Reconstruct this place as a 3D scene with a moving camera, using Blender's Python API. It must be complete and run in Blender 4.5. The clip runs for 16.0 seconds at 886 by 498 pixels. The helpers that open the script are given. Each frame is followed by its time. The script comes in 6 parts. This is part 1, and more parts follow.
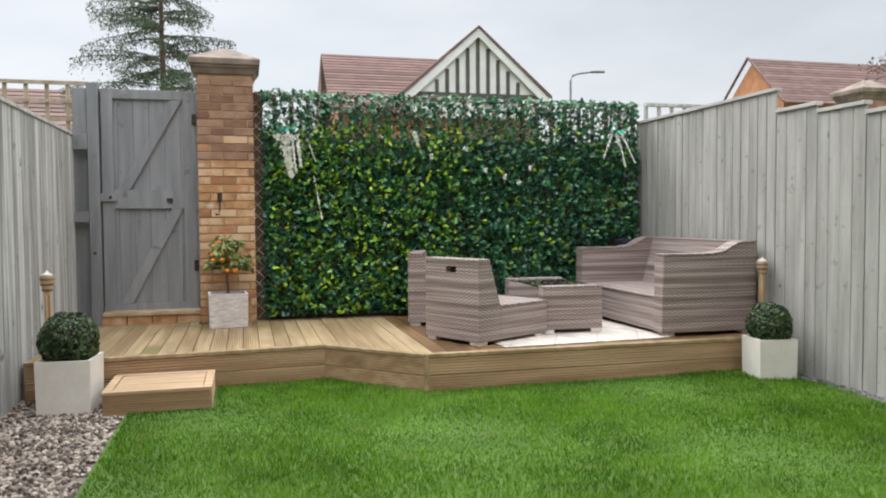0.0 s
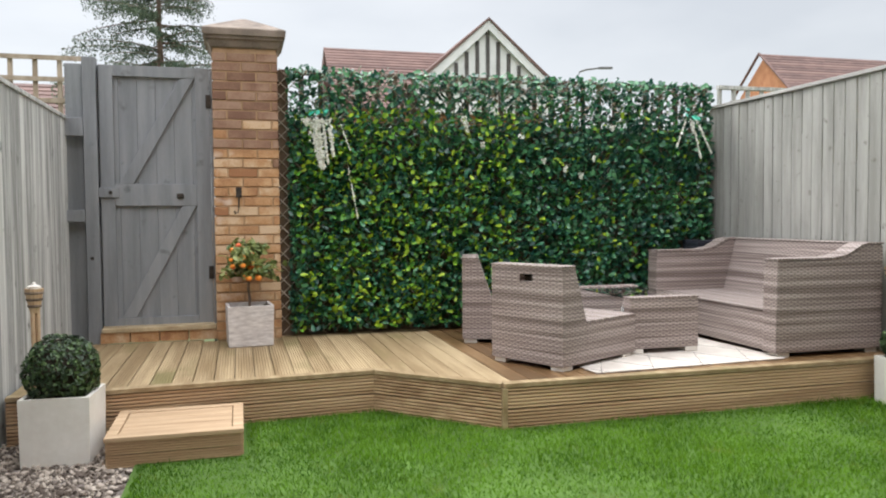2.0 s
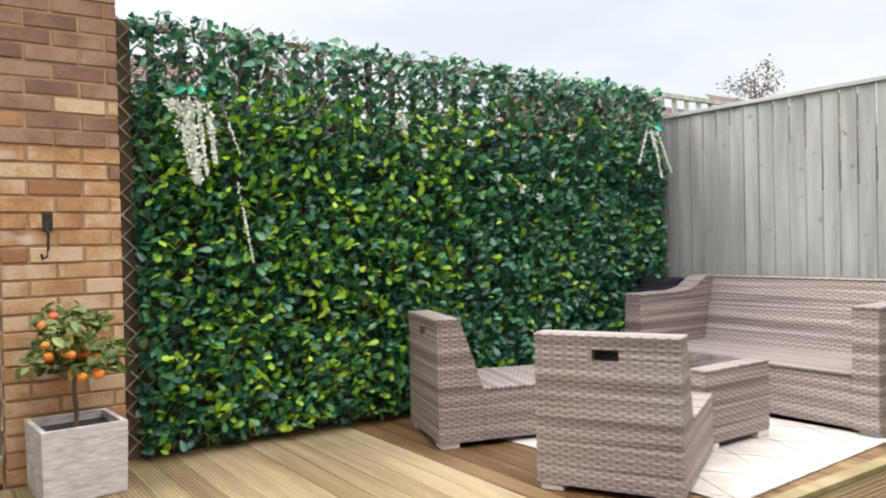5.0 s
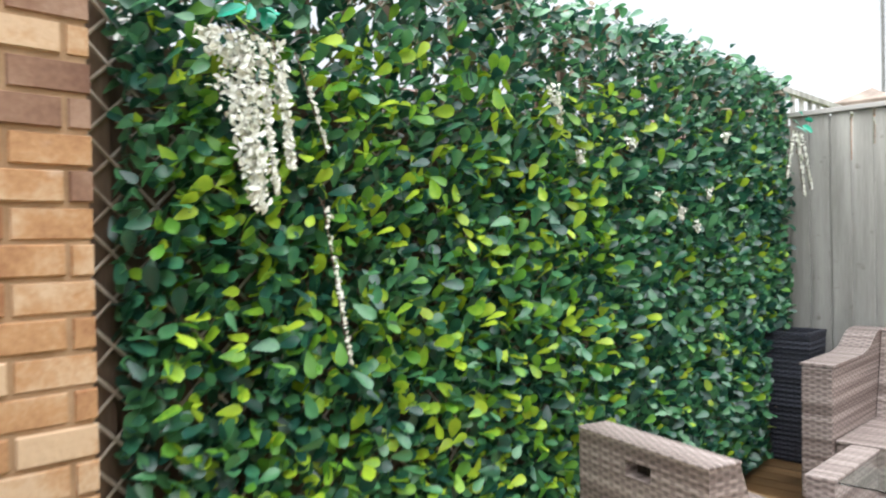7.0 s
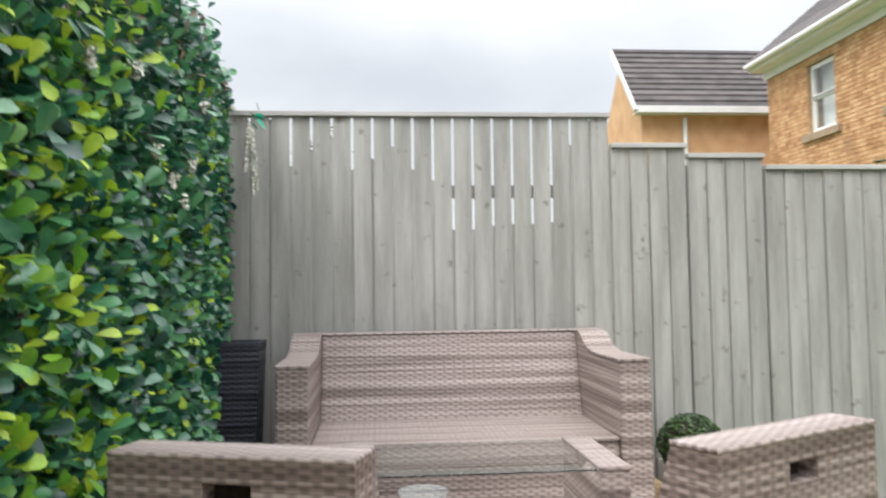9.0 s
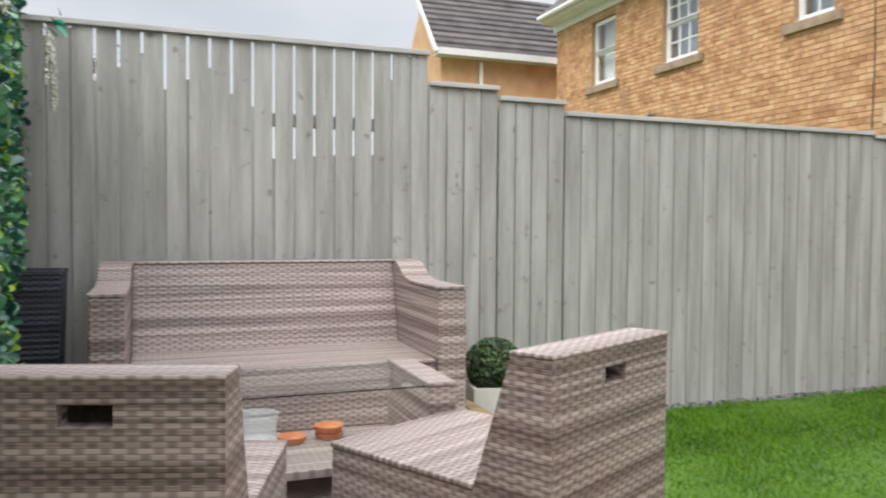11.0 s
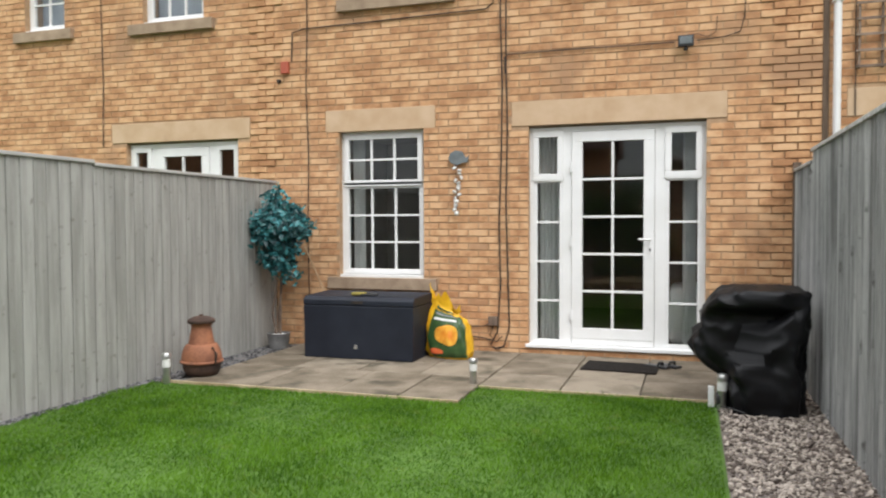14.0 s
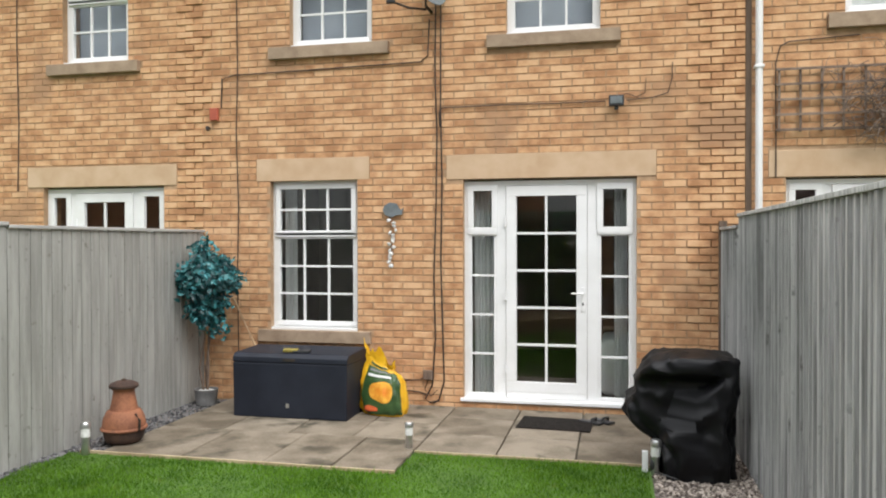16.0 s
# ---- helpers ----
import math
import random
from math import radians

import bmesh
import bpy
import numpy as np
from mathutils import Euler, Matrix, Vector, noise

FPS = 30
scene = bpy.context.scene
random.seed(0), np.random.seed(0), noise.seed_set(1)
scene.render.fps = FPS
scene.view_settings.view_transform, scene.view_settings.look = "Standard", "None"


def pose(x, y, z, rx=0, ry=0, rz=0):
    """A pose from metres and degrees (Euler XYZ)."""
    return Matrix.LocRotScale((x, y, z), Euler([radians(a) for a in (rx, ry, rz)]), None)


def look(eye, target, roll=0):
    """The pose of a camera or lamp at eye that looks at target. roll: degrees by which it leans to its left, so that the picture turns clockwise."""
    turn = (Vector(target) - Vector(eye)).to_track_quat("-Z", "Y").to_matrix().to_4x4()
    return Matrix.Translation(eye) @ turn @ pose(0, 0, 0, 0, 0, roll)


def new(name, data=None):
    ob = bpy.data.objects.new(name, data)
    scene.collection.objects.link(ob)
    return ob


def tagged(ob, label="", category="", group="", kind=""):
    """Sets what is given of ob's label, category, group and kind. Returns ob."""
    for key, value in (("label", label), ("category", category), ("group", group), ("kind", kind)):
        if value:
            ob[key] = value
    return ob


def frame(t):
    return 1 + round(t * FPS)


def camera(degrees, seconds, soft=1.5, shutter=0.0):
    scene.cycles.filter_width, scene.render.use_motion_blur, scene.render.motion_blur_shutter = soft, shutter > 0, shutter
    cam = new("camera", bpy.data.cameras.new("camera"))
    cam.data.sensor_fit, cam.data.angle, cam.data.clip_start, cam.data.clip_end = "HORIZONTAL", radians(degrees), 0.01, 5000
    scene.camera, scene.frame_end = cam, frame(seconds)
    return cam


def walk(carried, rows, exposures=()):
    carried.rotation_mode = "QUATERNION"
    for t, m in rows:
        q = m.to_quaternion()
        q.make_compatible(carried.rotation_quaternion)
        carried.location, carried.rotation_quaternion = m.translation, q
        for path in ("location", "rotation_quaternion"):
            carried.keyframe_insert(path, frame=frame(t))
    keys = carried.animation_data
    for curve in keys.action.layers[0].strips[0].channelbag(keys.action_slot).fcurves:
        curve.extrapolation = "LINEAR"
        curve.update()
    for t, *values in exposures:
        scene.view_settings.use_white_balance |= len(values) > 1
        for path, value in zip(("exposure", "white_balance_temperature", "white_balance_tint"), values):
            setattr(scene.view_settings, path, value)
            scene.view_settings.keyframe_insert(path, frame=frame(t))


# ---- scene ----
cam = camera(60.3, 16.0, soft=2.0, shutter=0.4)
PATH = [
    (0, (0.228, -0.054, 1.232), (0.729, 1.881, 1.149), -0.4),
    (0.5, (0.213, 0.187, 1.232), (0.713, 2.122, 1.145), -0.4),
    (1, (0.153, 0.478, 1.216), (0.652, 2.413, 1.128), -0.5),
    (1.5, (0.093, 0.814, 1.219), (0.595, 2.748, 1.13), -0.5),
    (2, (-0.003, 1.056, 1.218), (0.514, 2.986, 1.136), -0.5),
    (2.5, (-0.244, 1.349, 1.249), (0.388, 3.246, 1.179), -0.5),
    (3, (-0.444, 1.695, 1.327), (0.407, 3.504, 1.264), -0.5),
    (3.2, (-0.48, 1.85, 1.325), (0.431, 3.629, 1.261), -0.6),
    (5.3, (-0.5, 3.794, 1.301), (0.675, 5.412, 1.285), -1.2),
    (5.5, (-0.526, 4.035, 1.33), (0.675, 5.634, 1.312), -1.1),
    (6, (-0.509, 4.609, 1.347), (0.747, 6.166, 1.32), -1.0),
    (6.5, (-0.442, 5.162, 1.397), (0.871, 6.671, 1.366), -1.0),
    (7, (-0.307, 5.634, 1.533), (1.119, 7.036, 1.511), -1.1),
    (7.5, (-0.128, 5.94, 1.588), (1.504, 7.096, 1.592), -1.2),
    (8, (0.03, 6.17, 1.51), (1.889, 6.908, 1.595), -1.0),
    (8.5, (0.1, 6.37, 1.398), (2.086, 6.577, 1.507), -0.7),
    (9, (0.1, 6.5, 1.248), (2.09, 6.335, 1.353), -0.8),
    (9.2, (0.075, 6.525, 1.192), (2.057, 6.279, 1.297), -0.8),
    (11.3, (0.044, 6.676, 1.233), (1.858, 5.838, 1.156), 0.6),
    (11.5, (0.03, 6.669, 1.243), (1.782, 5.708, 1.168), 0.5),
    (12, (-0.043, 6.653, 1.245), (1.509, 5.394, 1.172), 0.4),
    (12.2, (-0.061, 6.628, 1.25), (1.391, 5.255, 1.175), 0.4),
    (12.5, (-0.15, 6.69, 1.252), (1.15, 5.172, 1.18), 0.3),
    (13, (-0.223, 6.717, 1.26), (0.796, 4.997, 1.191), 0.1),
    (13.2, (-0.291, 6.722, 1.286), (0.632, 4.95, 1.213), -0.0),
    (13.5, (-0.3, 6.711, 1.3), (0.481, 4.871, 1.235), -0.1),
    (14, (-0.321, 6.709, 1.412), (0.297, 4.809, 1.345), -0.2),
    (14.5, (-0.301, 6.667, 1.539), (0.224, 4.738, 1.476), -0.2),
    (15, (-0.268, 6.638, 1.659), (0.204, 4.696, 1.609), -0.2),
    (15.5, (-0.244, 6.634, 1.751), (0.201, 4.685, 1.721), -0.1),
    (16, (-0.252, 6.651, 1.784), (0.189, 4.701, 1.764), -0.1),
]
walk(cam, [(t, look(eye, target, roll)) for t, eye, target, roll in PATH],
     [(0, 0.36), (3, 0.48), (5.5, 0.72), (6.5, 0.86), (7.5, 1.0), (8.3, 0.86), (9, 0.50), (10.5, 0.36), (12, 0.26), (14, 0.22), (16, 0.24)])

# ---- world and sun: bright overcast ----
world = bpy.data.worlds.new("overcast_sky")
world.use_nodes = True
scene.world = world
wn, wl = world.node_tree.nodes, world.node_tree.links
wn.clear()
w_out = wn.new("ShaderNodeOutputWorld")
w_bg = wn.new("ShaderNodeBackground")
w_add = wn.new("ShaderNodeAddShader")
w_sky = wn.new("ShaderNodeTexSky")
w_sky.sky_type, w_sky.sun_disc = "NISHITA", False
w_sky.sun_elevation, w_sky.sun_rotation = radians(50), radians(-42)
w_bg0 = wn.new("ShaderNodeBackground")
w_bg0.inputs[1].default_value = 0.02
wl.new(w_sky.outputs[0], w_bg0.inputs[0])
w_tc = wn.new("ShaderNodeTexCoord")
w_map = wn.new("ShaderNodeMapping")
w_map.inputs["Scale"].default_value = (1.0, 1.0, 2.6)
w_noise = wn.new("ShaderNodeTexNoise")
w_noise.inputs["Scale"].default_value, w_noise.inputs["Detail"].default_value = 2.2, 5.0
w_ramp = wn.new("ShaderNodeValToRGB")
w_ramp.color_ramp.elements[0].position, w_ramp.color_ramp.elements[1].position = 0.34, 0.66
w_ramp.color_ramp.elements[0].color, w_ramp.color_ramp.elements[1].color = (0.655, 0.675, 0.70, 1), (0.85, 0.86, 0.87, 1)
wl.new(w_tc.outputs["Generated"], w_map.inputs[0])
wl.new(w_map.outputs[0], w_noise.inputs[0])
wl.new(w_noise.outputs[0], w_ramp.inputs[0])
wl.new(w_ramp.outputs[0], w_bg.inputs[0])
w_sep, w_up = wn.new("ShaderNodeSeparateXYZ"), wn.new("ShaderNodeMapRange")
wl.new(w_tc.outputs["Generated"], w_sep.inputs[0])
wl.new(w_sep.outputs["Z"], w_up.inputs["Value"])
w_up.interpolation_type = "SMOOTHSTEP"
w_up.inputs["From Min"].default_value, w_up.inputs["From Max"].default_value = 0.25, 0.95
w_up.inputs["To Min"].default_value, w_up.inputs["To Max"].default_value = 0.72, 3.9
wl.new(w_up.outputs[0], w_bg.inputs[1])
wl.new(w_bg.outputs[0], w_add.inputs[0])
wl.new(w_bg0.outputs[0], w_add.inputs[1])
wl.new(w_add.outputs[0], w_out.inputs[0])
sun = new("sun", bpy.data.lights.new("sun", "SUN"))
sun.data.energy, sun.data.angle, sun.data.color = 1.5, radians(30), (1.0, 0.97, 0.93)
sun.matrix_world = look((-4, 4.5, 7), (0, 0, 0))


# ---- materials ----
def material(name, low, high, scale=6.0, stretch=(1, 1, 1), rough=0.7, bump=0.2, fine=60.0, metallic=0.0, piece=0.0, spots=None, extra=None, spec=0.5, thin=0.0):
    """Two-tone noise at two scales, optional change from piece to piece, a third tone in spots, and fine relief."""
    m = bpy.data.materials.new(name)
    m.use_nodes = True
    n, l = m.node_tree.nodes, m.node_tree.links
    b = n["Principled BSDF"]
    tc, mp = n.new("ShaderNodeTexCoord"), n.new("ShaderNodeMapping")
    mp.inputs["Scale"].default_value = stretch
    place = tc.outputs["Object"]
    if piece:
        o2, far, move = n.new("ShaderNodeObjectInfo"), n.new("ShaderNodeMath"), n.new("ShaderNodeVectorMath")
        far.operation, far.inputs[1].default_value = "MULTIPLY", 53.0
        l.new(o2.outputs["Random"], far.inputs[0])
        l.new(place, move.inputs[0])
        l.new(far.outputs[0], move.inputs[1])
        place = move.outputs[0]
    l.new(place, mp.inputs[0])
    n1, n2 = n.new("ShaderNodeTexNoise"), n.new("ShaderNodeTexNoise")
    n1.inputs["Scale"].default_value, n1.inputs["Detail"].default_value = scale, 6.0
    n2.inputs["Scale"].default_value, n2.inputs["Detail"].default_value = fine, 4.0
    l.new(mp.outputs[0], n1.inputs[0])
    l.new(mp.outputs[0], n2.inputs[0])
    mixv = n.new("ShaderNodeMath")
    mixv.operation = "MULTIPLY_ADD"
    mixv.inputs[1].default_value = 0.35
    sub = n.new("ShaderNodeMath")
    sub.operation = "MULTIPLY_ADD"
    sub.inputs[1].default_value, sub.inputs[2].default_value = 1.0, -0.17
    l.new(n2.outputs[0], mixv.inputs[0])
    l.new(n1.outputs[0], sub.inputs[0])
    l.new(sub.outputs[0], mixv.inputs[2])
    value = mixv.outputs[0]
    if piece:
        gi, oi, add, fr, ma = n.new("ShaderNodeNewGeometry"), n.new("ShaderNodeObjectInfo"), n.new("ShaderNodeMath"), n.new("ShaderNodeMath"), n.new("ShaderNodeMath")
        l.new(gi.outputs["Random Per Island"], add.inputs[0])
        l.new(oi.outputs["Random"], add.inputs[1])
        fr.operation = "FRACT"
        l.new(add.outputs[0], fr.inputs[0])
        ma.operation = "MULTIPLY_ADD"
        ma.inputs[1].default_value = piece
        shift = n.new("ShaderNodeMath")
        shift.operation = "ADD"
        shift.inputs[1].default_value = -piece / 2
        l.new(value, shift.inputs[0])
        l.new(fr.outputs[0], ma.inputs[0])
        l.new(shift.outputs[0], ma.inputs[2])
        value = ma.outputs[0]
    ramp = n.new("ShaderNodeValToRGB")
    e = ramp.color_ramp.elements
    e[0].position, e[0].color = 0.3, (*low, 1)
    e[1].position, e[1].color = 0.7, (*high, 1)
    for p, c in (extra or ()):
        q = e.new(p)
        q.color = (*c, 1)
    l.new(value, ramp.inputs[0])
    colour = ramp.outputs[0]
    if spots:
        c3, size, limit = spots
        n3, r3, mx = n.new("ShaderNodeTexNoise"), n.new("ShaderNodeValToRGB"), n.new("ShaderNodeMix")
        n3.inputs["Scale"].default_value, n3.inputs["Detail"].default_value = size, 5.0
        l.new(place, n3.inputs[0])
        r3.color_ramp.elements[0].position, r3.color_ramp.elements[1].position = limit, min(limit + 0.12, 1)
        l.new(n3.outputs[0], r3.inputs[0])
        mx.data_type = "RGBA"
        l.new(r3.outputs[0], mx.inputs["Factor"])
        l.new(colour, mx.inputs["A"])
        mx.inputs["B"].default_value = (*c3, 1)
        colour = mx.outputs["Result"]
    l.new(colour, b.inputs["Base Color"])
    b.inputs["Roughness"].default_value, b.inputs["Metallic"].default_value = rough, metallic
    b.inputs["Specular IOR Level"].default_value = spec
    if bump:
        bp = n.new("ShaderNodeBump")
        bp.inputs["Strength"].default_value, bp.inputs["Distance"].default_value = bump, 0.004
        l.new(n2.outputs[0], bp.inputs["Height"])
        l.new(bp.outputs[0], b.inputs["Normal"])
    if thin:
        tr, both = n.new("ShaderNodeBsdfTranslucent"), n.new("ShaderNodeMixShader")
        l.new(colour, tr.inputs["Color"])
        both.inputs[0].default_value = thin
        l.new(b.outputs[0], both.inputs[1])
        l.new(tr.outputs[0], both.inputs[2])
        l.new(both.outputs[0], n["Material Output"].inputs["Surface"])
    return m


def woven(name, rows, across, low, high):
    """Flat wicker: strands laid in courses along one axis, over and under, with long streaks of lighter and darker strands."""
    m = bpy.data.materials.new(name)
    m.use_nodes = True
    n, l = m.node_tree.nodes, m.node_tree.links
    b = n["Principled BSDF"]
    tc, sep = n.new("ShaderNodeTexCoord"), n.new("ShaderNodeSeparateXYZ")
    l.new(tc.outputs["Object"], sep.inputs[0])
    along = n.new("ShaderNodeMath")
    if across is None:
        # the strands run along x on faces that look along y, and along y on the others
        way, size, flat, pick = n.new("ShaderNodeSeparateXYZ"), n.new("ShaderNodeMath"), n.new("ShaderNodeMath"), n.new("ShaderNodeMix")
        l.new(tc.outputs["Normal"], way.inputs[0])
        size.operation, flat.operation = "ABSOLUTE", "GREATER_THAN"
        l.new(way.outputs["Y"], size.inputs[0])
        l.new(size.outputs[0], flat.inputs[0])
        flat.inputs[1].default_value = 0.6
        l.new(flat.outputs[0], pick.inputs["Factor"])
        l.new(sep.outputs["Y"], pick.inputs["A"])
        l.new(sep.outputs["X"], pick.inputs["B"])
        l.new(pick.outputs["Result"], along.inputs[0])
        along.inputs[1].default_value = 0.0
    else:
        l.new(sep.outputs[across], along.inputs[0])
        along.inputs[1].default_value = 0.0
    vec = n.new("ShaderNodeCombineXYZ")
    l.new(along.outputs[0], vec.inputs[0])
    l.new(sep.outputs[rows], vec.inputs[1])
    waves = []
    for source, count in ((along.outputs[0], math.pi / 0.026), (sep.outputs[rows], math.pi / 0.0125)):
        mu, si = n.new("ShaderNodeMath"), n.new("ShaderNodeMath")
        mu.operation, mu.inputs[1].default_value, si.operation = "MULTIPLY", count, "SINE"
        l.new(source, mu.inputs[0])
        l.new(mu.outputs[0], si.inputs[0])
        waves.append(si.outputs[0])
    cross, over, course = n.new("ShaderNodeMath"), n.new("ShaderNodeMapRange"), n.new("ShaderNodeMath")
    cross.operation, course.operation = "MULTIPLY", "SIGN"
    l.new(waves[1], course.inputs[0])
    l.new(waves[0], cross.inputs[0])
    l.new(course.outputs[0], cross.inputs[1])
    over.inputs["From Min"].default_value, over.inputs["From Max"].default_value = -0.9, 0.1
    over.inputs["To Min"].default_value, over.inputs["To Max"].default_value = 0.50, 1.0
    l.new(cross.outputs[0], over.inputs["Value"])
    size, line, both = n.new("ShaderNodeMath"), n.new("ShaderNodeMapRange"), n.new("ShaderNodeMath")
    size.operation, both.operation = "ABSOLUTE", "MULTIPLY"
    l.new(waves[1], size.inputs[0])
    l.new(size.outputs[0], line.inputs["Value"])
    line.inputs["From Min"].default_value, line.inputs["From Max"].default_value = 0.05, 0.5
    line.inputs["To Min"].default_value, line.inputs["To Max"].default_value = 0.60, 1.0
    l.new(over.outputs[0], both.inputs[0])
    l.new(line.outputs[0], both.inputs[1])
    mp = n.new("ShaderNodeMapping")
    mp.inputs["Scale"].default_value = (1.0, 78.0, 1.0)
    l.new(vec.outputs[0], mp.inputs[0])
    streak, broad, band = n.new("ShaderNodeTexNoise"), n.new("ShaderNodeTexNoise"), n.new("ShaderNodeMapping")
    streak.inputs["Scale"].default_value, streak.inputs["Detail"].default_value = 1.0, 2.0
    l.new(mp.outputs[0], streak.inputs[0])
    band.inputs["Scale"].default_value = (0.03, 19.0, 1.0)
    l.new(vec.outputs[0], band.inputs[0])
    broad.inputs["Scale"].default_value, broad.inputs["Detail"].default_value = 1.0, 1.0
    l.new(band.outputs[0], broad.inputs[0])
    blend = n.new("ShaderNodeMix")
    blend.inputs["Factor"].default_value = 0.5
    l.new(streak.outputs[0], blend.inputs["A"])
    l.new(broad.outputs[0], blend.inputs["B"])
    ramp = n.new("ShaderNodeValToRGB")
    e = ramp.color_ramp.elements
    e[0].position, e[0].color = 0.41, (*low, 1)
    e[1].position, e[1].color = 0.60, (*high, 1)
    l.new(blend.outputs["Result"], ramp.inputs[0])
    # Shade in the weave's hollows and between courses is put into the colour.
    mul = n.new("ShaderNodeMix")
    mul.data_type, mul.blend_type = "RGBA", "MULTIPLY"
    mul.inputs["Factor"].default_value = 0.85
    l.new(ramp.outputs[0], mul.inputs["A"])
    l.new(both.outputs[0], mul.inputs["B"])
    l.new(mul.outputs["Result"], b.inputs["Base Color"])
    b.inputs["Roughness"].default_value = 0.55
    bp = n.new("ShaderNodeBump")
    bp.inputs["Strength"].default_value, bp.inputs["Distance"].default_value = 0.7, 0.004
    l.new(both.outputs[0], bp.inputs["Height"])
    l.new(bp.outputs[0], b.inputs["Normal"])
    return m


def glassy(name, tint=(1, 1, 1), rough=0.0):
    m = bpy.data.materials.new(name)
    m.use_nodes = True
    b = m.node_tree.nodes["Principled BSDF"]
    b.inputs["Base Color"].default_value = (*tint, 1)
    b.inputs["Roughness"].default_value = rough
    b.inputs["Transmission Weight"].default_value = 1.0
    b.inputs["IOR"].default_value = 1.45
    return m


M_BRICK = material("buff_brick", (0.39, 0.20, 0.10), (0.66, 0.42, 0.24), 7, rough=0.9, bump=0.4, fine=90, piece=0.25, extra=((0.5, (0.56, 0.32, 0.168)),), spots=((0.40, 0.235, 0.135), 1.1, 0.58), spec=0.2)
M_BRICK_P = material("pillar_brick", (0.32, 0.155, 0.08), (0.60, 0.43, 0.285), 6, rough=0.9, bump=0.5, fine=70, piece=0.30, extra=((0.5, (0.48, 0.275, 0.14)),), spots=((0.62, 0.50, 0.41), 5.0, 0.61), spec=0.2)
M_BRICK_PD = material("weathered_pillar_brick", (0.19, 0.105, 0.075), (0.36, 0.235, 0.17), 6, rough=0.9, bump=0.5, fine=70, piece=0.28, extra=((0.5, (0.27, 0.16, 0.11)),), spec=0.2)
M_MORTAR = material("mortar", (0.345, 0.222, 0.132), (0.47, 0.32, 0.20), 12, rough=0.95, bump=0.4, fine=120, spec=0.1)
M_SAND = material("cast_stone", (0.49, 0.335, 0.205), (0.58, 0.42, 0.28), 5, rough=0.9, bump=0.2, fine=150, spots=((0.44, 0.30, 0.19), 3.0, 0.64))
M_SILL = material("weathered_stone", (0.24, 0.17, 0.115), (0.40, 0.30, 0.21), 6, rough=0.9, bump=0.3, fine=120)
M_CAP = material("pillar_cap_stone", (0.14, 0.11, 0.09), (0.29, 0.235, 0.195), 6, rough=0.9, bump=0.4, fine=90, spots=((0.10, 0.085, 0.07), 4.0, 0.58))
M_UPVC = material("white_upvc", (0.74, 0.74, 0.73), (0.82, 0.82, 0.82), 3, rough=0.35, bump=0.0)
M_GLASS = glassy("window_glass", (0.95, 0.97, 0.96))
M_TGLASS = glassy("table_glass", (0.90, 0.96, 0.94))
M_FENCE = material("grey_fence_paint", (0.265, 0.262, 0.243), (0.41, 0.406, 0.382), 5, (3, 3, 0.25), rough=0.8, bump=0.45, fine=50, piece=0.14, spots=((0.18, 0.172, 0.15), 13.0, 0.645), spec=0.2)
M_FENCE_L = material("grey_stained_fence", (0.22, 0.22, 0.212), (0.60, 0.60, 0.58), 5, (7, 7, 0.2), rough=0.85, bump=0.6, fine=50, piece=0.22, spots=((0.14, 0.137, 0.128), 8.0, 0.64), spec=0.2)
M_CAPRAIL = material("pale_grey_rail", (0.36, 0.35, 0.34), (0.50, 0.49, 0.47), 6, (1, 0.3, 3), rough=0.8, bump=0.3, fine=40, spec=0.2)
M_GATE = material("slate_grey_gate_paint", (0.182, 0.19, 0.205), (0.262, 0.27, 0.286), 4, (4, 4, 0.3), rough=0.7, bump=0.3, fine=60, piece=0.12, spots=((0.13, 0.134, 0.142), 8.0, 0.64), spec=0.3)
M_DECK = material("treated_softwood_deck", (0.225, 0.155, 0.08), (0.41, 0.31, 0.185), 3, (5, 0.35, 5), rough=0.55, bump=0.3, fine=40, piece=0.22, spots=((0.20, 0.165, 0.07), 1.1, 0.60), spec=0.4)
M_DECKDARK = material("darker_brown_softwood", (0.105, 0.055, 0.022), (0.27, 0.165, 0.08), 3, (5, 0.35, 5), rough=0.38, bump=0.3, fine=40, piece=0.3, spots=((0.09, 0.05, 0.02), 1.1, 0.52), spec=0.5)
M_FASCIA = material("ribbed_softwood_fascia", (0.34, 0.205, 0.11), (0.60, 0.42, 0.255), 3, (0.35, 5, 5), rough=0.7, bump=0.3, fine=40, piece=0.15, spots=((0.15, 0.085, 0.04), 1.3, 0.64))
M_STEP = material("weathered_step_board", (0.34, 0.225, 0.13), (0.52, 0.37, 0.235), 4, (0.4, 5, 5), rough=0.7, bump=0.3, fine=40, piece=0.15)
M_WOOD_DK = material("brown_trellis_wood", (0.075, 0.05, 0.035), (0.17, 0.12, 0.085), 6, (3, 3, 0.4), rough=0.85, bump=0.4, fine=60, piece=0.2)
M_WOOD_TR = material("weathered_trellis_wood", (0.28, 0.22, 0.16), (0.44, 0.37, 0.29), 6, (3, 3, 0.4), rough=0.85, bump=0.4, fine=60, piece=0.2)
M_LATTICE = material("pale_willow_stick", (0.30, 0.25, 0.20), (0.55, 0.50, 0.44), 9, rough=0.8, bump=0.3, fine=80, piece=0.2)
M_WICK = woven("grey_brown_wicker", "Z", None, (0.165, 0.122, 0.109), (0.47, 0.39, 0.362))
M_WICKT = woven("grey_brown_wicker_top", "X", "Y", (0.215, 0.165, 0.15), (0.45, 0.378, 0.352))
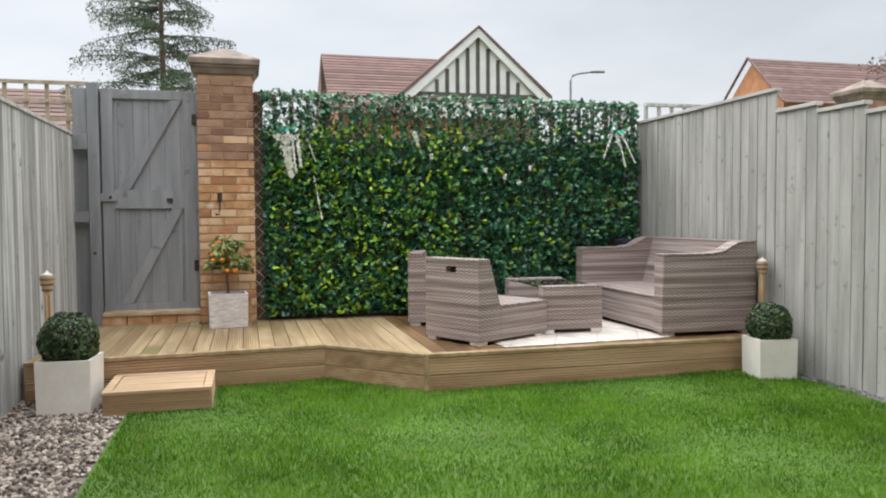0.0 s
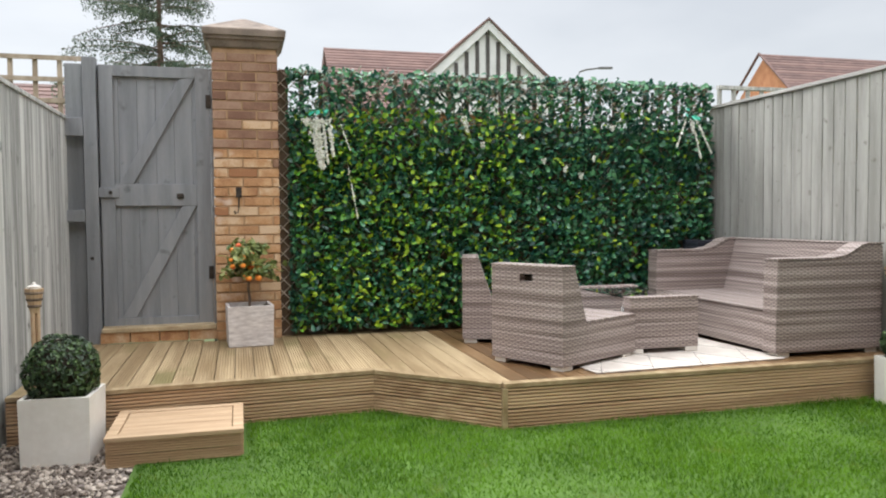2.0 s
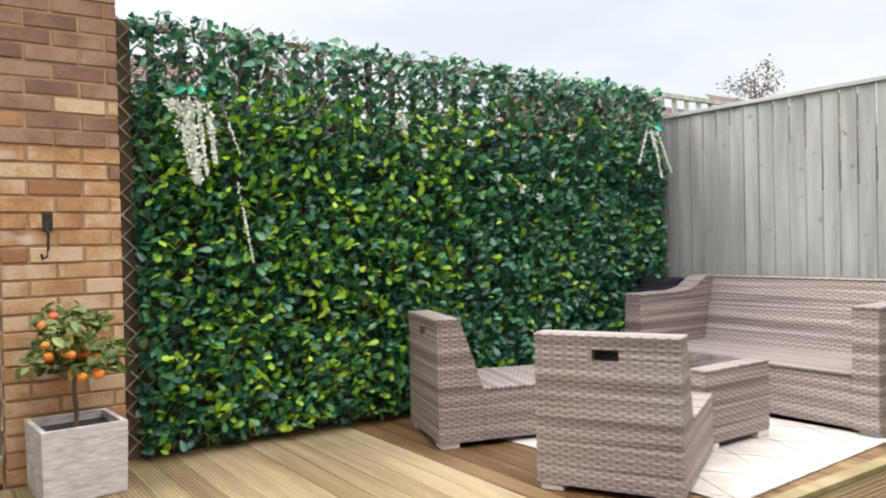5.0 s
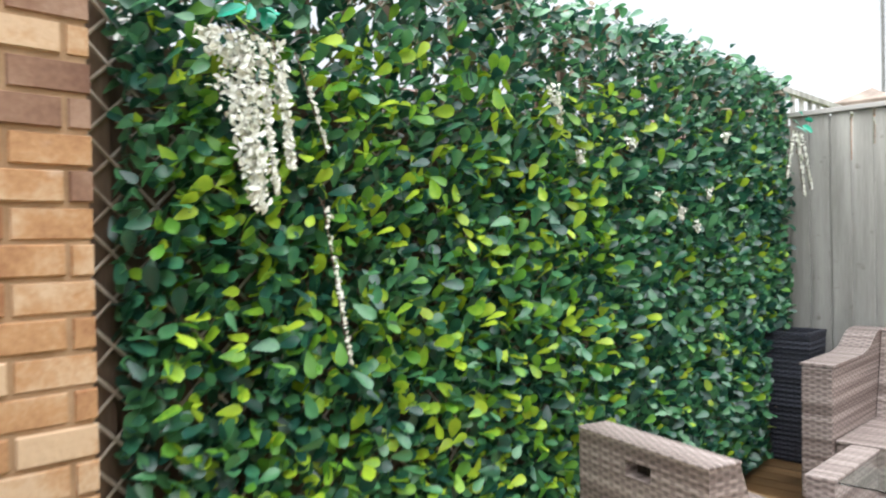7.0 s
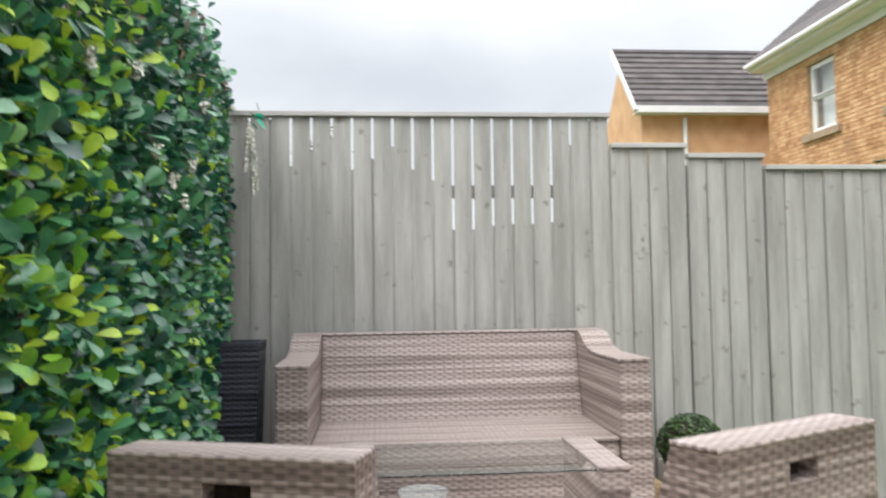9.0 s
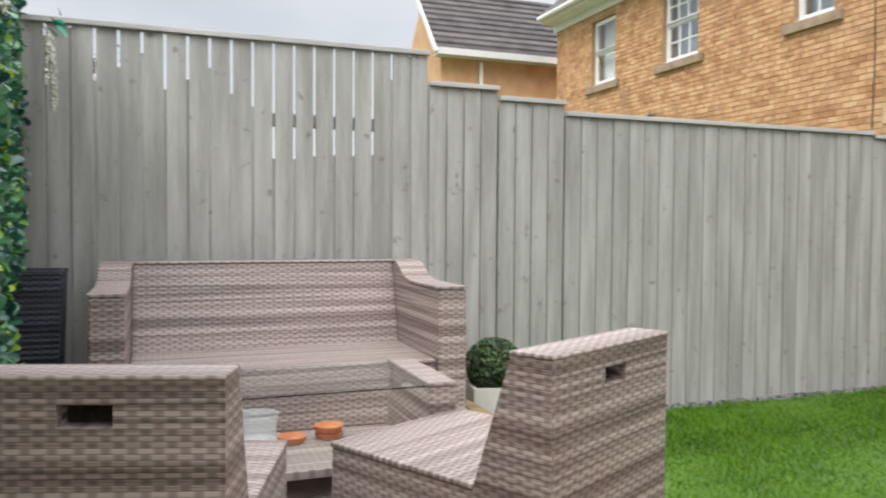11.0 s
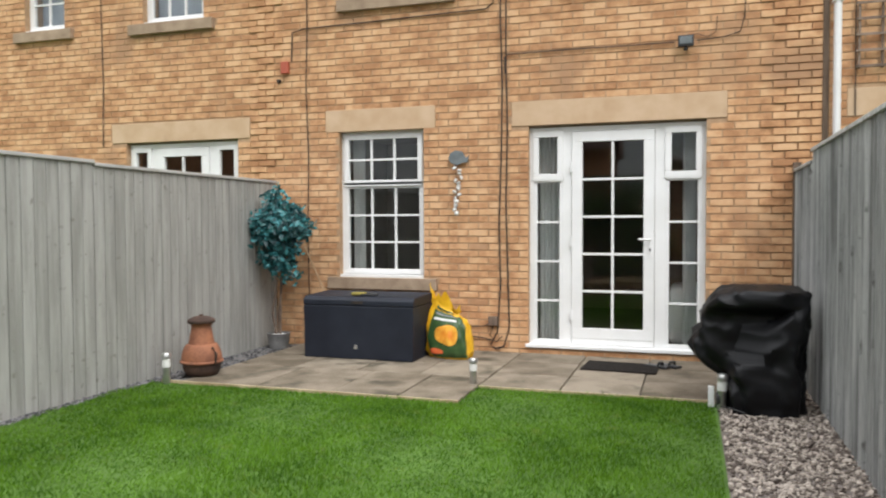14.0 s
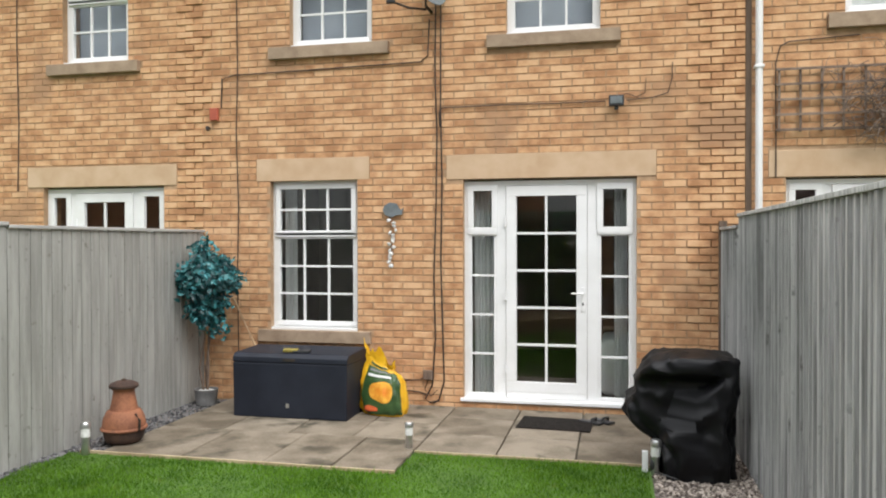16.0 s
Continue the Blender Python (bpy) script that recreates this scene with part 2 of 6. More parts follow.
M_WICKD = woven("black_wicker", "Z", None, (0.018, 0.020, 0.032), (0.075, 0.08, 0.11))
M_FOOT = material("pale_foot_block", (0.62, 0.58, 0.53), (0.76, 0.72, 0.67), 20, rough=0.6, bump=0.1)
M_WHITE = material("white_planter_glaze", (0.66, 0.63, 0.58), (0.78, 0.76, 0.72), 4, rough=0.55, bump=0.1, fine=40, spots=((0.60, 0.53, 0.44), 6.0, 0.66))
M_STONEPOT = material("whitewashed_stone_pot", (0.42, 0.38, 0.37), (0.68, 0.64, 0.62), 12, (1, 1, 3.5), rough=0.85, bump=0.8, fine=28)
M_SOIL = material("soil", (0.02, 0.014, 0.01), (0.06, 0.045, 0.03), 30, rough=0.95, bump=0.8, fine=80)
M_LEAF = material("hedge_leaf", (0.016, 0.08, 0.058), (0.095, 0.29, 0.125), 5, rough=0.32, bump=0.1, fine=50, piece=0.8, extra=((0.5, (0.04, 0.168, 0.094)),), spec=0.7, thin=0.25)
M_LIME = material("lime_hedge_leaf", (0.12, 0.33, 0.04), (0.46, 0.64, 0.05), 5, rough=0.4, bump=0.1, fine=50, piece=0.8, extra=((0.5, (0.26, 0.50, 0.045)),), spec=0.5, thin=0.3)
M_DRY = material("dry_hedge_leaf", (0.10, 0.08, 0.045), (0.21, 0.17, 0.11), 8, rough=0.6, piece=0.4)
M_BOX = material("box_leaf", (0.012, 0.03, 0.010), (0.06, 0.11, 0.028), 8, rough=0.5, bump=0.0, piece=0.6, extra=((0.55, (0.028, 0.065, 0.018)),))
M_TEAL = material("teal_leaf", (0.006, 0.045, 0.05), (0.07, 0.30, 0.33), 3, rough=0.4, bump=0.0, piece=0.7, extra=((0.5, (0.014, 0.10, 0.095)),), spec=0.5, thin=0.2)
M_ORLEAF = material("orange_tree_leaf", (0.08, 0.13, 0.03), (0.30, 0.34, 0.12), 8, rough=0.45, bump=0.0, piece=0.5, thin=0.25)
M_ORANGE = material("orange_fruit", (0.75, 0.20, 0.02), (0.85, 0.30, 0.03), 8, rough=0.5, bump=0.1)
M_REDFRUIT = material("red_orange_fruit", (0.55, 0.08, 0.03), (0.7, 0.14, 0.04), 8, rough=0.5, bump=0.1)
M_PETAL = material("cream_petal", (0.70, 0.72, 0.62), (0.86, 0.87, 0.82), 10, rough=0.6, bump=0.0, piece=0.4)
M_PLEAF = material("bright_teal_plastic_leaf", (0.02, 0.30, 0.20), (0.03, 0.42, 0.28), 5, rough=0.4, bump=0.0)
M_BARK = material("bark", (0.09, 0.06, 0.045), (0.22, 0.16, 0.12), 14, (1, 1, 0.3), rough=0.9, bump=0.7, fine=60)
M_CONIFER = material("conifer_needles", (0.055, 0.085, 0.06), (0.16, 0.20, 0.135), 2, rough=0.8, bump=0.0, piece=0.5, spec=0.1)
M_SOILLAWN = material("lawn_soil", (0.045, 0.095, 0.012), (0.08, 0.16, 0.022), 3, rough=0.95, bump=0.7, fine=60, spots=((0.085, 0.09, 0.03), 1.8, 0.66))
M_JAR = material("pale_glass", (0.55, 0.6, 0.6), (0.75, 0.8, 0.8), 20, rough=0.15, bump=0.2)
M_JAR.node_tree.nodes["Principled BSDF"].inputs["Alpha"].default_value = 0.16
M_GRASS = material("grass_blade", (0.042, 0.118, 0.006), (0.155, 0.31, 0.022), 2.6, rough=0.6, bump=0.0, fine=14, piece=0.42, spots=((0.20, 0.265, 0.045), 6.0, 0.62), spec=0.2, thin=0.5)
M_GRAVEL = material("gravel", (0.115, 0.092, 0.078), (0.45, 0.39, 0.335), 6, rough=0.9, bump=0.2, fine=60, piece=0.9, spec=0.2)
M_GRAVEL_D = material("dark_slate_gravel", (0.045, 0.045, 0.048), (0.20, 0.195, 0.195), 6, rough=0.8, bump=0.2, fine=60, piece=0.9, spec=0.3)
M_GRAVBED = material("gravel_bed", (0.10, 0.085, 0.075), (0.24, 0.20, 0.18), 40, rough=0.95, bump=0.9, fine=90)
M_SLAB = material("paving_slab", (0.115, 0.092, 0.065), (0.255, 0.215, 0.165), 3, rough=0.8, bump=0.4, fine=50, piece=0.22, spots=((0.07, 0.06, 0.042), 2.6, 0.56), spec=0.3)
M_JOINT = material("slab_joint", (0.05, 0.045, 0.035), (0.11, 0.10, 0.08), 20, rough=0.95, bump=0.5)
M_EDGE = material("timber_edging", (0.32, 0.24, 0.14), (0.5, 0.4, 0.26), 6, rough=0.85, bump=0.4, fine=50)
M_NAVY = material("dark_navy_plastic", (0.0085, 0.011, 0.019), (0.015, 0.019, 0.03), 4, rough=0.55, bump=0.15, fine=120, spec=0.35)
M_BLACK = material("black_plastic", (0.012, 0.012, 0.013), (0.03, 0.03, 0.032), 8, rough=0.5, bump=0.1)
M_COVER = material("black_cover_fabric", (0.002, 0.002, 0.0028), (0.005, 0.005, 0.0065), 5, rough=0.5, bump=0.2, fine=40, spec=0.28)
M_TERRA = material("terracotta", (0.17, 0.065, 0.036), (0.37, 0.15, 0.075), 6, rough=0.8, bump=0.3, fine=60, spots=((0.10, 0.045, 0.03), 5.0, 0.56))
M_SAUCER = material("clean_terracotta", (0.44, 0.16, 0.07), (0.58, 0.25, 0.12), 8, rough=0.8, bump=0.2, fine=60)
M_DARKCLAY = material("dark_clay", (0.022, 0.015, 0.013), (0.085, 0.045, 0.03), 6, rough=0.9, bump=0.4)
M_STEEL = material("brushed_steel", (0.42, 0.42, 0.41), (0.6, 0.6, 0.59), 12, rough=0.35, bump=0.05, metallic=0.9)
M_CLEAR = material("frosted_lens", (0.6, 0.6, 0.58), (0.75, 0.75, 0.73), 12, rough=0.3, bump=0.0)
M_IRON = material("dark_iron", (0.02, 0.018, 0.016), (0.06, 0.045, 0.035), 20, rough=0.7, bump=0.3, metallic=0.4)
M_CABLE = material("brown_cable", (0.022, 0.015, 0.012), (0.05, 0.034, 0.026), 10, rough=0.7, bump=0.0)
M_PIPE = material("white_downpipe", (0.68, 0.68, 0.68), (0.78, 0.78, 0.78), 4, rough=0.45, bump=0.0)
M_OLIVE = material("muddy_yellow_glove", (0.16, 0.13, 0.03), (0.30, 0.24, 0.05), 14, rough=0.8, bump=0.3)
M_YELLOW = material("yellow_bag_plastic", (0.66, 0.34, 0.012), (0.80, 0.47, 0.02), 6, rough=0.4, bump=0.3, fine=25)
M_BAGGREEN = material("dark_green_print", (0.02, 0.055, 0.015), (0.05, 0.10, 0.03), 9, rough=0.4, bump=0.3, fine=25)
M_BAGOR = material("orange_print", (0.68, 0.20, 0.015), (0.85, 0.46, 0.06), 14, rough=0.4, bump=0.2, fine=25)
M_RED = material("red_brown_box", (0.34, 0.07, 0.04), (0.45, 0.11, 0.06), 8, rough=0.6)
M_GREYPOT = material("grey_pot", (0.12, 0.12, 0.12), (0.22, 0.22, 0.22), 8, rough=0.7)
M_SHELL = material("white_shell", (0.5, 0.5, 0.48), (0.72, 0.72, 0.70), 20, rough=0.6, piece=0.4)
M_SLATEFISH = material("blue_grey_metal", (0.10, 0.12, 0.125), (0.17, 0.19, 0.20), 12, rough=0.6, bump=0.3)
M_RUG = material("cream_rug", (0.44, 0.39, 0.35), (0.60, 0.55, 0.50), 6, rough=0.95, bump=0.5, fine=200)
M_RUGLINE = material("charcoal_rug_line", (0.05, 0.045, 0.045), (0.1, 0.09, 0.09), 20, rough=0.95)
M_BAMBOO = material("bamboo", (0.42, 0.27, 0.15), (0.62, 0.45, 0.29), 12, (1, 1, 0.4), rough=0.6)
M_RENDER = material("white_render", (0.62, 0.62, 0.61), (0.75, 0.75, 0.74), 2, rough=0.9)
M_TIMBER = material("dark_timber", (0.05, 0.045, 0.042), (0.10, 0.09, 0.085), 4, rough=0.8)
M_TILE_R = material("red_brown_roof_tile", (0.115, 0.068, 0.06), (0.19, 0.115, 0.10), 2, rough=0.85, bump=0.2, fine=20, piece=0.4)
M_TILE_D = material("dark_grey_roof_tile", (0.04, 0.035, 0.035), (0.10, 0.085, 0.085), 2, rough=0.8, bump=0.2, fine=20, piece=0.4)
M_FARBRICK = material("far_orange_brick", (0.40, 0.17, 0.085), (0.52, 0.25, 0.13), 3, rough=0.9, bump=0.2, fine=30)
M_FARBUFF = material("far_buff_brick", (0.50, 0.29, 0.15), (0.62, 0.39, 0.22), 3, rough=0.9, bump=0.2, fine=30)
M_ROOM = material("dimmed_interior_wall", (0.20, 0.17, 0.14), (0.26, 0.22, 0.18), 2, rough=0.9, bump=0.0)
M_CARPET = material("dimmed_interior_floor", (0.10, 0.08, 0.065), (0.15, 0.12, 0.10), 20, rough=0.95)
M_CURTAIN = material("pale_curtain", (0.66, 0.68, 0.67), (0.80, 0.82, 0.81), 10, (1, 1, 0.2), rough=0.9)
M_SKYPANE = material("grey_blue_sky_reflection", (0.24, 0.28, 0.33), (0.36, 0.40, 0.45), 3, (1, 1, 0.3), rough=0.8)
M_MAT = material("dark_doormat", (0.010, 0.0085, 0.0075), (0.026, 0.022, 0.02), 40, rough=0.95, bump=0.8, fine=150, spec=0.1)
M_FARGREEN = material("far_green", (0.05, 0.075, 0.03), (0.11, 0.14, 0.06), 0.5, rough=0.9)
M_TWIG = material("bare_twig", (0.12, 0.085, 0.065), (0.24, 0.18, 0.14), 10, rough=0.9, piece=0.4)


# ---- mesh helpers ----
def box(bm, x0, x1, y0, y1, z0, z1, bevel=0.0):
    r = bmesh.ops.create_cube(bm, size=1.0)
    for v in r["verts"]:
        v.co = Vector(((x0 + x1) / 2 + v.co.x * (x1 - x0), (y0 + y1) / 2 + v.co.y * (y1 - y0), (z0 + z1) / 2 + v.co.z * (z1 - z0)))
    if bevel:
        edges = {e for v in r["verts"] for e in v.link_edges}
        bmesh.ops.bevel(bm, geom=list(edges), offset=bevel, segments=2, profile=0.6, affect="EDGES")
    return bm


def boxm(*a, bevel=0.0):
    return box(bmesh.new(), *a, bevel=bevel)


def turned(profile, seg=24, x=0.0, y=0.0, bm=None):
    """A lathe: (radius, height) pairs round the z axis at (x, y)."""
    bm = bm or bmesh.new()
    rings = []
    for r, z in profile:
        rings.append([bm.verts.new((x + r * math.cos(2 * math.pi * i / seg), y + r * math.sin(2 * math.pi * i / seg), z)) for i in range(seg)])
    for a, b in zip(rings, rings[1:]):
        for i in range(seg):
            bm.faces.new((a[i], a[(i + 1) % seg], b[(i + 1) % seg], b[i]))
    if profile[0][0] > 1e-4:
        bm.faces.new(list(reversed(rings[0])))
    if profile[-1][0] > 1e-4:
        bm.faces.new(rings[-1])
    bmesh.ops.remove_doubles(bm, verts=bm.verts, dist=1e-5)
    return bm


def tube(points, radius, seg=8, bm=None, taper=1.0):
    bm = bm or bmesh.new()
    pts = [Vector(p) for p in points]
    rings = []
    for i, p in enumerate(pts):
        d = (pts[min(i + 1, len(pts) - 1)] - pts[max(i - 1, 0)]).normalized()
        side = d.cross(Vector((0, 0, 1)) if abs(d.z) < 0.95 else Vector((1, 0, 0))).normalized()
        up = side.cross(d)
        r = radius * (1 + (taper - 1) * i / (len(pts) - 1))
        rings.append([bm.verts.new(p + side * (r * math.cos(2 * math.pi * k / seg)) + up * (r * math.sin(2 * math.pi * k / seg))) for k in range(seg)])
    for a, b in zip(rings, rings[1:]):
        for k in range(seg):
            bm.faces.new((a[k], a[(k + 1) % seg], b[(k + 1) % seg], b[k]))
    bm.faces.new(list(reversed(rings[0])))
    bm.faces.new(rings[-1])
    return bm


def prism(outline, axis, a, b, bm=None):
    """A flat outline pushed along an axis: 'x' takes (y, z), 'y' takes (x, z), 'z' takes (x, y)."""
    bm = bm or bmesh.new()
    put = {"x": lambda p, q, d: (d, p, q), "y": lambda p, q, d: (p, d, q), "z": lambda p, q, d: (p, q, d)}[axis]
    lo = [bm.verts.new(put(p, q, a)) for p, q in outline]
    hi = [bm.verts.new(put(p, q, b)) for p, q in outline]
    n = len(outline)
    for i in range(n):
        bm.faces.new((lo[i], lo[(i + 1) % n], hi[(i + 1) % n], hi[i]))
    bm.faces.new(list(reversed(lo)))
    bm.faces.new(hi)
    bmesh.ops.recalc_face_normals(bm, faces=bm.faces)
    return bm


def soften(bm, width=0.006, segments=2):
    edges = [e for e in bm.edges if len(e.link_faces) == 2 and e.calc_face_angle(0) > 0.5]
    bmesh.ops.bevel(bm, geom=edges, offset=width, segments=segments, profile=0.6, affect="EDGES", clamp_overlap=True)
    return bm


def mesh_of(name, bm, mat, smooth=False):
    me = bpy.data.meshes.new(name)
    bm.normal_update()
    bm.to_mesh(me)
    bm.free()
    me.materials.append(mat)
    if smooth:
        me.polygons.foreach_set("use_smooth", [True] * len(me.polygons))
        me.set_sharp_from_angle(angle=0.75)
    return me


def part(name, bm, mat, parent, label="", smooth=False):
    ob = new(name, mesh_of(name, bm, mat, smooth))
    ob.parent = parent
    return tagged(ob, label=label)


def thing(name, label, category, x=0, y=0, z=0, rz=0, group="", kind=""):
    ob = new(name)
    ob.empty_display_size = 0.1
    ob.matrix_world = pose(x, y, z, 0, 0, rz)
    return tagged(ob, label, category, group, kind)


def single(name, bm, mat, label, category, x=0, y=0, z=0, rz=0, group="", kind="", smooth=False):
    ob = new(name, mesh_of(name, bm, mat, smooth))
    ob.matrix_world = pose(x, y, z, 0, 0, rz)
    return tagged(ob, label, category, group, kind)


def structure(name, bm, mat, label, category="structure", smooth=False):
    return single(name, bm, mat, label, category, kind="structure", smooth=smooth)


def stuff(name, verts, faces, mat, parent=None, label="", category="", smooth=False):
    """One mesh from numpy arrays: verts (n, 3), faces (m, k)."""
    me = bpy.data.meshes.new(name)
    faces = np.asarray(faces, dtype=np.int32)
    k = faces.shape[1]
    me.vertices.add(len(verts))
    me.vertices.foreach_set("co", np.asarray(verts, dtype=np.float32).ravel())
    me.loops.add(faces.size)
    me.loops.foreach_set("vertex_index", faces.ravel())
    me.polygons.add(len(faces))
    me.polygons.foreach_set("loop_start", np.arange(0, faces.size, k, dtype=np.int32))
    me.polygons.foreach_set("use_smooth", [smooth] * len(faces))
    me.update(calc_edges=True)
    me.materials.append(mat)
    ob = new(name, me)
    ob.parent = parent
    return tagged(ob, label, category, kind="stuff")


def piece(name, me, parent, m):
    ob = new(name, me)
    ob.parent = parent
    ob.matrix_basis = m
    return ob


def rot_frames(n, normal, spread, rng):
    """n random frames (n,3,3) whose third axis leans round the given normal."""
    w = np.asarray(normal, float) + rng.normal(0, spread, (n, 3))
    w /= np.linalg.norm(w, axis=1, keepdims=True)
    u = np.cross(w, rng.normal(0, 1, (n, 3)))
    u /= np.linalg.norm(u, axis=1, keepdims=True)
    return np.stack([u, np.cross(w, u), w], axis=2)


LEAF_V = np.array([(0, -0.5, -0.02), (0.17, -0.33, 0.05), (0.265, -0.04, 0.095), (0.215, 0.27, 0.07), (0, 0.5, -0.06), (-0.215, 0.27, 0.07), (-0.265, -0.04, 0.095), (-0.17, -0.33, 0.05), (0, -0.15, 0.02), (0, 0.2, 0.01)], float)
LEAF_F = np.array([(0, 1, 8), (1, 2, 8), (2, 9, 8), (2, 3, 9), (3, 4, 9), (0, 8, 7), (7, 8, 6), (6, 8, 9), (6, 9, 5), (5, 9, 4)])


def leaves(centres, frames, sizes):
    """Cupped pointed leaves with a midrib at the given places."""
    n = len(centres)
    v = np.einsum("nij,kj->nki", frames, LEAF_V) * np.asarray(sizes)[:, None, None] + np.asarray(centres)[:, None, :]
    f = LEAF_F[None] + (np.arange(n) * len(LEAF_V))[:, None, None]
    return v.reshape(-1, 3), f.reshape(-1, 3)


# ---- plan ----
X_L, X_R = -1.26, 4.33        # inner faces of the two side fences
Y_H, Y_B = -1.27, 7.42        # house wall face and back boundary
GROUND, DECK = 0.0, 0.27
HOUSE_L, HOUSE_R = -4.2, 14.6
EAVE = 5.52


# ---- ground ----
bm = bmesh.new()
bmesh.ops.create_grid(bm, x_segments=8, y_segments=8, size=400)
for v in bm.verts:
    v.co.z = -0.06
structure("ground", bm, M_FARGREEN, "green ground reaching to the horizon", "ground")
structure("lawn", boxm(-0.52, 4.25, 1.09, 5.9, -0.05, 0.012), M_SOILLAWN, "short green lawn turf base", "lawn")
structure("lawn_strip", boxm(-0.52, 1.39, 0.5, 1.089, -0.05, 0.012), M_SOILLAWN, "short green lawn turf base", "lawn")
structure("gravel_bed_1", boxm(X_L - 0.05, -0.52, -1.2, 5.75, -0.05, 0.0), M_GRAVBED, "grey gravel bed beside the fence", "gravel")
structure("gravel_bed_2", boxm(3.9, X_R + 0.05, -1.2, 5.2, -0.055, 0.0), M_GRAVBED, "narrow gravel bed along the fence", "gravel")
structure("paving_bed", boxm(-0.56, 3.98, Y_H, 1.06, -0.048, 0.004), M_JOINT, "dark joint bed under the paving", "paving")


# ---- house: wall with openings, bricks last ----
OPEN = [  # x0, x1, z0, z1
    (2.50, 3.525, 0.80, 2.46), (-0.46, 1.32, 0.08, 2.44), (2.33, 3.28, 3.94, 5.2), (-0.10, 0.86, 3.93, 5.2),
    (5.32, 6.20, 3.90, 5.2), (4.86, 6.48, 0.08, 2.44), (7.43, 8.08, 3.94, 5.2), (10.03, 10.94, 3.94, 5.2), (12.37, 13.20, 3.94, 5.2),
    (-3.30, -2.38, 3.94, 5.2), (-3.55, -1.86, 0.08, 2.40)]
STONE = [  # lintels and sills: x0, x1, z0, z1, proud
    (2.36, 3.69, 2.46, 2.71, 0.004), (-0.65, 1.50, 2.44, 2.70, 0.004), (4.69, 6.70, 2.44, 2.68, 0.004), (-3.75, -1.70, 2.40, 2.66, 0.004),
    (2.34, 3.66, 0.67, 0.80, 0.05), (2.13, 3.52, 3.81, 3.94, 0.06), (-0.30, 1.06, 3.80, 3.93, 0.06), (5.16, 6.39, 3.77, 3.90, 0.06),
    (7.28, 8.23, 3.81, 3.94, 0.06), (9.88, 11.09, 3.81, 3.94, 0.06), (12.22, 13.35, 3.81, 3.94, 0.06), (-3.48, -2.22, 3.80, 3.94, 0.06)]


def minus(spans, a, b):
    out = []
    for p, q in spans:
        if b <= p or a >= q:
            out.append((p, q))
        else:
            if a > p:
                out.append((p, a))
            if b < q:
                out.append((b, q))
    return out


def wall_cells(x0, x1, z0, z1, holes):
    zs = sorted({z0, z1, *(h[2] for h in holes if z0 < h[2] < z1), *(h[3] for h in holes if z0 < h[3] < z1)})
    for a, b in zip(zs, zs[1:]):
        spans = [(x0, x1)]
        for h in holes:
            if h[2] < (a + b) / 2 < h[3]:
                spans = minus(spans, h[0], h[1])
        for p, q in spans:
            yield p, q, a, b


house = thing("terraced_house", "terraced house of buff brick with white windows", "house", kind="structure")
bm = bmesh.new()
for p, q, a, b in wall_cells(HOUSE_L, HOUSE_R, -0.05, EAVE, OPEN + [s[:4] for s in STONE]):
    box(bm, p, q, Y_H - 0.30, Y_H - 0.0065, a, b)
part("wall", bm, M_MORTAR, house, "recessed sandy mortar behind the bricks")
for k, (a, b, c, d, e) in enumerate(STONE):
    lintel = e < 0.01
    part("lintel" if lintel else "sill", soften(boxm(a, b, Y_H - 0.22, Y_H + e, c, d), 0.006), M_SAND if lintel else M_SILL, house, "smooth sand-coloured stone lintel" if lintel else "weathered stone window sill")
# end wall, rear wall, floors and roof
bm = bmesh.new()
box(bm, HOUSE_R - 0.3, HOUSE_R, -9.0, Y_H - 0.302, -0.05, EAVE)
box(bm, HOUSE_L, HOUSE_L + 0.3, -9.0, Y_H - 0.302, -0.05, EAVE)
box(bm, HOUSE_L, HOUSE_R, -9.3, -9.002, -0.05, EAVE)
part("end_wall", bm, M_FARBUFF, house)
# Rooms added behind the glass; their dimness is put into dark colours.
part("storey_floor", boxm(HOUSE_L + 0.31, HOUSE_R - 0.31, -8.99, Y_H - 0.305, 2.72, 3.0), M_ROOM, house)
part("ground_floor", boxm(HOUSE_L + 0.31, HOUSE_R - 0.31, -8.99, Y_H - 0.305, -0.04, 0.11), M_CARPET, house, "floor of the added rooms, coloured dark")
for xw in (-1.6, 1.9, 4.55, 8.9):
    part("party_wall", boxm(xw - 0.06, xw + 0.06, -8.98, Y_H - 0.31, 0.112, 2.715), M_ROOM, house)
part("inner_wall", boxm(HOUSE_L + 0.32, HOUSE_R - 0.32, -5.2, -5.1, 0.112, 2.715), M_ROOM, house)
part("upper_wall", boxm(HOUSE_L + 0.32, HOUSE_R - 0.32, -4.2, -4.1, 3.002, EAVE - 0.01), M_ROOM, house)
rise = 0.84
for k in range(22):
    y0, z0 = Y_H + 0.38 - k * 0.19, EAVE + 0.14 + k * 0.19 * rise
    bm = prism([(y0, z0), (y0, z0 + 0.035), (y0 - 0.23, z0 + 0.23 * rise + 0.02), (y0 - 0.23, z0 + 0.23 * rise - 0.015)], "x", HOUSE_L, HOUSE_R + 0.12)
    part("tile_course", bm, M_TILE_D, house)
part("rear_roof", prism([(-5.05, EAVE + 3.75), (-9.4, EAVE + 0.12), (-9.4, EAVE), (Y_H - 0.2, EAVE), (Y_H - 0.2, EAVE + 0.12)], "x", HOUSE_L, HOUSE_R + 0.1), M_TILE_D, house)
part("fascia", boxm(HOUSE_L, HOUSE_R + 0.1, Y_H + 0.30, Y_H + 0.33, EAVE - 0.02, EAVE + 0.14), M_UPVC, house, "white fascia board")
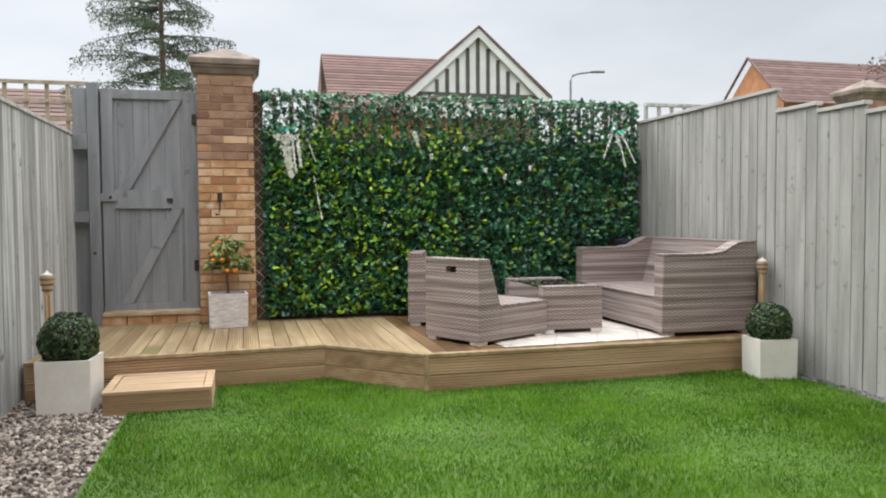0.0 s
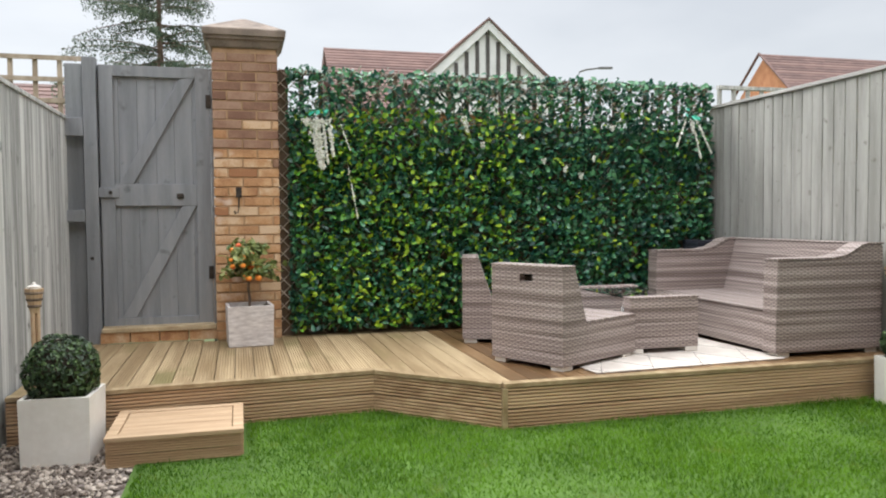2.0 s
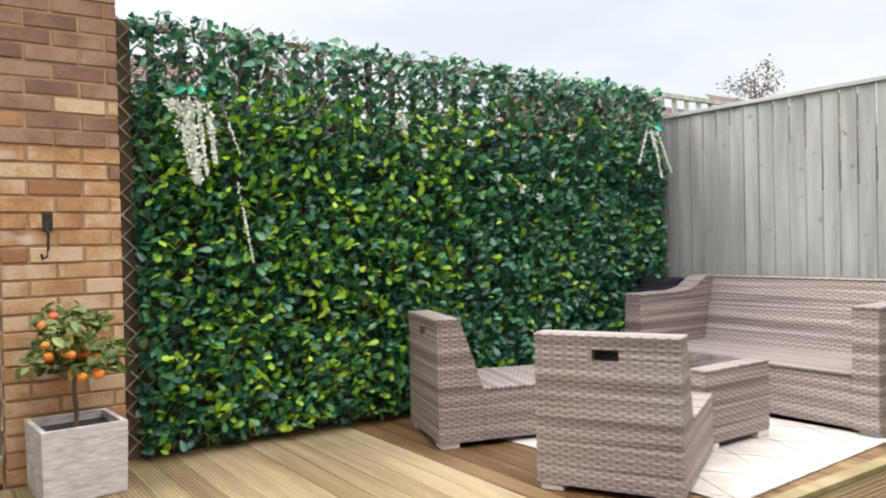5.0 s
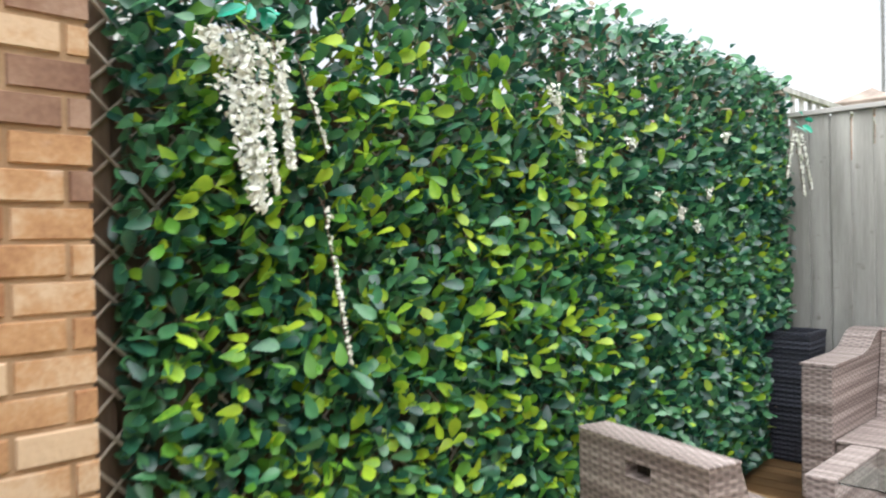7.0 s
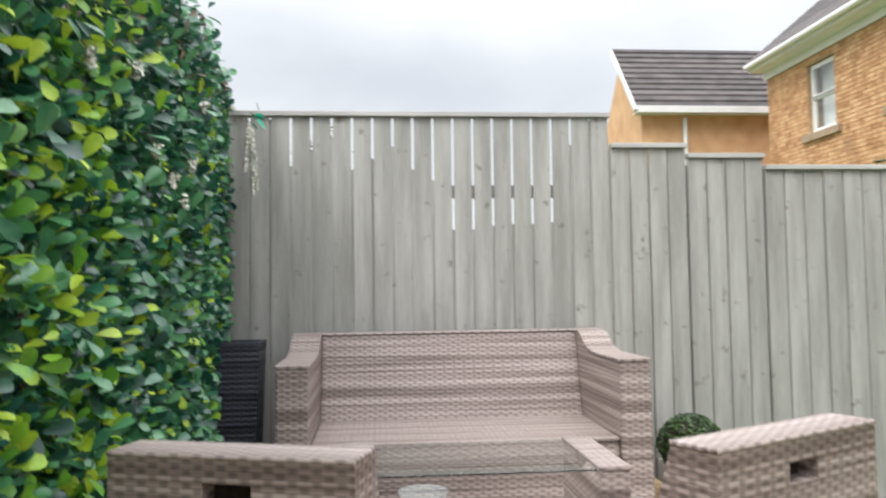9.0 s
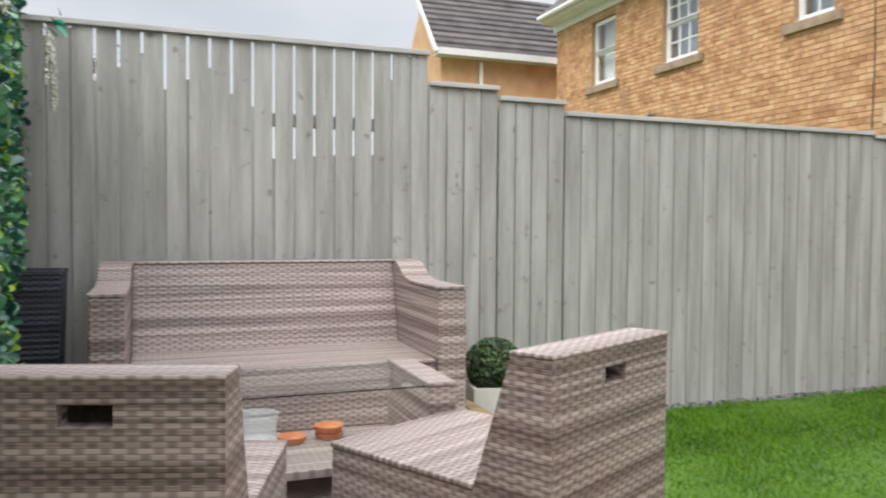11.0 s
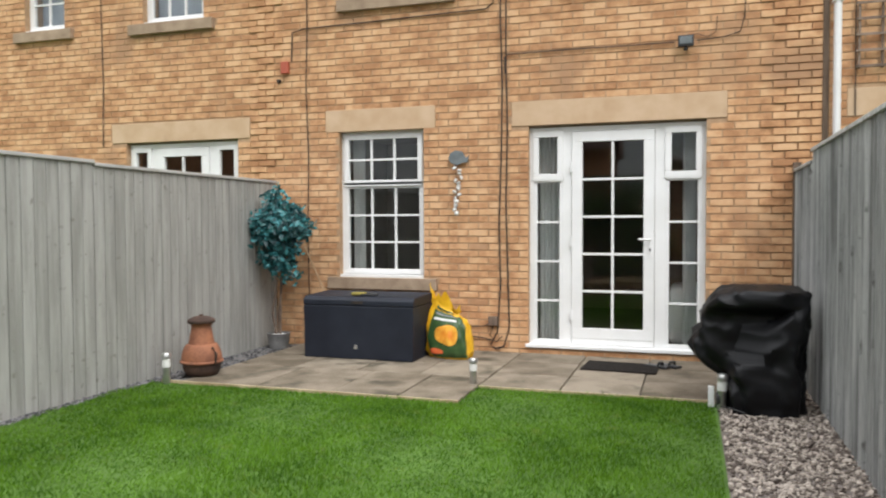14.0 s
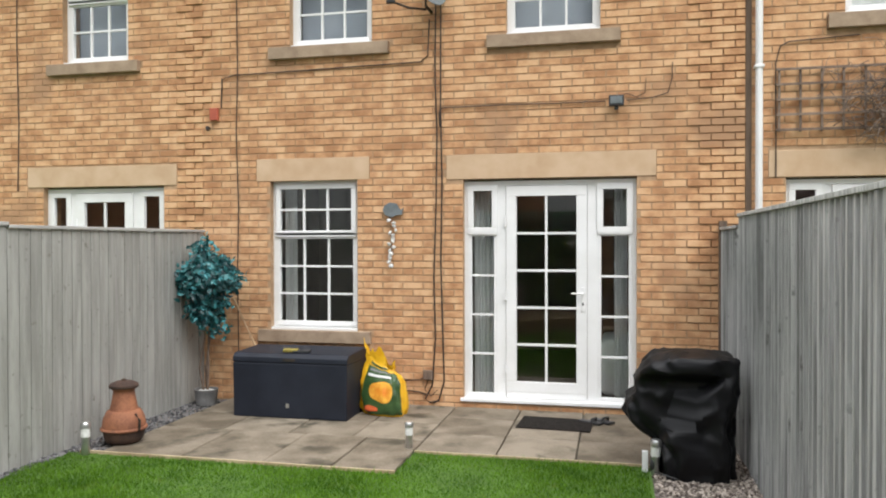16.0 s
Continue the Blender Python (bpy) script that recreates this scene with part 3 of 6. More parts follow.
part("soffit", boxm(HOUSE_L, HOUSE_R + 0.1, Y_H - 0.009, Y_H + 0.298, EAVE - 0.03, EAVE - 0.005), M_UPVC, house)
part("eaves_board", boxm(HOUSE_L, HOUSE_R + 0.1, Y_H + 0.001, Y_H + 0.03, EAVE - 0.18, EAVE - 0.032), M_UPVC, house, "white frieze board under the eaves")
part("gutter", tube([(HOUSE_L, Y_H + 0.39, EAVE + 0.08), (HOUSE_R + 0.1, Y_H + 0.39, EAVE + 0.08)], 0.055, 10), M_UPVC, house, "white plastic gutter")


def grid_frame(parent, x0, x1, z0, z1, y, t, cols, rows, bar=0.022, depth=0.05, pane_mat=None):
    """A white sash in the opening: four rails, glazing bars and single panes."""
    for a, b, c, d in ((x0, x1, z0, z0 + t), (x0, x1, z1 - t, z1), (x0, x0 + t, z0 + t, z1 - t), (x1 - t, x1, z0 + t, z1 - t)):
        part("rail", soften(boxm(a, b, y - depth, y, c, d), 0.005), M_UPVC, parent)
    ix0, ix1, iz0, iz1 = x0 + t, x1 - t, z0 + t, z1 - t
    for i in range(1, cols):
        x = ix0 + (ix1 - ix0) * i / cols
        part("glazing_bar", boxm(x - bar / 2, x + bar / 2, y - 0.036, y - 0.006, iz0, iz1), M_UPVC, parent)
    for j in range(1, rows):
        z = iz0 + (iz1 - iz0) * j / rows
        part("glazing_bar", boxm(ix0, ix1, y - 0.034, y - 0.008, z - bar / 2, z + bar / 2), M_UPVC, parent)
    for i in range(cols):
        for j in range(rows):
            a, b = ix0 + (ix1 - ix0) * i / cols, ix0 + (ix1 - ix0) * (i + 1) / cols
            c, d = iz0 + (iz1 - iz0) * j / rows, iz0 + (iz1 - iz0) * (j + 1) / rows
            g = part("pane", boxm(a, b, y - 0.024, y - 0.020, c, d), M_GLASS, parent)
            g.visible_shadow = False


def sash_window(name, o, split, cols=3, rows=(2, 3), sill=True, label="white sash window with glazing bars in brick wall"):
    x0, x1, z0, z1 = o
    y = Y_H - 0.075
    w = thing(name, label, "window", kind="structure")
    for a, b, c, d in ((x0, x1, z1 - 0.045, z1), (x0, x1, z0, z0 + 0.05), (x0, x0 + 0.04, z0 + 0.05, z1 - 0.045), (x1 - 0.04, x1, z0 + 0.05, z1 - 0.045)):
        part("window_frame", boxm(a, b, y - 0.09, y - 0.012, c, d), M_UPVC, w)
    s = part("upper_sash", boxm(x0 + 0.04, x1 - 0.04, y - 0.010, y + 0.012, split - 0.03, split + 0.012), M_UPVC, w)
    grid_frame(s, x0 + 0.035, x1 - 0.035, split - 0.02, z1 - 0.03, y + 0.012, 0.058, cols, rows[0])
    s = part("lower_sash", boxm(x0 + 0.04, x1 - 0.04, y - 0.03, y + 0.004, z0 + 0.045, z0 + 0.075), M_UPVC, w)
    grid_frame(s, x0 + 0.035, x1 - 0.035, z0 + 0.05, split - 0.01, y - 0.012, 0.045, cols, rows[1])
    if sill:
        part("drip_bar", soften(boxm(x0 - 0.0, x1 + 0.0, y - 0.02, y + 0.06, z0 - 0.001, z0 + 0.03), 0.005), M_UPVC, w)
    return w


sash_window("window_1", (2.50, 3.525, 0.80, 2.46), 1.87)
sash_window("window_2", (2.33, 3.28, 3.94, 5.2), 4.66, 3, (2, 2))
sash_window("window_3", (-0.10, 0.86, 3.93, 5.2), 4.66, 3, (2, 2))
sash_window("window_4", (5.32, 6.20, 3.90, 5.2), 4.66, 3, (2, 2))
sash_window("window_5", (7.43, 8.08, 3.94, 5.2), 4.66, 2, (2, 2))
sash_window("window_6", (10.03, 10.94, 3.94, 5.2), 4.60, 3, (2, 2))
sash_window("window_7", (12.37, 13.20, 3.94, 5.2), 4.60, 1, (1, 1), label="white sash window with plain panes and drawn blind")
sash_window("window_8", (-3.30, -2.38, 3.94, 5.2), 4.66, 2, (1, 1), label="white window with a pale blind")
# Grey-blue panels put the panes' sky reflection into colour; white ones are blinds.
for x0, x1 in ((12.42, 13.15), (-3.26, -2.42), (2.37, 3.24), (-0.06, 0.82), (5.36, 6.16), (7.47, 8.04), (10.07, 10.90)):
    single("blind_and_sky_panel", boxm(x0, x1, Y_H - 0.27, Y_H - 0.265, 4.0, 5.18), M_CURTAIN if x0 > 12 or x0 < -3 else M_SKYPANE, "panel behind the window, white as a blind, grey-blue for reflected sky", "blind")


def patio_door(name, x0, x1, z0, z1, label):
    """Glazed door leaf between two sidelights, each with a small top light."""
    y, w = Y_H - 0.075, x1 - x0
    d = thing(name, label, "door", kind="structure")
    part("door_frame", boxm(x0, x1, y - 0.09, y, z1 - 0.05, z1), M_UPVC, d)
    part("door_frame", boxm(x0, x0 + 0.045, y - 0.09, y, z0 + 0.09, z1 - 0.05), M_UPVC, d)
    part("door_frame", boxm(x1 - 0.045, x1, y - 0.09, y, z0 + 0.09, z1 - 0.05), M_UPVC, d)
    part("threshold", soften(boxm(x0 - 0.03, x1 + 0.03, y - 0.09, y + 0.10, z0 + 0.052, z0 + 0.09), 0.008), M_UPVC, d, "white projecting threshold sill")
    la, lb = x0 + 0.275 * w, x1 - 0.25 * w
    for a, b in ((x0 + 0.215 * w, la), (lb, x1 - 0.195 * w)):
        part("mullion", boxm(a, b, y - 0.09, y - 0.004, z0 + 0.09, z1 - 0.05), M_UPVC, d)
    leaf = part("door_leaf", boxm(la + 0.005, lb - 0.005, y - 0.05, y + 0.010, z0 + 0.095, z0 + 0.24), M_UPVC, d, "white door leaf with ten panes")
    grid_frame(leaf, la + 0.004, lb - 0.004, z0 + 0.16, z1 - 0.055, y + 0.014, 0.108, 2, 5, 0.024)
    handle = part("door_handle", soften(boxm(la + 0.028, la + 0.062, y + 0.015, y + 0.025, z0 + 1.02, z0 + 1.27), 0.004), M_UPVC, d, "white lever handle plate")
    part("lever", tube([(la + 0.045, y + 0.02, z0 + 1.20), (la + 0.045, y + 0.06, z0 + 1.20), (la + 0.16, y + 0.065, z0 + 1.205)], 0.010, 8), M_UPVC, handle)
    part("keyhole", boxm(la + 0.038, la + 0.052, y + 0.024, y + 0.028, z0 + 1.08, z0 + 1.11), M_IRON, handle)
    for zz in (0.35, 1.12, 1.9):
        part("hinge", soften(boxm(lb - 0.012, lb + 0.016, y + 0.002, y + 0.026, z0 + zz, z0 + zz + 0.10), 0.004), M_UPVC, d)
    split = z1 - 0.55
    for a, b in ((x0 + 0.045, x0 + 0.215 * w), (x1 - 0.195 * w, x1 - 0.045)):
        top = part("top_light", boxm(a, b, y - 0.03, y + 0.012, split - 0.012, split + 0.03), M_UPVC, d)
        grid_frame(top, a - 0.01, b + 0.01, split, z1 - 0.04, y + 0.014, 0.062, 1, 1)
        side = part("sidelight", boxm(a, b, y - 0.05, y - 0.008, z0 + 0.09, z0 + 0.13), M_UPVC, d)
        grid_frame(side, a, b, z0 + 0.1, split, y - 0.006, 0.032, 1, 4)
    return d


patio_door("door_1", -0.46, 1.32, 0.04, 2.42, "white glazed patio door with sidelights, closed")
patio_door("door_2", 4.86, 6.48, 0.06, 2.42, "neighbour's white glazed patio door, mostly behind the fence")
patio_door("door_3", -3.55, -1.86, 0.06, 2.38, "neighbour's white glazed door seen over the fence")


def curtain(x0, x1, z0, z1, y):
    bm = bmesh.new()
    n = 28
    lo = [bm.verts.new((x0 + (x1 - x0) * i / n, y + 0.022 * math.sin(i * 1.35) + 0.008 * math.sin(i * 3.1), z0)) for i in range(n + 1)]
    hi = [bm.verts.new((x0 + (x1 - x0) * i / n, y + 0.016 * math.sin(i * 1.35 + 0.4), z1)) for i in range(n + 1)]
    for i in range(n):
        bm.faces.new((lo[i], lo[i + 1], hi[i + 1], hi[i]))
    bmesh.ops.solidify(bm, geom=bm.faces, thickness=0.004)
    single("curtain", bm, M_CURTAIN, "pale grey curtain hanging behind the glass", "curtain", group="door curtains", smooth=True)


curtain(0.99, 1.24, 0.14, 2.38, Y_H - 0.24)
curtain(-0.37, -0.24, 0.14, 2.38, Y_H - 0.24)
curtain(3.30, 3.45, 0.82, 2.40, Y_H - 0.24)
# a grey sofa arm and a wooden cabinet inside the rooms
single("indoor_sofa", soften(boxm(-0.9, -0.1, -2.6, -1.75, 0.11, 0.72), 0.08, 3), M_CURTAIN, "grey fabric sofa seen through the sidelight", "sofa", smooth=True)
single("indoor_cabinet", soften(boxm(2.35, 3.1, -5.09, -4.7, 0.11, 1.9), 0.01), M_BARK, "brown wooden cabinet seen through the window", "cabinet")


# ---- side fences ----
def fence_run(name, x, side, sections, board, gap, mat, label, rail_mat, seed, thick=0.018, wedge=0.003):
    """Vertical boards in sections (y0, y1, top) with capping rails, posts behind; side +1 when the boards face -x."""
    rng = random.Random(seed)
    f = thing(name, label, "fence", kind="structure")
    for y0, y1, top, *wide in sections:
        gap = wide[0] if wide else gap
        n = max(1, round((y1 - y0) / (board if not wide else 0.1124)))
        w = (y1 - y0) / n
        low = -0.02
        bm = bmesh.new()
        prism([(-w / 2 + gap / 2, 0.003 * side), (w / 2 - gap / 2, -wedge * side), (w / 2 - gap / 2, thick * side), (-w / 2 + gap / 2, thick * side)], "z", low, top, bm)
        for v in bm.verts:
            v.co = Vector((v.co.y, v.co.x, v.co.z))
        bmesh.ops.recalc_face_normals(bm, faces=bm.faces)
        me = mesh_of("board", bm, mat)
        for k in range(n):
            piece("board", me, f, pose(x + rng.uniform(-0.003, 0.004), y0 + (k + 0.5) * w, rng.uniform(-0.004, 0.0), 0, 0, rng.uniform(-0.9, 0.9)))
        xa, xb = sorted((x - 0.018 * side, x + 0.05 * side))
        part("capping_rail", soften(boxm(xa, xb, y0 - 0.005, y1 - 0.004, top, top + 0.028), 0.004), rail_mat, f, "pale capping rail")
        for z in (0.28, 1.0, top - 0.42):
            xa, xb = sorted((x + (thick + 0.001) * side, x + (thick + 0.04) * side))
            part("rail", boxm(xa, xb, y0, y1 - 0.002, z - 0.035, z + 0.035), mat, f)
    return f


RIGHT = [(-1.24, 1.645, 1.892), (1.65, 4.272, 1.914), (4.278, 4.732, 1.982), (4.738, 5.182, 2.04), (5.188, 7.435, 2.215, 0.015)]
fence_run("fence_right", X_R, 1, RIGHT, 0.118, 0.0075, M_FENCE, "grey painted vertical board fence with stepped capping", M_CAPRAIL, 3, wedge=-0.001)
single("fence_end_post", soften(boxm(X_L - 0.055, X_L + 0.02, Y_H + 0.012, Y_H + 0.05, -0.02, 1.98), 0.005), M_WOOD_DK, "dark upright strip between the fence and the wall", "post")
LEFT = [(-1.24, -0.15, 1.89), (-0.14, 7.40, 1.985)]
fence_run("fence_left", X_L, -1, LEFT, 0.098, 0.015, M_FENCE_L, "weathered grey close-boarded timber fence", M_FENCE_L, 4, thick=0.022, wedge=0.011)
# boarding added behind the fences, which closes the gaps low down
bm = bmesh.new()
for k in range(54):
    box(bm, X_R + 0.062, X_R + 0.078, -1.2 + k * 0.118, -1.088 + k * 0.118, -0.02, 1.86 if k < 45 else 1.95)
# filler strips in the gaps; daylight passes above tops fitted to the camera's view
ENDS = (2.03, 2.20, 2.06, 1.62, 1.61, 1.61, 1.60, 1.58, 1.58, 1.86, 1.92, 2.05, 1.98, 1.92, 2.10, 2.02, 1.94, 2.20, 2.15, 2.17, 2.19)
for k, top in enumerate(ENDS):
    y = 5.188 + k * 0.1124
    box(bm, X_R + 0.009, X_R + 0.0185, y - 0.0085, y + 0.0085, -0.02, top)
structure("neighbour_fence_right", bm, M_FENCE, "grey boards added behind the fence, with filler strips in its gaps", "fence")
# Added dark sheet stands for the shade in the left fence's gaps.
structure("neighbour_fence_left", boxm(X_L - 0.10, X_L - 0.07, -1.2, 7.4, -0.02, 1.87), M_WOOD_DK, "dark sheet added to darken the left fence's gaps", "fence")
structure("neighbour_ground", boxm(X_R + 0.1, 14.0, -1.26, 7.3, -0.055, 0.0), M_SOILLAWN, "neighbour's grass beyond the fence", "lawn")


# ---- back boundary: boards, trellis, brick pillar, gate ----
back = thing("back_fence", "dark brown board fence with open trellis on top", "fence", kind="structure")
for k in range(24):
    x = 0.33 + k * 0.168
    part("board", boxm(x, x + 0.1676, Y_B + 0.02, Y_B + 0.04, 0.0, 2.02), M_WOOD_DK, back)


part("post", boxm(0.3195, 0.405, Y_B - 0.03, Y_B + 0.018, 0.0, 2.42), M_WOOD_DK, back)


def trellis(parent, x0, x1, z0, z1, y, cell, mat, w=0.022):
    nx, nz = max(1, round((x1 - x0) / cell)), max(1, round((z1 - z0) / cell))
    for i in range(nx + 1):
        x = x0 + (x1 - x0) * i / nx
        part("slat", boxm(x - w / 2, x + w / 2, y, y + 0.02, z0, z1), mat, parent)
    for j in range(nz + 1):
        z = z0 + (z1 - z0) * j / nz
        part("slat", boxm(x0, x1, y - 0.018, y - 0.001, z - w / 2, z + w / 2), mat, parent)


def upright_slats(parent, x0, x1, z0, z1, y, pitch, mat):
    n = round((x1 - x0) / pitch)
    for i in range(n + 1):
        x = x0 + (x1 - x0) * i / n
        part("slat", boxm(x - 0.02, x + 0.02, y, y + 0.02, z0, z1), mat, parent)
    part("top_rail", boxm(x0 - 0.02, x1 + 0.02, y - 0.012, y + 0.034, z1, z1 + 0.035), mat, parent)


upright_slats(back, 0.36, 4.3, 2.0, 2.40, Y_B + 0.03, 0.155, M_WOOD_DK)
nb = thing("neighbour_back_fence", "brown slatted fence beyond the side fence", "fence", kind="structure")
part("board", boxm(4.46, 9.0, Y_B + 0.02, Y_B + 0.04, 0.0, 2.05), M_WOOD_DK, nb)
upright_slats(nb, 4.46, 9.0, 2.04, 2.42, Y_B + 0.03, 0.155, M_FENCE_L)

PX0, PX1, PY0, PY1, PTOP = -0.18, 0.318, 7.262, 7.76, 2.55
pillar = thing("brick_pillar", "square buff brick gate pillar with moulded stone cap", "pillar", kind="structure")
part("core", boxm(PX0 + 0.008, PX1 - 0.008, PY0 + 0.008, PY1 - 0.008, 0.0, PTOP), M_MORTAR, pillar)


def pillar_cap(x0, x1, y0, y1, z):
    bm = bmesh.new()
    cx, cy = (x0 + x1) / 2, (y0 + y1) / 2
    hx, hy = (x1 - x0) / 2, (y1 - y0) / 2
    rings = []
    for grow, dz in ((0.0, 0.0), (0.012, 0.01), (0.03, 0.055), (0.045, 0.065), (0.045, 0.085), (0.062, 0.09), (0.066, 0.135), (0.06, 0.145), (-0.06, 0.205), (-hx + 0.02, 0.285)):
        rings.append([bm.verts.new((cx + sx * (hx + grow), cy + sy * (hy + grow), z + dz)) for sx, sy in ((-1, -1), (1, -1), (1, 1), (-1, 1))])
    for a, b in zip(rings, rings[1:]):
        for i in range(4):
            bm.faces.new((a[i], a[(i + 1) % 4], b[(i + 1) % 4], b[i]))
    bm.faces.new(list(reversed(rings[0])))
    bm.faces.new(rings[-1])
    return soften(bm, 0.004, 1)


part("cap", pillar_cap(PX0, PX1, PY0, PY1, PTOP), M_CAP, pillar, "weathered moulded stone cap")
hook = thing("wall_hook", "rusty black iron hook screwed to the brick pillar", "hook")
part("plate", soften(boxm(-0.022, 0.022, -0.006, 0.0, -0.04, 0.04), 0.004), M_IRON, hook)
part("arm", tube([(0, -0.004, -0.02), (0, -0.02, -0.05), (-0.002, -0.022, -0.12), (-0.008, -0.03, -0.155), (-0.03, -0.05, -0.165), (-0.034, -0.06, -0.145)], 0.006, 8), M_IRON, hook)
hook.matrix_world = pose(0.005, PY0 - 0.001, 1.43)
# a second pillar across the neighbours' gardens
far_pillar = thing("far_brick_pillar", "brick pillar with stone cap beyond the fence", "pillar", kind="structure")
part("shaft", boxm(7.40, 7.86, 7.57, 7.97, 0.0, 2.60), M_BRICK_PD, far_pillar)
part("cap", pillar_cap(7.40, 7.86, 7.57, 7.97, 2.60), M_CAP, far_pillar)

# gate: slate-grey ledged and braced, in a posted frame
GX0, GX1, GY, GZ0, GZ1 = -1.015, -0.205, 7.42, 0.40, 2.41
gate = thing("garden_gate", "slate-grey painted braced timber gate, closed", "gate")
nb_ = 6
for k in range(nb_):
    w = (GX1 - GX0) / nb_
    part("board", soften(boxm(GX0 + k * w + 0.0004, GX0 + (k + 1) * w - 0.0004, GY, GY + 0.02, GZ0, GZ1), 0.003, 1), M_GATE, gate)
for nm, a, b, c, d in (("stile", GX0, GX0 + 0.10, GZ0, GZ1), ("stile", GX1 - 0.11, GX1, GZ0, GZ1), ("top_rail", GX0 + 0.10, GX1 - 0.11, GZ1 - 0.085, GZ1), ("middle_rail", GX0 + 0.10, GX1 - 0.11, 1.33, 1.50), ("bottom_rail", GX0 + 0.10, GX1 - 0.11, GZ0, GZ0 + 0.06)):
    part(nm, soften(boxm(a, b, GY - 0.024, GY - 0.001, c, d), 0.004), M_GATE, gate)
for z0, z1 in ((GZ0 + 0.06, 1.33), (1.50, GZ1 - 0.085)):
    part("brace", soften(prism([(GX0 + 0.13, z0), (GX0 + 0.235, z0), (GX1 - 0.115, z1), (GX1 - 0.22, z1)], "y", GY - 0.022, GY - 0.001), 0.004), M_GATE, gate)
latch = part("latch", soften(boxm(GX0 - 0.03, GX0 + 0.13, GY - 0.042, GY - 0.025, 1.395, 1.47), 0.004), M_GATE, gate)
part("bolt", turned([(0.013, 0.0), (0.013, 0.012), (0.006, 0.016)], 10), M_IRON, latch).matrix_basis = pose(GX0 + 0.07, GY - 0.042, 1.435, 90)
part("ring_pull", soften(boxm(GX0 + 0.55, GX0 + 0.60, GY - 0.045, GY - 0.024, 1.39, 1.425), 0.006), M_IRON, gate)
for z in (0.75, 2.1):
    part("hinge", boxm(GX1 - 0.03, GX1 + 0.008, GY - 0.04, GY - 0.025, z, z + 0.10), M_IRON, gate)
part("stop_strip", boxm(GX0 - 0.03, GX0 + 0.03, GY + 0.021, GY + 0.05, GZ0, GZ1), M_GATE, gate)
posts = thing("gate_posts", "slate-grey timber gate posts and rails", "gate post", kind="structure")
for a, b, y0, y1, top in ((-1.125, -1.03, GY - 0.05, GY + 0.05, 2.46), (-1.262, -1.14, GY + 0.03, GY + 0.10, 2.42), (-0.203, -0.183, GY - 0.03, GY + 0.05, 2.41)):
    part("post", soften(boxm(a, b, y0, y1, 0.0, top), 0.006), M_GATE, posts)
for z0, z1 in ((1.86, 2.0), (1.21, 1.30)):
    part("rail", soften(boxm(-1.30, -1.126, GY - 0.055, GY - 0.005, z0, z1), 0.005), M_GATE, posts)
part("bolt_hole", turned([(0.014, 0), (0.014, 0.004)], 12), M_IRON, posts).matrix_basis = pose(-1.085, GY - 0.05, 0.93, 90)
step2 = thing("gate_threshold", "timber sill over a course of brick under the gate", "step", kind="structure")
part("sill_board", soften(boxm(GX0 - 0.01, GX1 + 0.02, GY - 0.10, GY + 0.12, 0.355, 0.392), 0.006), M_EDGE, step2, "weathered timber sill board")
bm = bmesh.new()
for k in range(4):
    box(bm, GX0 - 0.02 + k * 0.215, GX0 + 0.185 + k * 0.215, GY - 0.085, GY + 0.02, 0.275, 0.352)
part("brick_course", bm, M_BRICK_P, step2)
structure("back_wall_stub", boxm(-1.42, -1.14, Y_B + 0.11, Y_B + 0.3, 0.0, 1.25), M_BRICK_P, "low brick wall beside the gate", "wall")
side_tr = thing("side_trellis", "weathered square trellis panel above the fence", "trellis", kind="structure")
trellis(side_tr, -3.2, -1.14, 1.98, 2.47, Y_B + 0.12, 0.165, M_WOOD_TR, 0.034)
part("panel", boxm(-3.4, -1.44, Y_B + 0.12, Y_B + 0.15, 0.0, 1.98), M_FENCE_L, side_tr)
structure("alley_wall", boxm(-9.0, 12.0, 10.4, 10.6, -0.05, 1.2), M_BRICK_P, "low brick wall across the lane", "wall")


# ---- deck ----
FRONT = [(X_L + 0.03, 5.60), (0.805, 5.76), (1.44, 5.143), (X_R - 0.03, 5.143)]


def front_y(x):
    for (a, p), (b, q) in zip(FRONT, FRONT[1:]):
        if a <= x <= b:
            return p + (q - p) * (x - a) / (b - a)
    return FRONT[-1][1] if x > FRONT[-1][0] else FRONT[0][1]


deck = thing("timber_deck", "low softwood deck with ribbed boards and angled front", "deck", kind="structure")
bw, xk, kb = 0.119, X_L + 0.03, 0
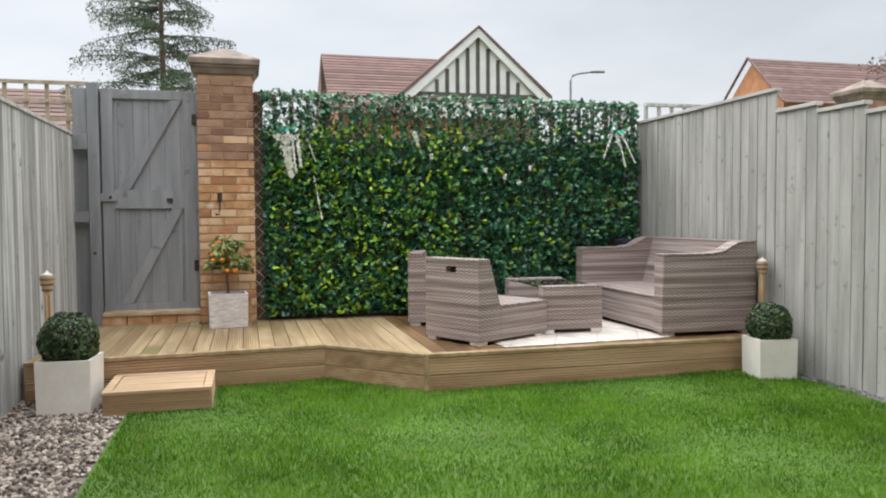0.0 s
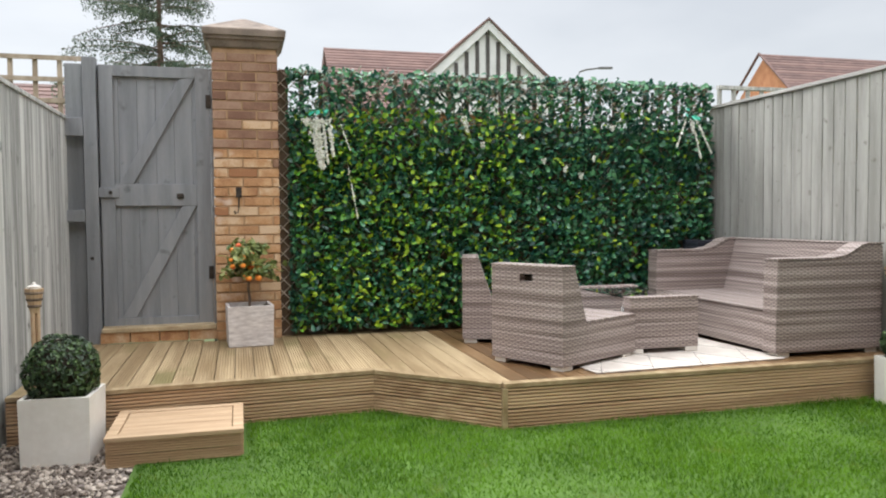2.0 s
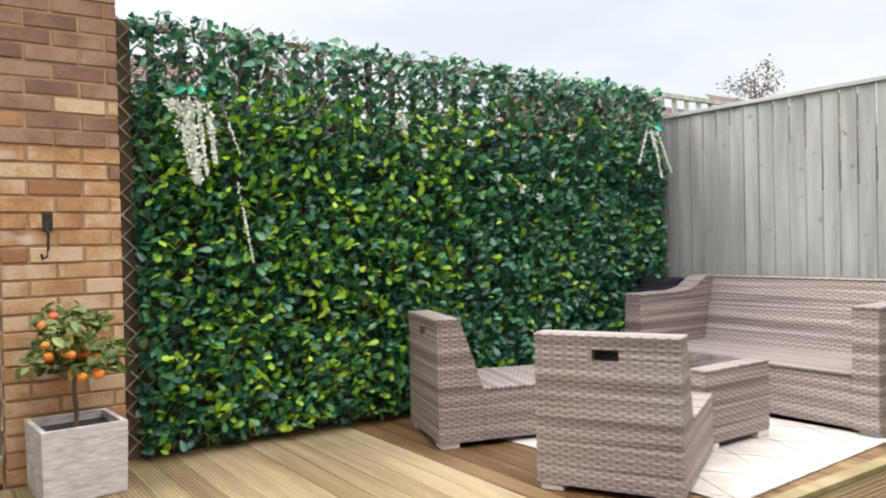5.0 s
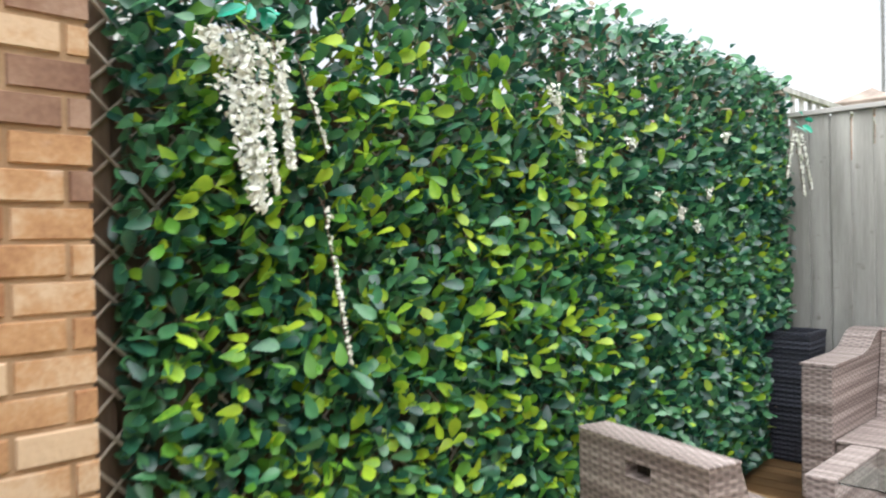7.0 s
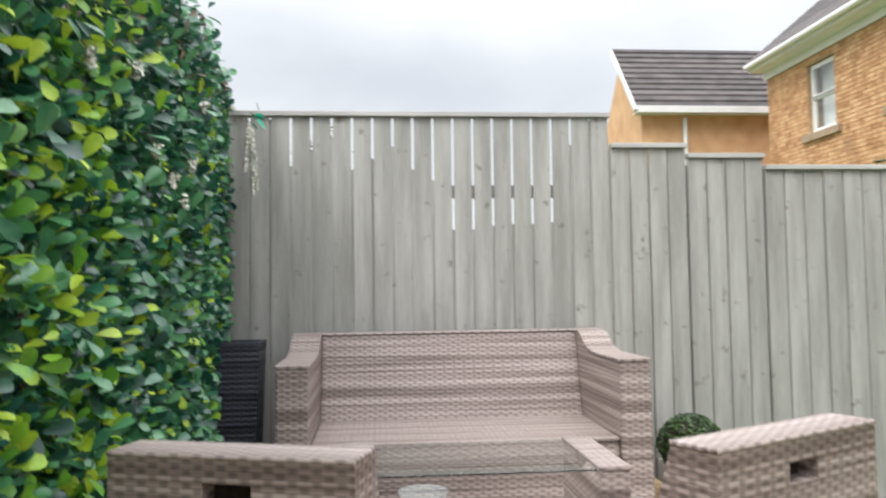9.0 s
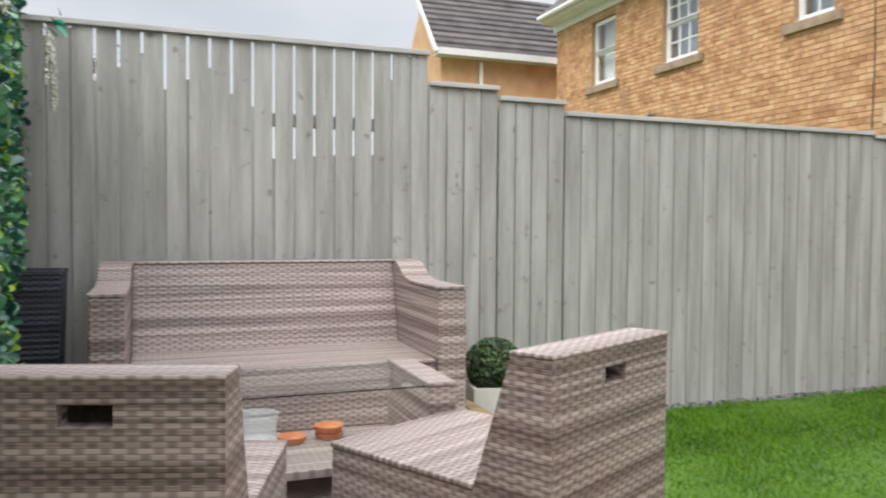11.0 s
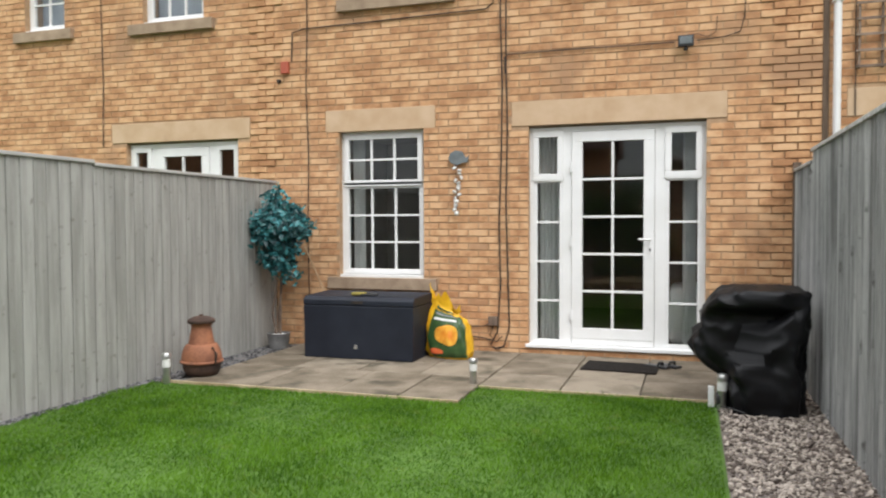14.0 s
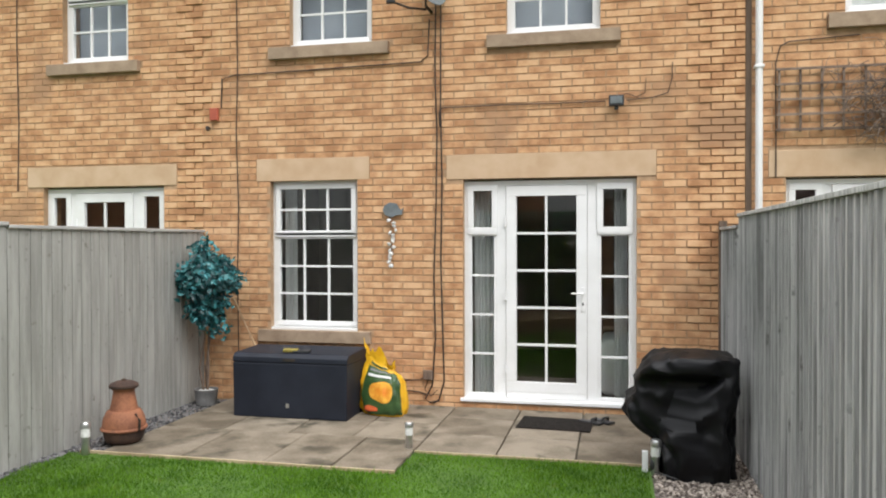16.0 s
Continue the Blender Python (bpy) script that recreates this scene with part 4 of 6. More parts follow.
while xk < X_R - 0.04:
    xb = min(xk + bw, X_R - 0.03)
    bm = bmesh.new()
    ribs = 7 if xk < 0.9 else 1
    outline = [(xk, DECK - 0.026)]
    for r in range(ribs):
        a = xk + (xb - xk) * r / ribs
        step = (xb - xk) / ribs
        g = 0.34 if ribs > 1 else 0.02
        outline += [(a + step * g * 0.5, DECK - 0.0045), (a + step * g, DECK), (a + step * (1 - g), DECK), (a + step * (1 - g * 0.5), DECK - 0.0045)]
    outline += [(xb, DECK - 0.026)]
    outline[1] = (xk + 0.001, DECK - 0.004)
    prism(outline, "y", 0, 1, bm)
    yb = Y_B - 0.03 if xk < -1.1 or xk > 0.31 else (PY0 - 0.004 if xk > -0.3 else GY - 0.06)
    for v in bm.verts:
        x = min(v.co.x, xb - 0.004)
        v.co.y = front_y(x) if v.co.y < 0.5 else yb
        v.co.x = x
    bmesh.ops.recalc_face_normals(bm, faces=bm.faces)
    # Boards right of x 1.45 take a darker, browner copy of the deck material.
    part("deck_board", bm, M_DECKDARK if xk > 1.45 else M_DECK, deck, "darker orange-brown deck board" if xk > 1.45 else "")
    xk, kb = xk + bw, kb + 1


def ribbed(a, b, z0, z1, out, ribs):
    """An upright board from a to b whose outer face carries level ribs."""
    a, b = Vector((*a, 0)), Vector((*b, 0))
    d = (b - a).normalized()
    nrm = Vector((d.y, -d.x, 0))
    prof = [(0.0, z0)]
    for r in range(ribs):
        h = (z1 - z0) / ribs
        prof += [(out * 0.25, z0 + h * (r + 0.02)), (out * 0.25, z0 + h * (r + 0.32)), (out, z0 + h * (r + 0.38)), (out, z0 + h * (r + 0.90)), (out * 0.25, z0 + h * (r + 0.985))]
    prof += [(0.0, z1)]
    bm = bmesh.new()
    lo = [bm.verts.new(a + nrm * p + Vector((0, 0, q))) for p, q in prof]
    hi = [bm.verts.new(b + nrm * p + Vector((0, 0, q))) for p, q in prof]
    n = len(prof)
    for i in range(n):
        bm.faces.new((lo[i], lo[(i + 1) % n], hi[(i + 1) % n], hi[i]))
    bm.faces.new(lo)
    bm.faces.new(list(reversed(hi)))
    bmesh.ops.recalc_face_normals(bm, faces=bm.faces)
    return bm


for p, q in zip(FRONT, FRONT[1:]):
    for z0, z1 in ((0.0, 0.118), (0.122, DECK - 0.028)):
        part("fascia_board", ribbed(p, q, z0, z1, 0.026, 6), M_FASCIA, deck, "ribbed softwood fascia board")
    dv = (Vector(q) - Vector(p)).normalized()
    nv = Vector((dv.y, -dv.x)) * 0.032
    part("edge_board", prism([tuple(Vector(p) + nv), tuple(Vector(q) + nv), tuple(Vector(q) - nv * 1.2), tuple(Vector(p) - nv * 1.2)], "z", DECK - 0.022, DECK + 0.002), M_DECK, deck)
part("corner_strip", boxm(1.425, 1.455, 5.105, 5.13, 0.0, DECK - 0.024), M_DECK, deck)
part("joists", boxm(X_L + 0.05, X_R - 0.06, 5.9, 7.2, 0.0, DECK - 0.03), M_WOOD_DK, deck)

step = thing("deck_step", "low box step of ribbed softwood on the lawn edge", "step")
for k in range(3):
    part("tread_board", soften(boxm(-0.600, -0.055, 5.098 + k * 0.148, 5.242 + k * 0.148, 0.132, 0.152), 0.003, 1), M_STEP, step)
for x0, x1, y0, y1 in ((-0.66, 0.004, 5.035, 5.094), (-0.66, 0.004, 5.545, 5.604), (-0.66, -0.604, 5.096, 5.543), (-0.051, 0.004, 5.096, 5.543)):
    part("edge_trim", soften(boxm(x0, x1, y0, y1, 0.132, 0.156), 0.003, 1), M_STEP, step)
for z0, z1 in ((0.0, 0.064), (0.067, 0.131)):
    part("riser_board", ribbed((-0.645, 5.06), (-0.01, 5.06), z0, z1, 0.022, 5), M_FASCIA, step)
    part("riser_board", ribbed((-0.012, 5.062), (-0.012, 5.59), z0, z1, 0.014, 5), M_FASCIA, step)
    part("riser_board", ribbed((-0.643, 5.59), (-0.643, 5.062), z0, z1, 0.014, 5), M_FASCIA, step)


# ---- artificial hedge screen ----
HX0, HX1, HZ0, HZ1 = 0.335, 4.31, 0.29, 2.41
rng = np.random.default_rng(11)
hedge = thing("artificial_hedge_screen", "artificial leaf screen with pale willow lattice on the fence", "hedge")
bm = bmesh.new()
pitch, yl = 0.105, Y_B - 0.045
k = -22
while k * pitch < (HX1 - HX0) + 0.1:
    for s in (1, -1):
        x0, z0, x1, z1 = HX0 + k * pitch, HZ0, HX0 + k * pitch + 2.12, HZ1 + 0.02
        if s < 0:
            x0, x1 = x1, x0
        t0 = max(0.0, min((HX0 - 0.012 - x0) / (x1 - x0), (HX1 - x0) / (x1 - x0)))
        t1 = min(1.0, max((HX0 - 0.012 - x0) / (x1 - x0), (HX1 - x0) / (x1 - x0)))
        if t1 - t0 > 0.02:
            a, b = Vector((x0 + (x1 - x0) * t0, yl + 0.004 * s, z0 + (z1 - z0) * t0)), Vector((x0 + (x1 - x0) * t1, yl + 0.004 * s, z0 + (z1 - z0) * t1))
            tube([a, b], 0.0045, 5, bm)
    k += 1
part("lattice", bm, M_LATTICE, hedge, "pale crossing willow sticks")


HEDGE_V = np.array([(0, -0.5, 0.0), (0.10, -0.34, 0.03), (0.20, -0.08, 0.065), (0.265, 0.18, 0.085), (0.20, 0.40, 0.06), (0.0, 0.5, -0.03), (-0.20, 0.40, 0.06), (-0.265, 0.18, 0.085), (-0.20, -0.08, 0.065), (-0.10, -0.34, 0.03), (0, -0.12, 0.015), (0, 0.22, 0.02)], float)
HEDGE_F = np.array([(0, 1, 10), (1, 2, 10), (2, 11, 10), (2, 3, 11), (3, 4, 11), (4, 5, 11), (5, 6, 11), (6, 7, 11), (7, 8, 11), (8, 10, 11), (8, 9, 10), (9, 0, 10)])


def hedge_leaves(n, x0, x1, z0, z1, seed, thin_top, out=(0.07, 0.05)):
    """Places, frames and sizes of round-tipped leaves that point out of the screen and a little up."""
    r = np.random.default_rng(seed)
    c = np.stack([r.uniform(x0, x1, n), Y_B - 0.05 - np.abs(r.normal(*out, n)).clip(0.0, 0.19), r.uniform(z0, z1, n)], 1)
    if thin_top:
        c = c[r.random(n) > np.clip((c[:, 2] - 2.08) / 0.25, 0, 0.18)]
    c = c[~((c[:, 0] > 3.95) & (c[:, 2] < 1.0))]
    m = len(c)
    edge = np.clip((c[:, 0] - HX0) / 0.14, 0.25, 1) * np.clip((HX1 - c[:, 0]) / 1.0, 0.45, 1)
    c[:, 1] = Y_B - 0.05 - (Y_B - 0.05 - c[:, 1]) * edge
    d = np.array((0.0, -0.6, 0.15)) + r.normal(0, 1, (m, 3)) * (0.55, 0.3, 0.5)
    d /= np.linalg.norm(d, axis=1, keepdims=True)
    w = np.array((-0.35, -0.45, 0.62)) + r.normal(0, 0.45, (m, 3))
    w -= d * np.sum(w * d, axis=1, keepdims=True)
    w /= np.linalg.norm(w, axis=1, keepdims=True)
    return c, np.stack([np.cross(d, w), d, w], axis=2), r.uniform(0.045, 0.078, m)


def hedge_mesh(centres, frames, sizes):
    v = np.einsum("nij,kj->nki", frames, HEDGE_V) * np.asarray(sizes)[:, None, None] + centres[:, None, :]
    f = HEDGE_F[None] + (np.arange(len(centres)) * len(HEDGE_V))[:, None, None]
    return v.reshape(-1, 3), f.reshape(-1, 3)


# single leaves over the stretch beside the path, the rest in one mesh
bm = bmesh.new()
vs = [bm.verts.new(v) for v in HEDGE_V]
for f in HEDGE_F:
    bm.faces.new([vs[i] for i in f])
lime_bm = bm.copy()
leaf_me, lime_me = mesh_of("leaf", bm, M_LEAF, True), mesh_of("leaf", lime_bm, M_LIME, True)
for mesh, found in ((leaf_me, hedge_leaves(190, 0.40, 1.35, 1.15, 2.0, 21, False)), (lime_me, hedge_leaves(105, 0.42, 1.35, 1.15, 2.0, 24, False, (0.12, 0.03)))):
    for c, fr, s in zip(*found):
        piece("leaf", mesh, hedge, Matrix([[fr[i][0] * s, fr[i][1] * s, fr[i][2] * s, c[i]] for i in range(3)] + [[0, 0, 0, 1]]))
v, f = hedge_mesh(*hedge_leaves(19500, HX0 + 0.06, HX1 - 0.02, HZ0 + 0.02, HZ1 + 0.02, 22, True))
stuff("foliage", v, f, M_LEAF, hedge, "dense glossy dark green leaves", smooth=True)
v, f = hedge_mesh(*hedge_leaves(850, HX0 + 0.08, HX1 - 0.04, HZ0 + 0.03, 2.2, 25, False, (0.105, 0.035)))
stuff("lime_foliage", v, f, M_LIME, hedge, "young lime-yellow leaf tips", smooth=True)
v, f = hedge_mesh(*hedge_leaves(1350, HX0 + 0.12, 2.3, HZ0 + 0.03, 2.1, 26, False, (0.12, 0.03)))
stuff("lime_foliage", v, f, M_LIME, hedge, "young lime-yellow leaf tips", smooth=True)
c, fr, s = hedge_leaves(520, HX0 + 0.1, HX1 - 0.1, 2.05, HZ1 + 0.02, 23, False)
v, f = hedge_mesh(c, fr, s * 0.8)
stuff("dry_foliage", v, f, M_DRY, hedge, "faded brown leaves along the top")
# thin stems that stand between the leaves
bm = bmesh.new()
for k in range(260):
    x, z = rng.uniform(HX0 + 0.05, HX1 - 0.05), rng.uniform(HZ0 + 0.05, HZ1 - 0.05)
    tube([(x, Y_B - 0.05, z), (x + rng.uniform(-0.05, 0.05), Y_B - 0.13, z + rng.uniform(-0.02, 0.07))], 0.0022, 4, bm)
tagged(part("stems", bm, M_BARK, hedge), kind="stuff")


def blossom_spray(x, y, z, strands, label, leaf_count, seed, petal=0.02):
    """Hanging strings of cream petals with some bright plastic leaves at their head."""
    r = np.random.default_rng(seed)
    t = thing("flower_spray", label, "artificial flowers", x, y, z)
    for k, (dx, dy, length, width, drift) in enumerate(strands):
        n = max(14, int(length * width * 24000))
        u = r.random(n) ** 0.8
        w = width * (1 - 0.75 * u)
        c = np.stack([dx + drift * u + r.normal(0, 1, n) * w * 0.45, dy + r.normal(0, 1, n) * w * 0.3 - 0.01, -u * length], 1)
        v, f = leaves(c, rot_frames(n, (0, -1, 0.2), 0.7, r), r.uniform(petal * 0.7, petal * 1.3, n))
        stuff("petal_strand", v, f, M_PETAL, t)
        part("stem", tube([(dx * 0.6, dy + 0.02, 0.03), (dx, dy, 0), (dx + drift * 0.5, dy, -length * 0.5), (dx + drift, dy, -length)], 0.002, 5), M_BARK, t)
    if leaf_count:
        c = np.stack([r.uniform(-0.08, 0.10, leaf_count), r.uniform(-0.06, 0.0, leaf_count), r.uniform(0.0, 0.09, leaf_count)], 1)
        v, f = leaves(c, rot_frames(leaf_count, (0, -1, 0.7), 0.5, r), r.uniform(0.05, 0.09, leaf_count))
        stuff("plastic_leaf", v, f, M_PLEAF, t, "bright teal plastic leaves")
    return t


blossom_spray(0.59, 7.17, 2.01, ((0.0, 0.0, 0.40, 0.068, 0.06), (-0.06, -0.01, 0.06, 0.04, 0.0), (0.07, 0.0, 0.36, 0.018, 0.035), (0.11, 0.0, 0.30, 0.028, 0.04), (0.03, 0.01, 0.09, 0.06, 0.0)), "cream hanging wisteria spray with teal plastic leaves", 5, 31, 0.021)
blossom_spray(0.86, 7.20, 1.62, ((0.0, 0.0, 0.40, 0.010, 0.07),), "single thin string of cream petals", 0, 32, 0.016)
blossom_spray(0.80, 7.21, 1.98, ((0.0, 0.0, 0.22, 0.009, 0.08),), "thin string of pale petals on the hedge", 0, 33, 0.016)
blossom_spray(1.84, 7.20, 2.06, ((0.0, 0.0, 0.13, 0.04, 0.02),), "small white flower cluster on the hedge", 0, 34)
blossom_spray(3.95, 7.15, 2.08, ((0.0, 0.0, 0.34, 0.016, 0.10), (-0.05, 0, 0.25, 0.014, -0.10), (0.05, 0, 0.30, 0.016, 0.16), (0.0, 0, 0.12, 0.03, 0.02)), "pale trailing flower spray in the hedge corner", 5, 35)
for k, (x, z) in enumerate(((2.55, 1.72), (2.75, 1.66), (3.02, 1.75), (2.35, 1.92), (3.2, 2.02), (2.0, 1.85), (2.9, 1.60))):
    blossom_spray(x, 7.21, z, ((0.0, 0.0, 0.05, 0.035, 0.0),), "small pale blossom among the hedge leaves", 0, 40 + k, 0.022)


# ---- wicker furniture ----
def foot(parent, x, y):
    part("foot", soften(boxm(x - 0.048, x + 0.048, y - 0.048, y + 0.048, 0.0, 0.032), 0.004), M_FOOT, parent)


def wicker_chair(label, x, y, rz, group, w):
    """Low armless chair facing +x: a raked back block with a hand slot and a deep seat base."""
    t = thing("wicker_chair", label, "garden chair", x, y, DECK + 0.001, rz, group)
    h, seat = 0.635, 0.29
    # back block in three bands, so that the hand slot goes through
    def rake(z):
        return 0.235 - 0.115 * max(0.0, (z - seat)) / (h - seat)
    hz0, hz1, hw = h - 0.095, h - 0.048, 0.055
    bands = [(-w, w, 0.03, hz0), (-w, -hw, hz0, hz1), (hw, w, hz0, hz1), (-w, w, hz1, h)]
    for a, b, z0, z1 in bands:
        if z0 < seat:
            out = [(0.0, z0), (0.0, z1), (rake(z1), z1), (rake(seat), seat), (rake(seat), z0)]
        else:
            out = [(0.0, z0), (0.0, z1), (rake(z1), z1), (rake(z0), z0)]
        bm = prism(out, "y", a, b)
        part("backrest", bm, M_WICK, t)
    part("back_cap", soften(boxm(-0.004, 0.124, -w - 0.004, w + 0.004, h, h + 0.012), 0.006), M_WICKT, t)
    # Panel in the slot puts the hole's inner shade into its dark colour.
    part("slot_shade", boxm(0.05, 0.06, -hw, hw, hz0, hz1), M_SOIL, t, "dark panel standing for the shade in the hand slot")
    part("seat_base", soften(boxm(0.236, 0.785, -w, w, 0.03, seat - 0.012), 0.008), M_WICK, t)
    part("seat", soften(boxm(0.236, 0.79, -w - 0.003, w + 0.003, seat - 0.012, seat + 0.004), 0.006), M_WICKT, t)
    for fx, fy in ((0.06, -w + 0.06), (0.06, w - 0.06), (0.70, -w + 0.06), (0.70, w - 0.06)):
        foot(t, fx, fy)
    return t


wicker_chair("grey wicker chair beside the deck edge", 1.745, 5.565, 28, "wicker chairs", 0.295)
wicker_chair("grey wicker chair beside the hedge", 1.70, 6.815, -17.5, "wicker chairs", 0.275)


def wicker_sofa(x, y, rz):
    """Two-seat sofa facing -x, built facing +x and turned; arms sweep up into the back."""
    t = thing("wicker_sofa", "grey woven wicker two-seat sofa without cushions", "garden sofa", x, y, DECK + 0.001, rz)
    hw, d, arm, back = 0.82, 0.86, 0.645, 0.74
    part("seat_base", soften(boxm(0.20, d - 0.03, -hw + 0.145, hw - 0.145, 0.03, 0.30), 0.008), M_WICK, t)
    part("seat", soften(boxm(0.20, d - 0.022, -hw + 0.146, hw - 0.146, 0.30, 0.315), 0.006), M_WICKT, t)
    part("backrest", soften(prism([(0.0, 0.03), (0.0, back), (0.085, back), (0.20, 0.316), (0.20, 0.03)], "y", -hw + 0.142, hw - 0.142), 0.008), M_WICK, t)
    part("back_cap", soften(boxm(-0.004, 0.09, -hw + 0.10, hw - 0.10, back, back + 0.012), 0.006), M_WICKT, t)
    for s in (-1, 1):
        a, b = (hw - 0.14, hw) if s > 0 else (-hw, -hw + 0.14)
        side = [(0.0, 0.03), (d, 0.03), (d - 0.015, arm), (0.42, arm), (0.30, arm + 0.018), (0.18, back - 0.012), (0.12, back), (0.0, back)]
        part("arm", soften(prism(side, "y", a, b), 0.012), M_WICK, t)
        bm = bmesh.new()
        top = [(d - 0.012, arm + 0.002), (0.42, arm + 0.002), (0.30, arm + 0.02), (0.18, back - 0.01), (0.12, back + 0.002), (-0.003, back + 0.002)]
        prism(top + [(p, q + 0.011) for p, q in reversed(top)], "y", a - 0.004, b + 0.004, bm)
        part("arm_cap", bm, M_WICKT, t)
    for fx in (0.07, d - 0.08):
        for fy in (-hw + 0.07, hw - 0.07):
            foot(t, fx, fy)
    return t


wicker_sofa(4.255, 6.13, 180)


def wicker_table():
    t = thing("wicker_table", "low wicker coffee table with glass top and shelf", "coffee table", 2.812, 6.165, DECK + 0.010, 0.0)
    for s in (-1, 1):
        a, b = (0.37, 0.47) if s > 0 else (-0.47, -0.37)
        part("end_panel", soften(boxm(-0.262, 0.262, a, b, 0.03, 0.372), 0.008), M_WICK, t)
        part("end_cap", soften(boxm(-0.266, 0.266, a - 0.004, b + 0.004, 0.372, 0.386), 0.006), M_WICKT, t)
        for fx in (-0.21, 0.21):
            foot(t, fx, (a + b) / 2)
    g = part("glass_top", soften(boxm(-0.258, 0.258, -0.364, 0.364, 0.372, 0.378), 0.002, 1), M_TGLASS, t, "clear glass top")
    g.visible_shadow = False
    part("shelf", soften(boxm(-0.25, 0.25, -0.369, 0.369, 0.09, 0.12), 0.006), M_WICKT, t, "woven shelf")
    part("apron", boxm(0.235, 0.255, -0.369, 0.369, 0.31, 0.369), M_WICK, t)
    return t


wicker_table()
TZ = DECK + 0.010 + 0.122
jar = single("glass_plant_jar", turned([(0.070, 0.0), (0.082, 0.008), (0.086, 0.045), (0.083, 0.06), (0.089, 0.105), (0.093, 0.11), (0.086, 0.11), (0.078, 0.05), (0.075, 0.012), (0.0, 0.01)], 28), M_JAR, "clear patterned glass jar on the table shelf", "jar", 2.93, 6.35, TZ, smooth=True)


def saucer(x, y, z, r):
    single("terracotta_saucer", turned([(r * 0.82, 0.0), (r, 0.024), (r * 0.94, 0.024), (r * 0.78, 0.006), (0.0, 0.006)], 28), M_SAUCER, "small round terracotta saucer", "saucer", x, y, z, group="saucers", smooth=True)


saucer(2.91, 6.215, TZ, 0.055)
saucer(2.93, 6.07, TZ, 0.056)
saucer(2.93, 6.07, TZ + 0.0245, 0.056)

rug = thing("outdoor_rug", "cream outdoor rug with thin dark diamond lines", "rug", 2.80, 5.95, DECK + 0.003, 3)
part("base", soften(boxm(-0.78, 0.62, -0.70, 0.75, 0.0, 0.006), 0.002, 1), M_RUG, rug)
for k in range(-3, 5):
    for s in (1, -1):
        cx = k * 0.36
        pts = []
        for u in (-0.70, 0.75):
            pts.append((cx + s * u * 0.55, u))
        (xa, ya), (xb, yb) = pts
        xs = [xa, xb]
        if min(xs) > 0.60 or max(xs) < -0.76:
            continue
        def clip(p, q):
            (x0, y0), (x1, y1) = p, q
            if x0 < -0.76:
                y0 += (y1 - y0) * (-0.76 - x0) / (x1 - x0)
                x0 = -0.76
            if x0 > 0.60:
                y0 += (y1 - y0) * (0.60 - x0) / (x1 - x0)
                x0 = 0.60
            return x0, y0
        p, q = clip(pts[0], pts[1]), clip(pts[1], pts[0])
        part("line", tube([(p[0], p[1], 0.0035), (q[0], q[1], 0.0035)], 0.004, 4), M_RUGLINE, rug)


# ---- planters, plants and torches by the deck ----
def open_planter(t, w, h, taper, mat, wall=0.022, name="pot"):
    bm = bmesh.new()
    rings = []
    for g, z in ((taper, 0.0), (1, h), (1 - 2 * wall / w, h), (1 - 2 * wall / w, h - 0.05)):
        a = w / 2 * g
        rings.append([bm.verts.new((sx * a, sy * a, z)) for sx, sy in ((-1, -1), (1, -1), (1, 1), (-1, 1))])
    for a, b in zip(rings, rings[1:]):
        for i in range(4):
            bm.faces.new((a[i], a[(i + 1) % 4], b[(i + 1) % 4], b[i]))
    bm.faces.new(list(reversed(rings[0])))
    part(name, soften(bm, 0.006), mat, t)
    a = w / 2 - wall
    part("soil", boxm(-a, a, -a, a, h - 0.08, h - 0.035), M_SOIL, t)


def box_ball(t, z, r, seed):
    rr = np.random.default_rng(seed)
    n = 2600
    d = rr.normal(0, 1, (n, 3))
    d /= np.linalg.norm(d, axis=1, keepdims=True)
    rad = r * (1 - np.abs(rr.normal(0, 0.07, n))) * (1 + 0.04 * np.sin(d[:, 0] * 5 + d[:, 2] * 4))
    c = d * rad[:, None] + (0, 0, z)
    c = c[c[:, 2] > z - 0.72 * r]
    nn = (c - (0, 0, z)) + rr.normal(0, 0.08, c.shape)
    nn /= np.linalg.norm(nn, axis=1, keepdims=True)
    u = np.cross(nn, rr.normal(0, 1, c.shape))
    u /= np.linalg.norm(u, axis=1, keepdims=True)
    fr = np.stack([u, np.cross(nn, u), nn], axis=2)
    v, f = leaves(c, fr, rr.uniform(0.018, 0.032, len(c)))
    stuff("clipped_foliage", v, f, M_BOX, t, "small dark box leaves clipped to a ball")
    part("core", turned([(0.02, z - r), (r * 0.55, z - 0.6 * r), (r * 0.86, z), (r * 0.6, z + 0.6 * r), (0.02, z + 0.84 * r)], 14), M_SOIL, t)


def ball_planter(x, y, w, h, rz, r, label, seed):
    t = thing("box_ball_planter", label, "planter", x, y, 0.0, rz, "box ball planters")
    open_planter(t, w, h, 0.97, M_WHITE)
    box_ball(t, h + r * 0.62, r, seed)


ball_planter(4.05, 4.88, 0.29, 0.31, -10, 0.165, "white square planter with clipped box ball beside the sofa", 51)
ball_planter(-0.885, 5.30, 0.33, 0.345, -4, 0.185, "white square planter with clipped box ball beside the step", 52)


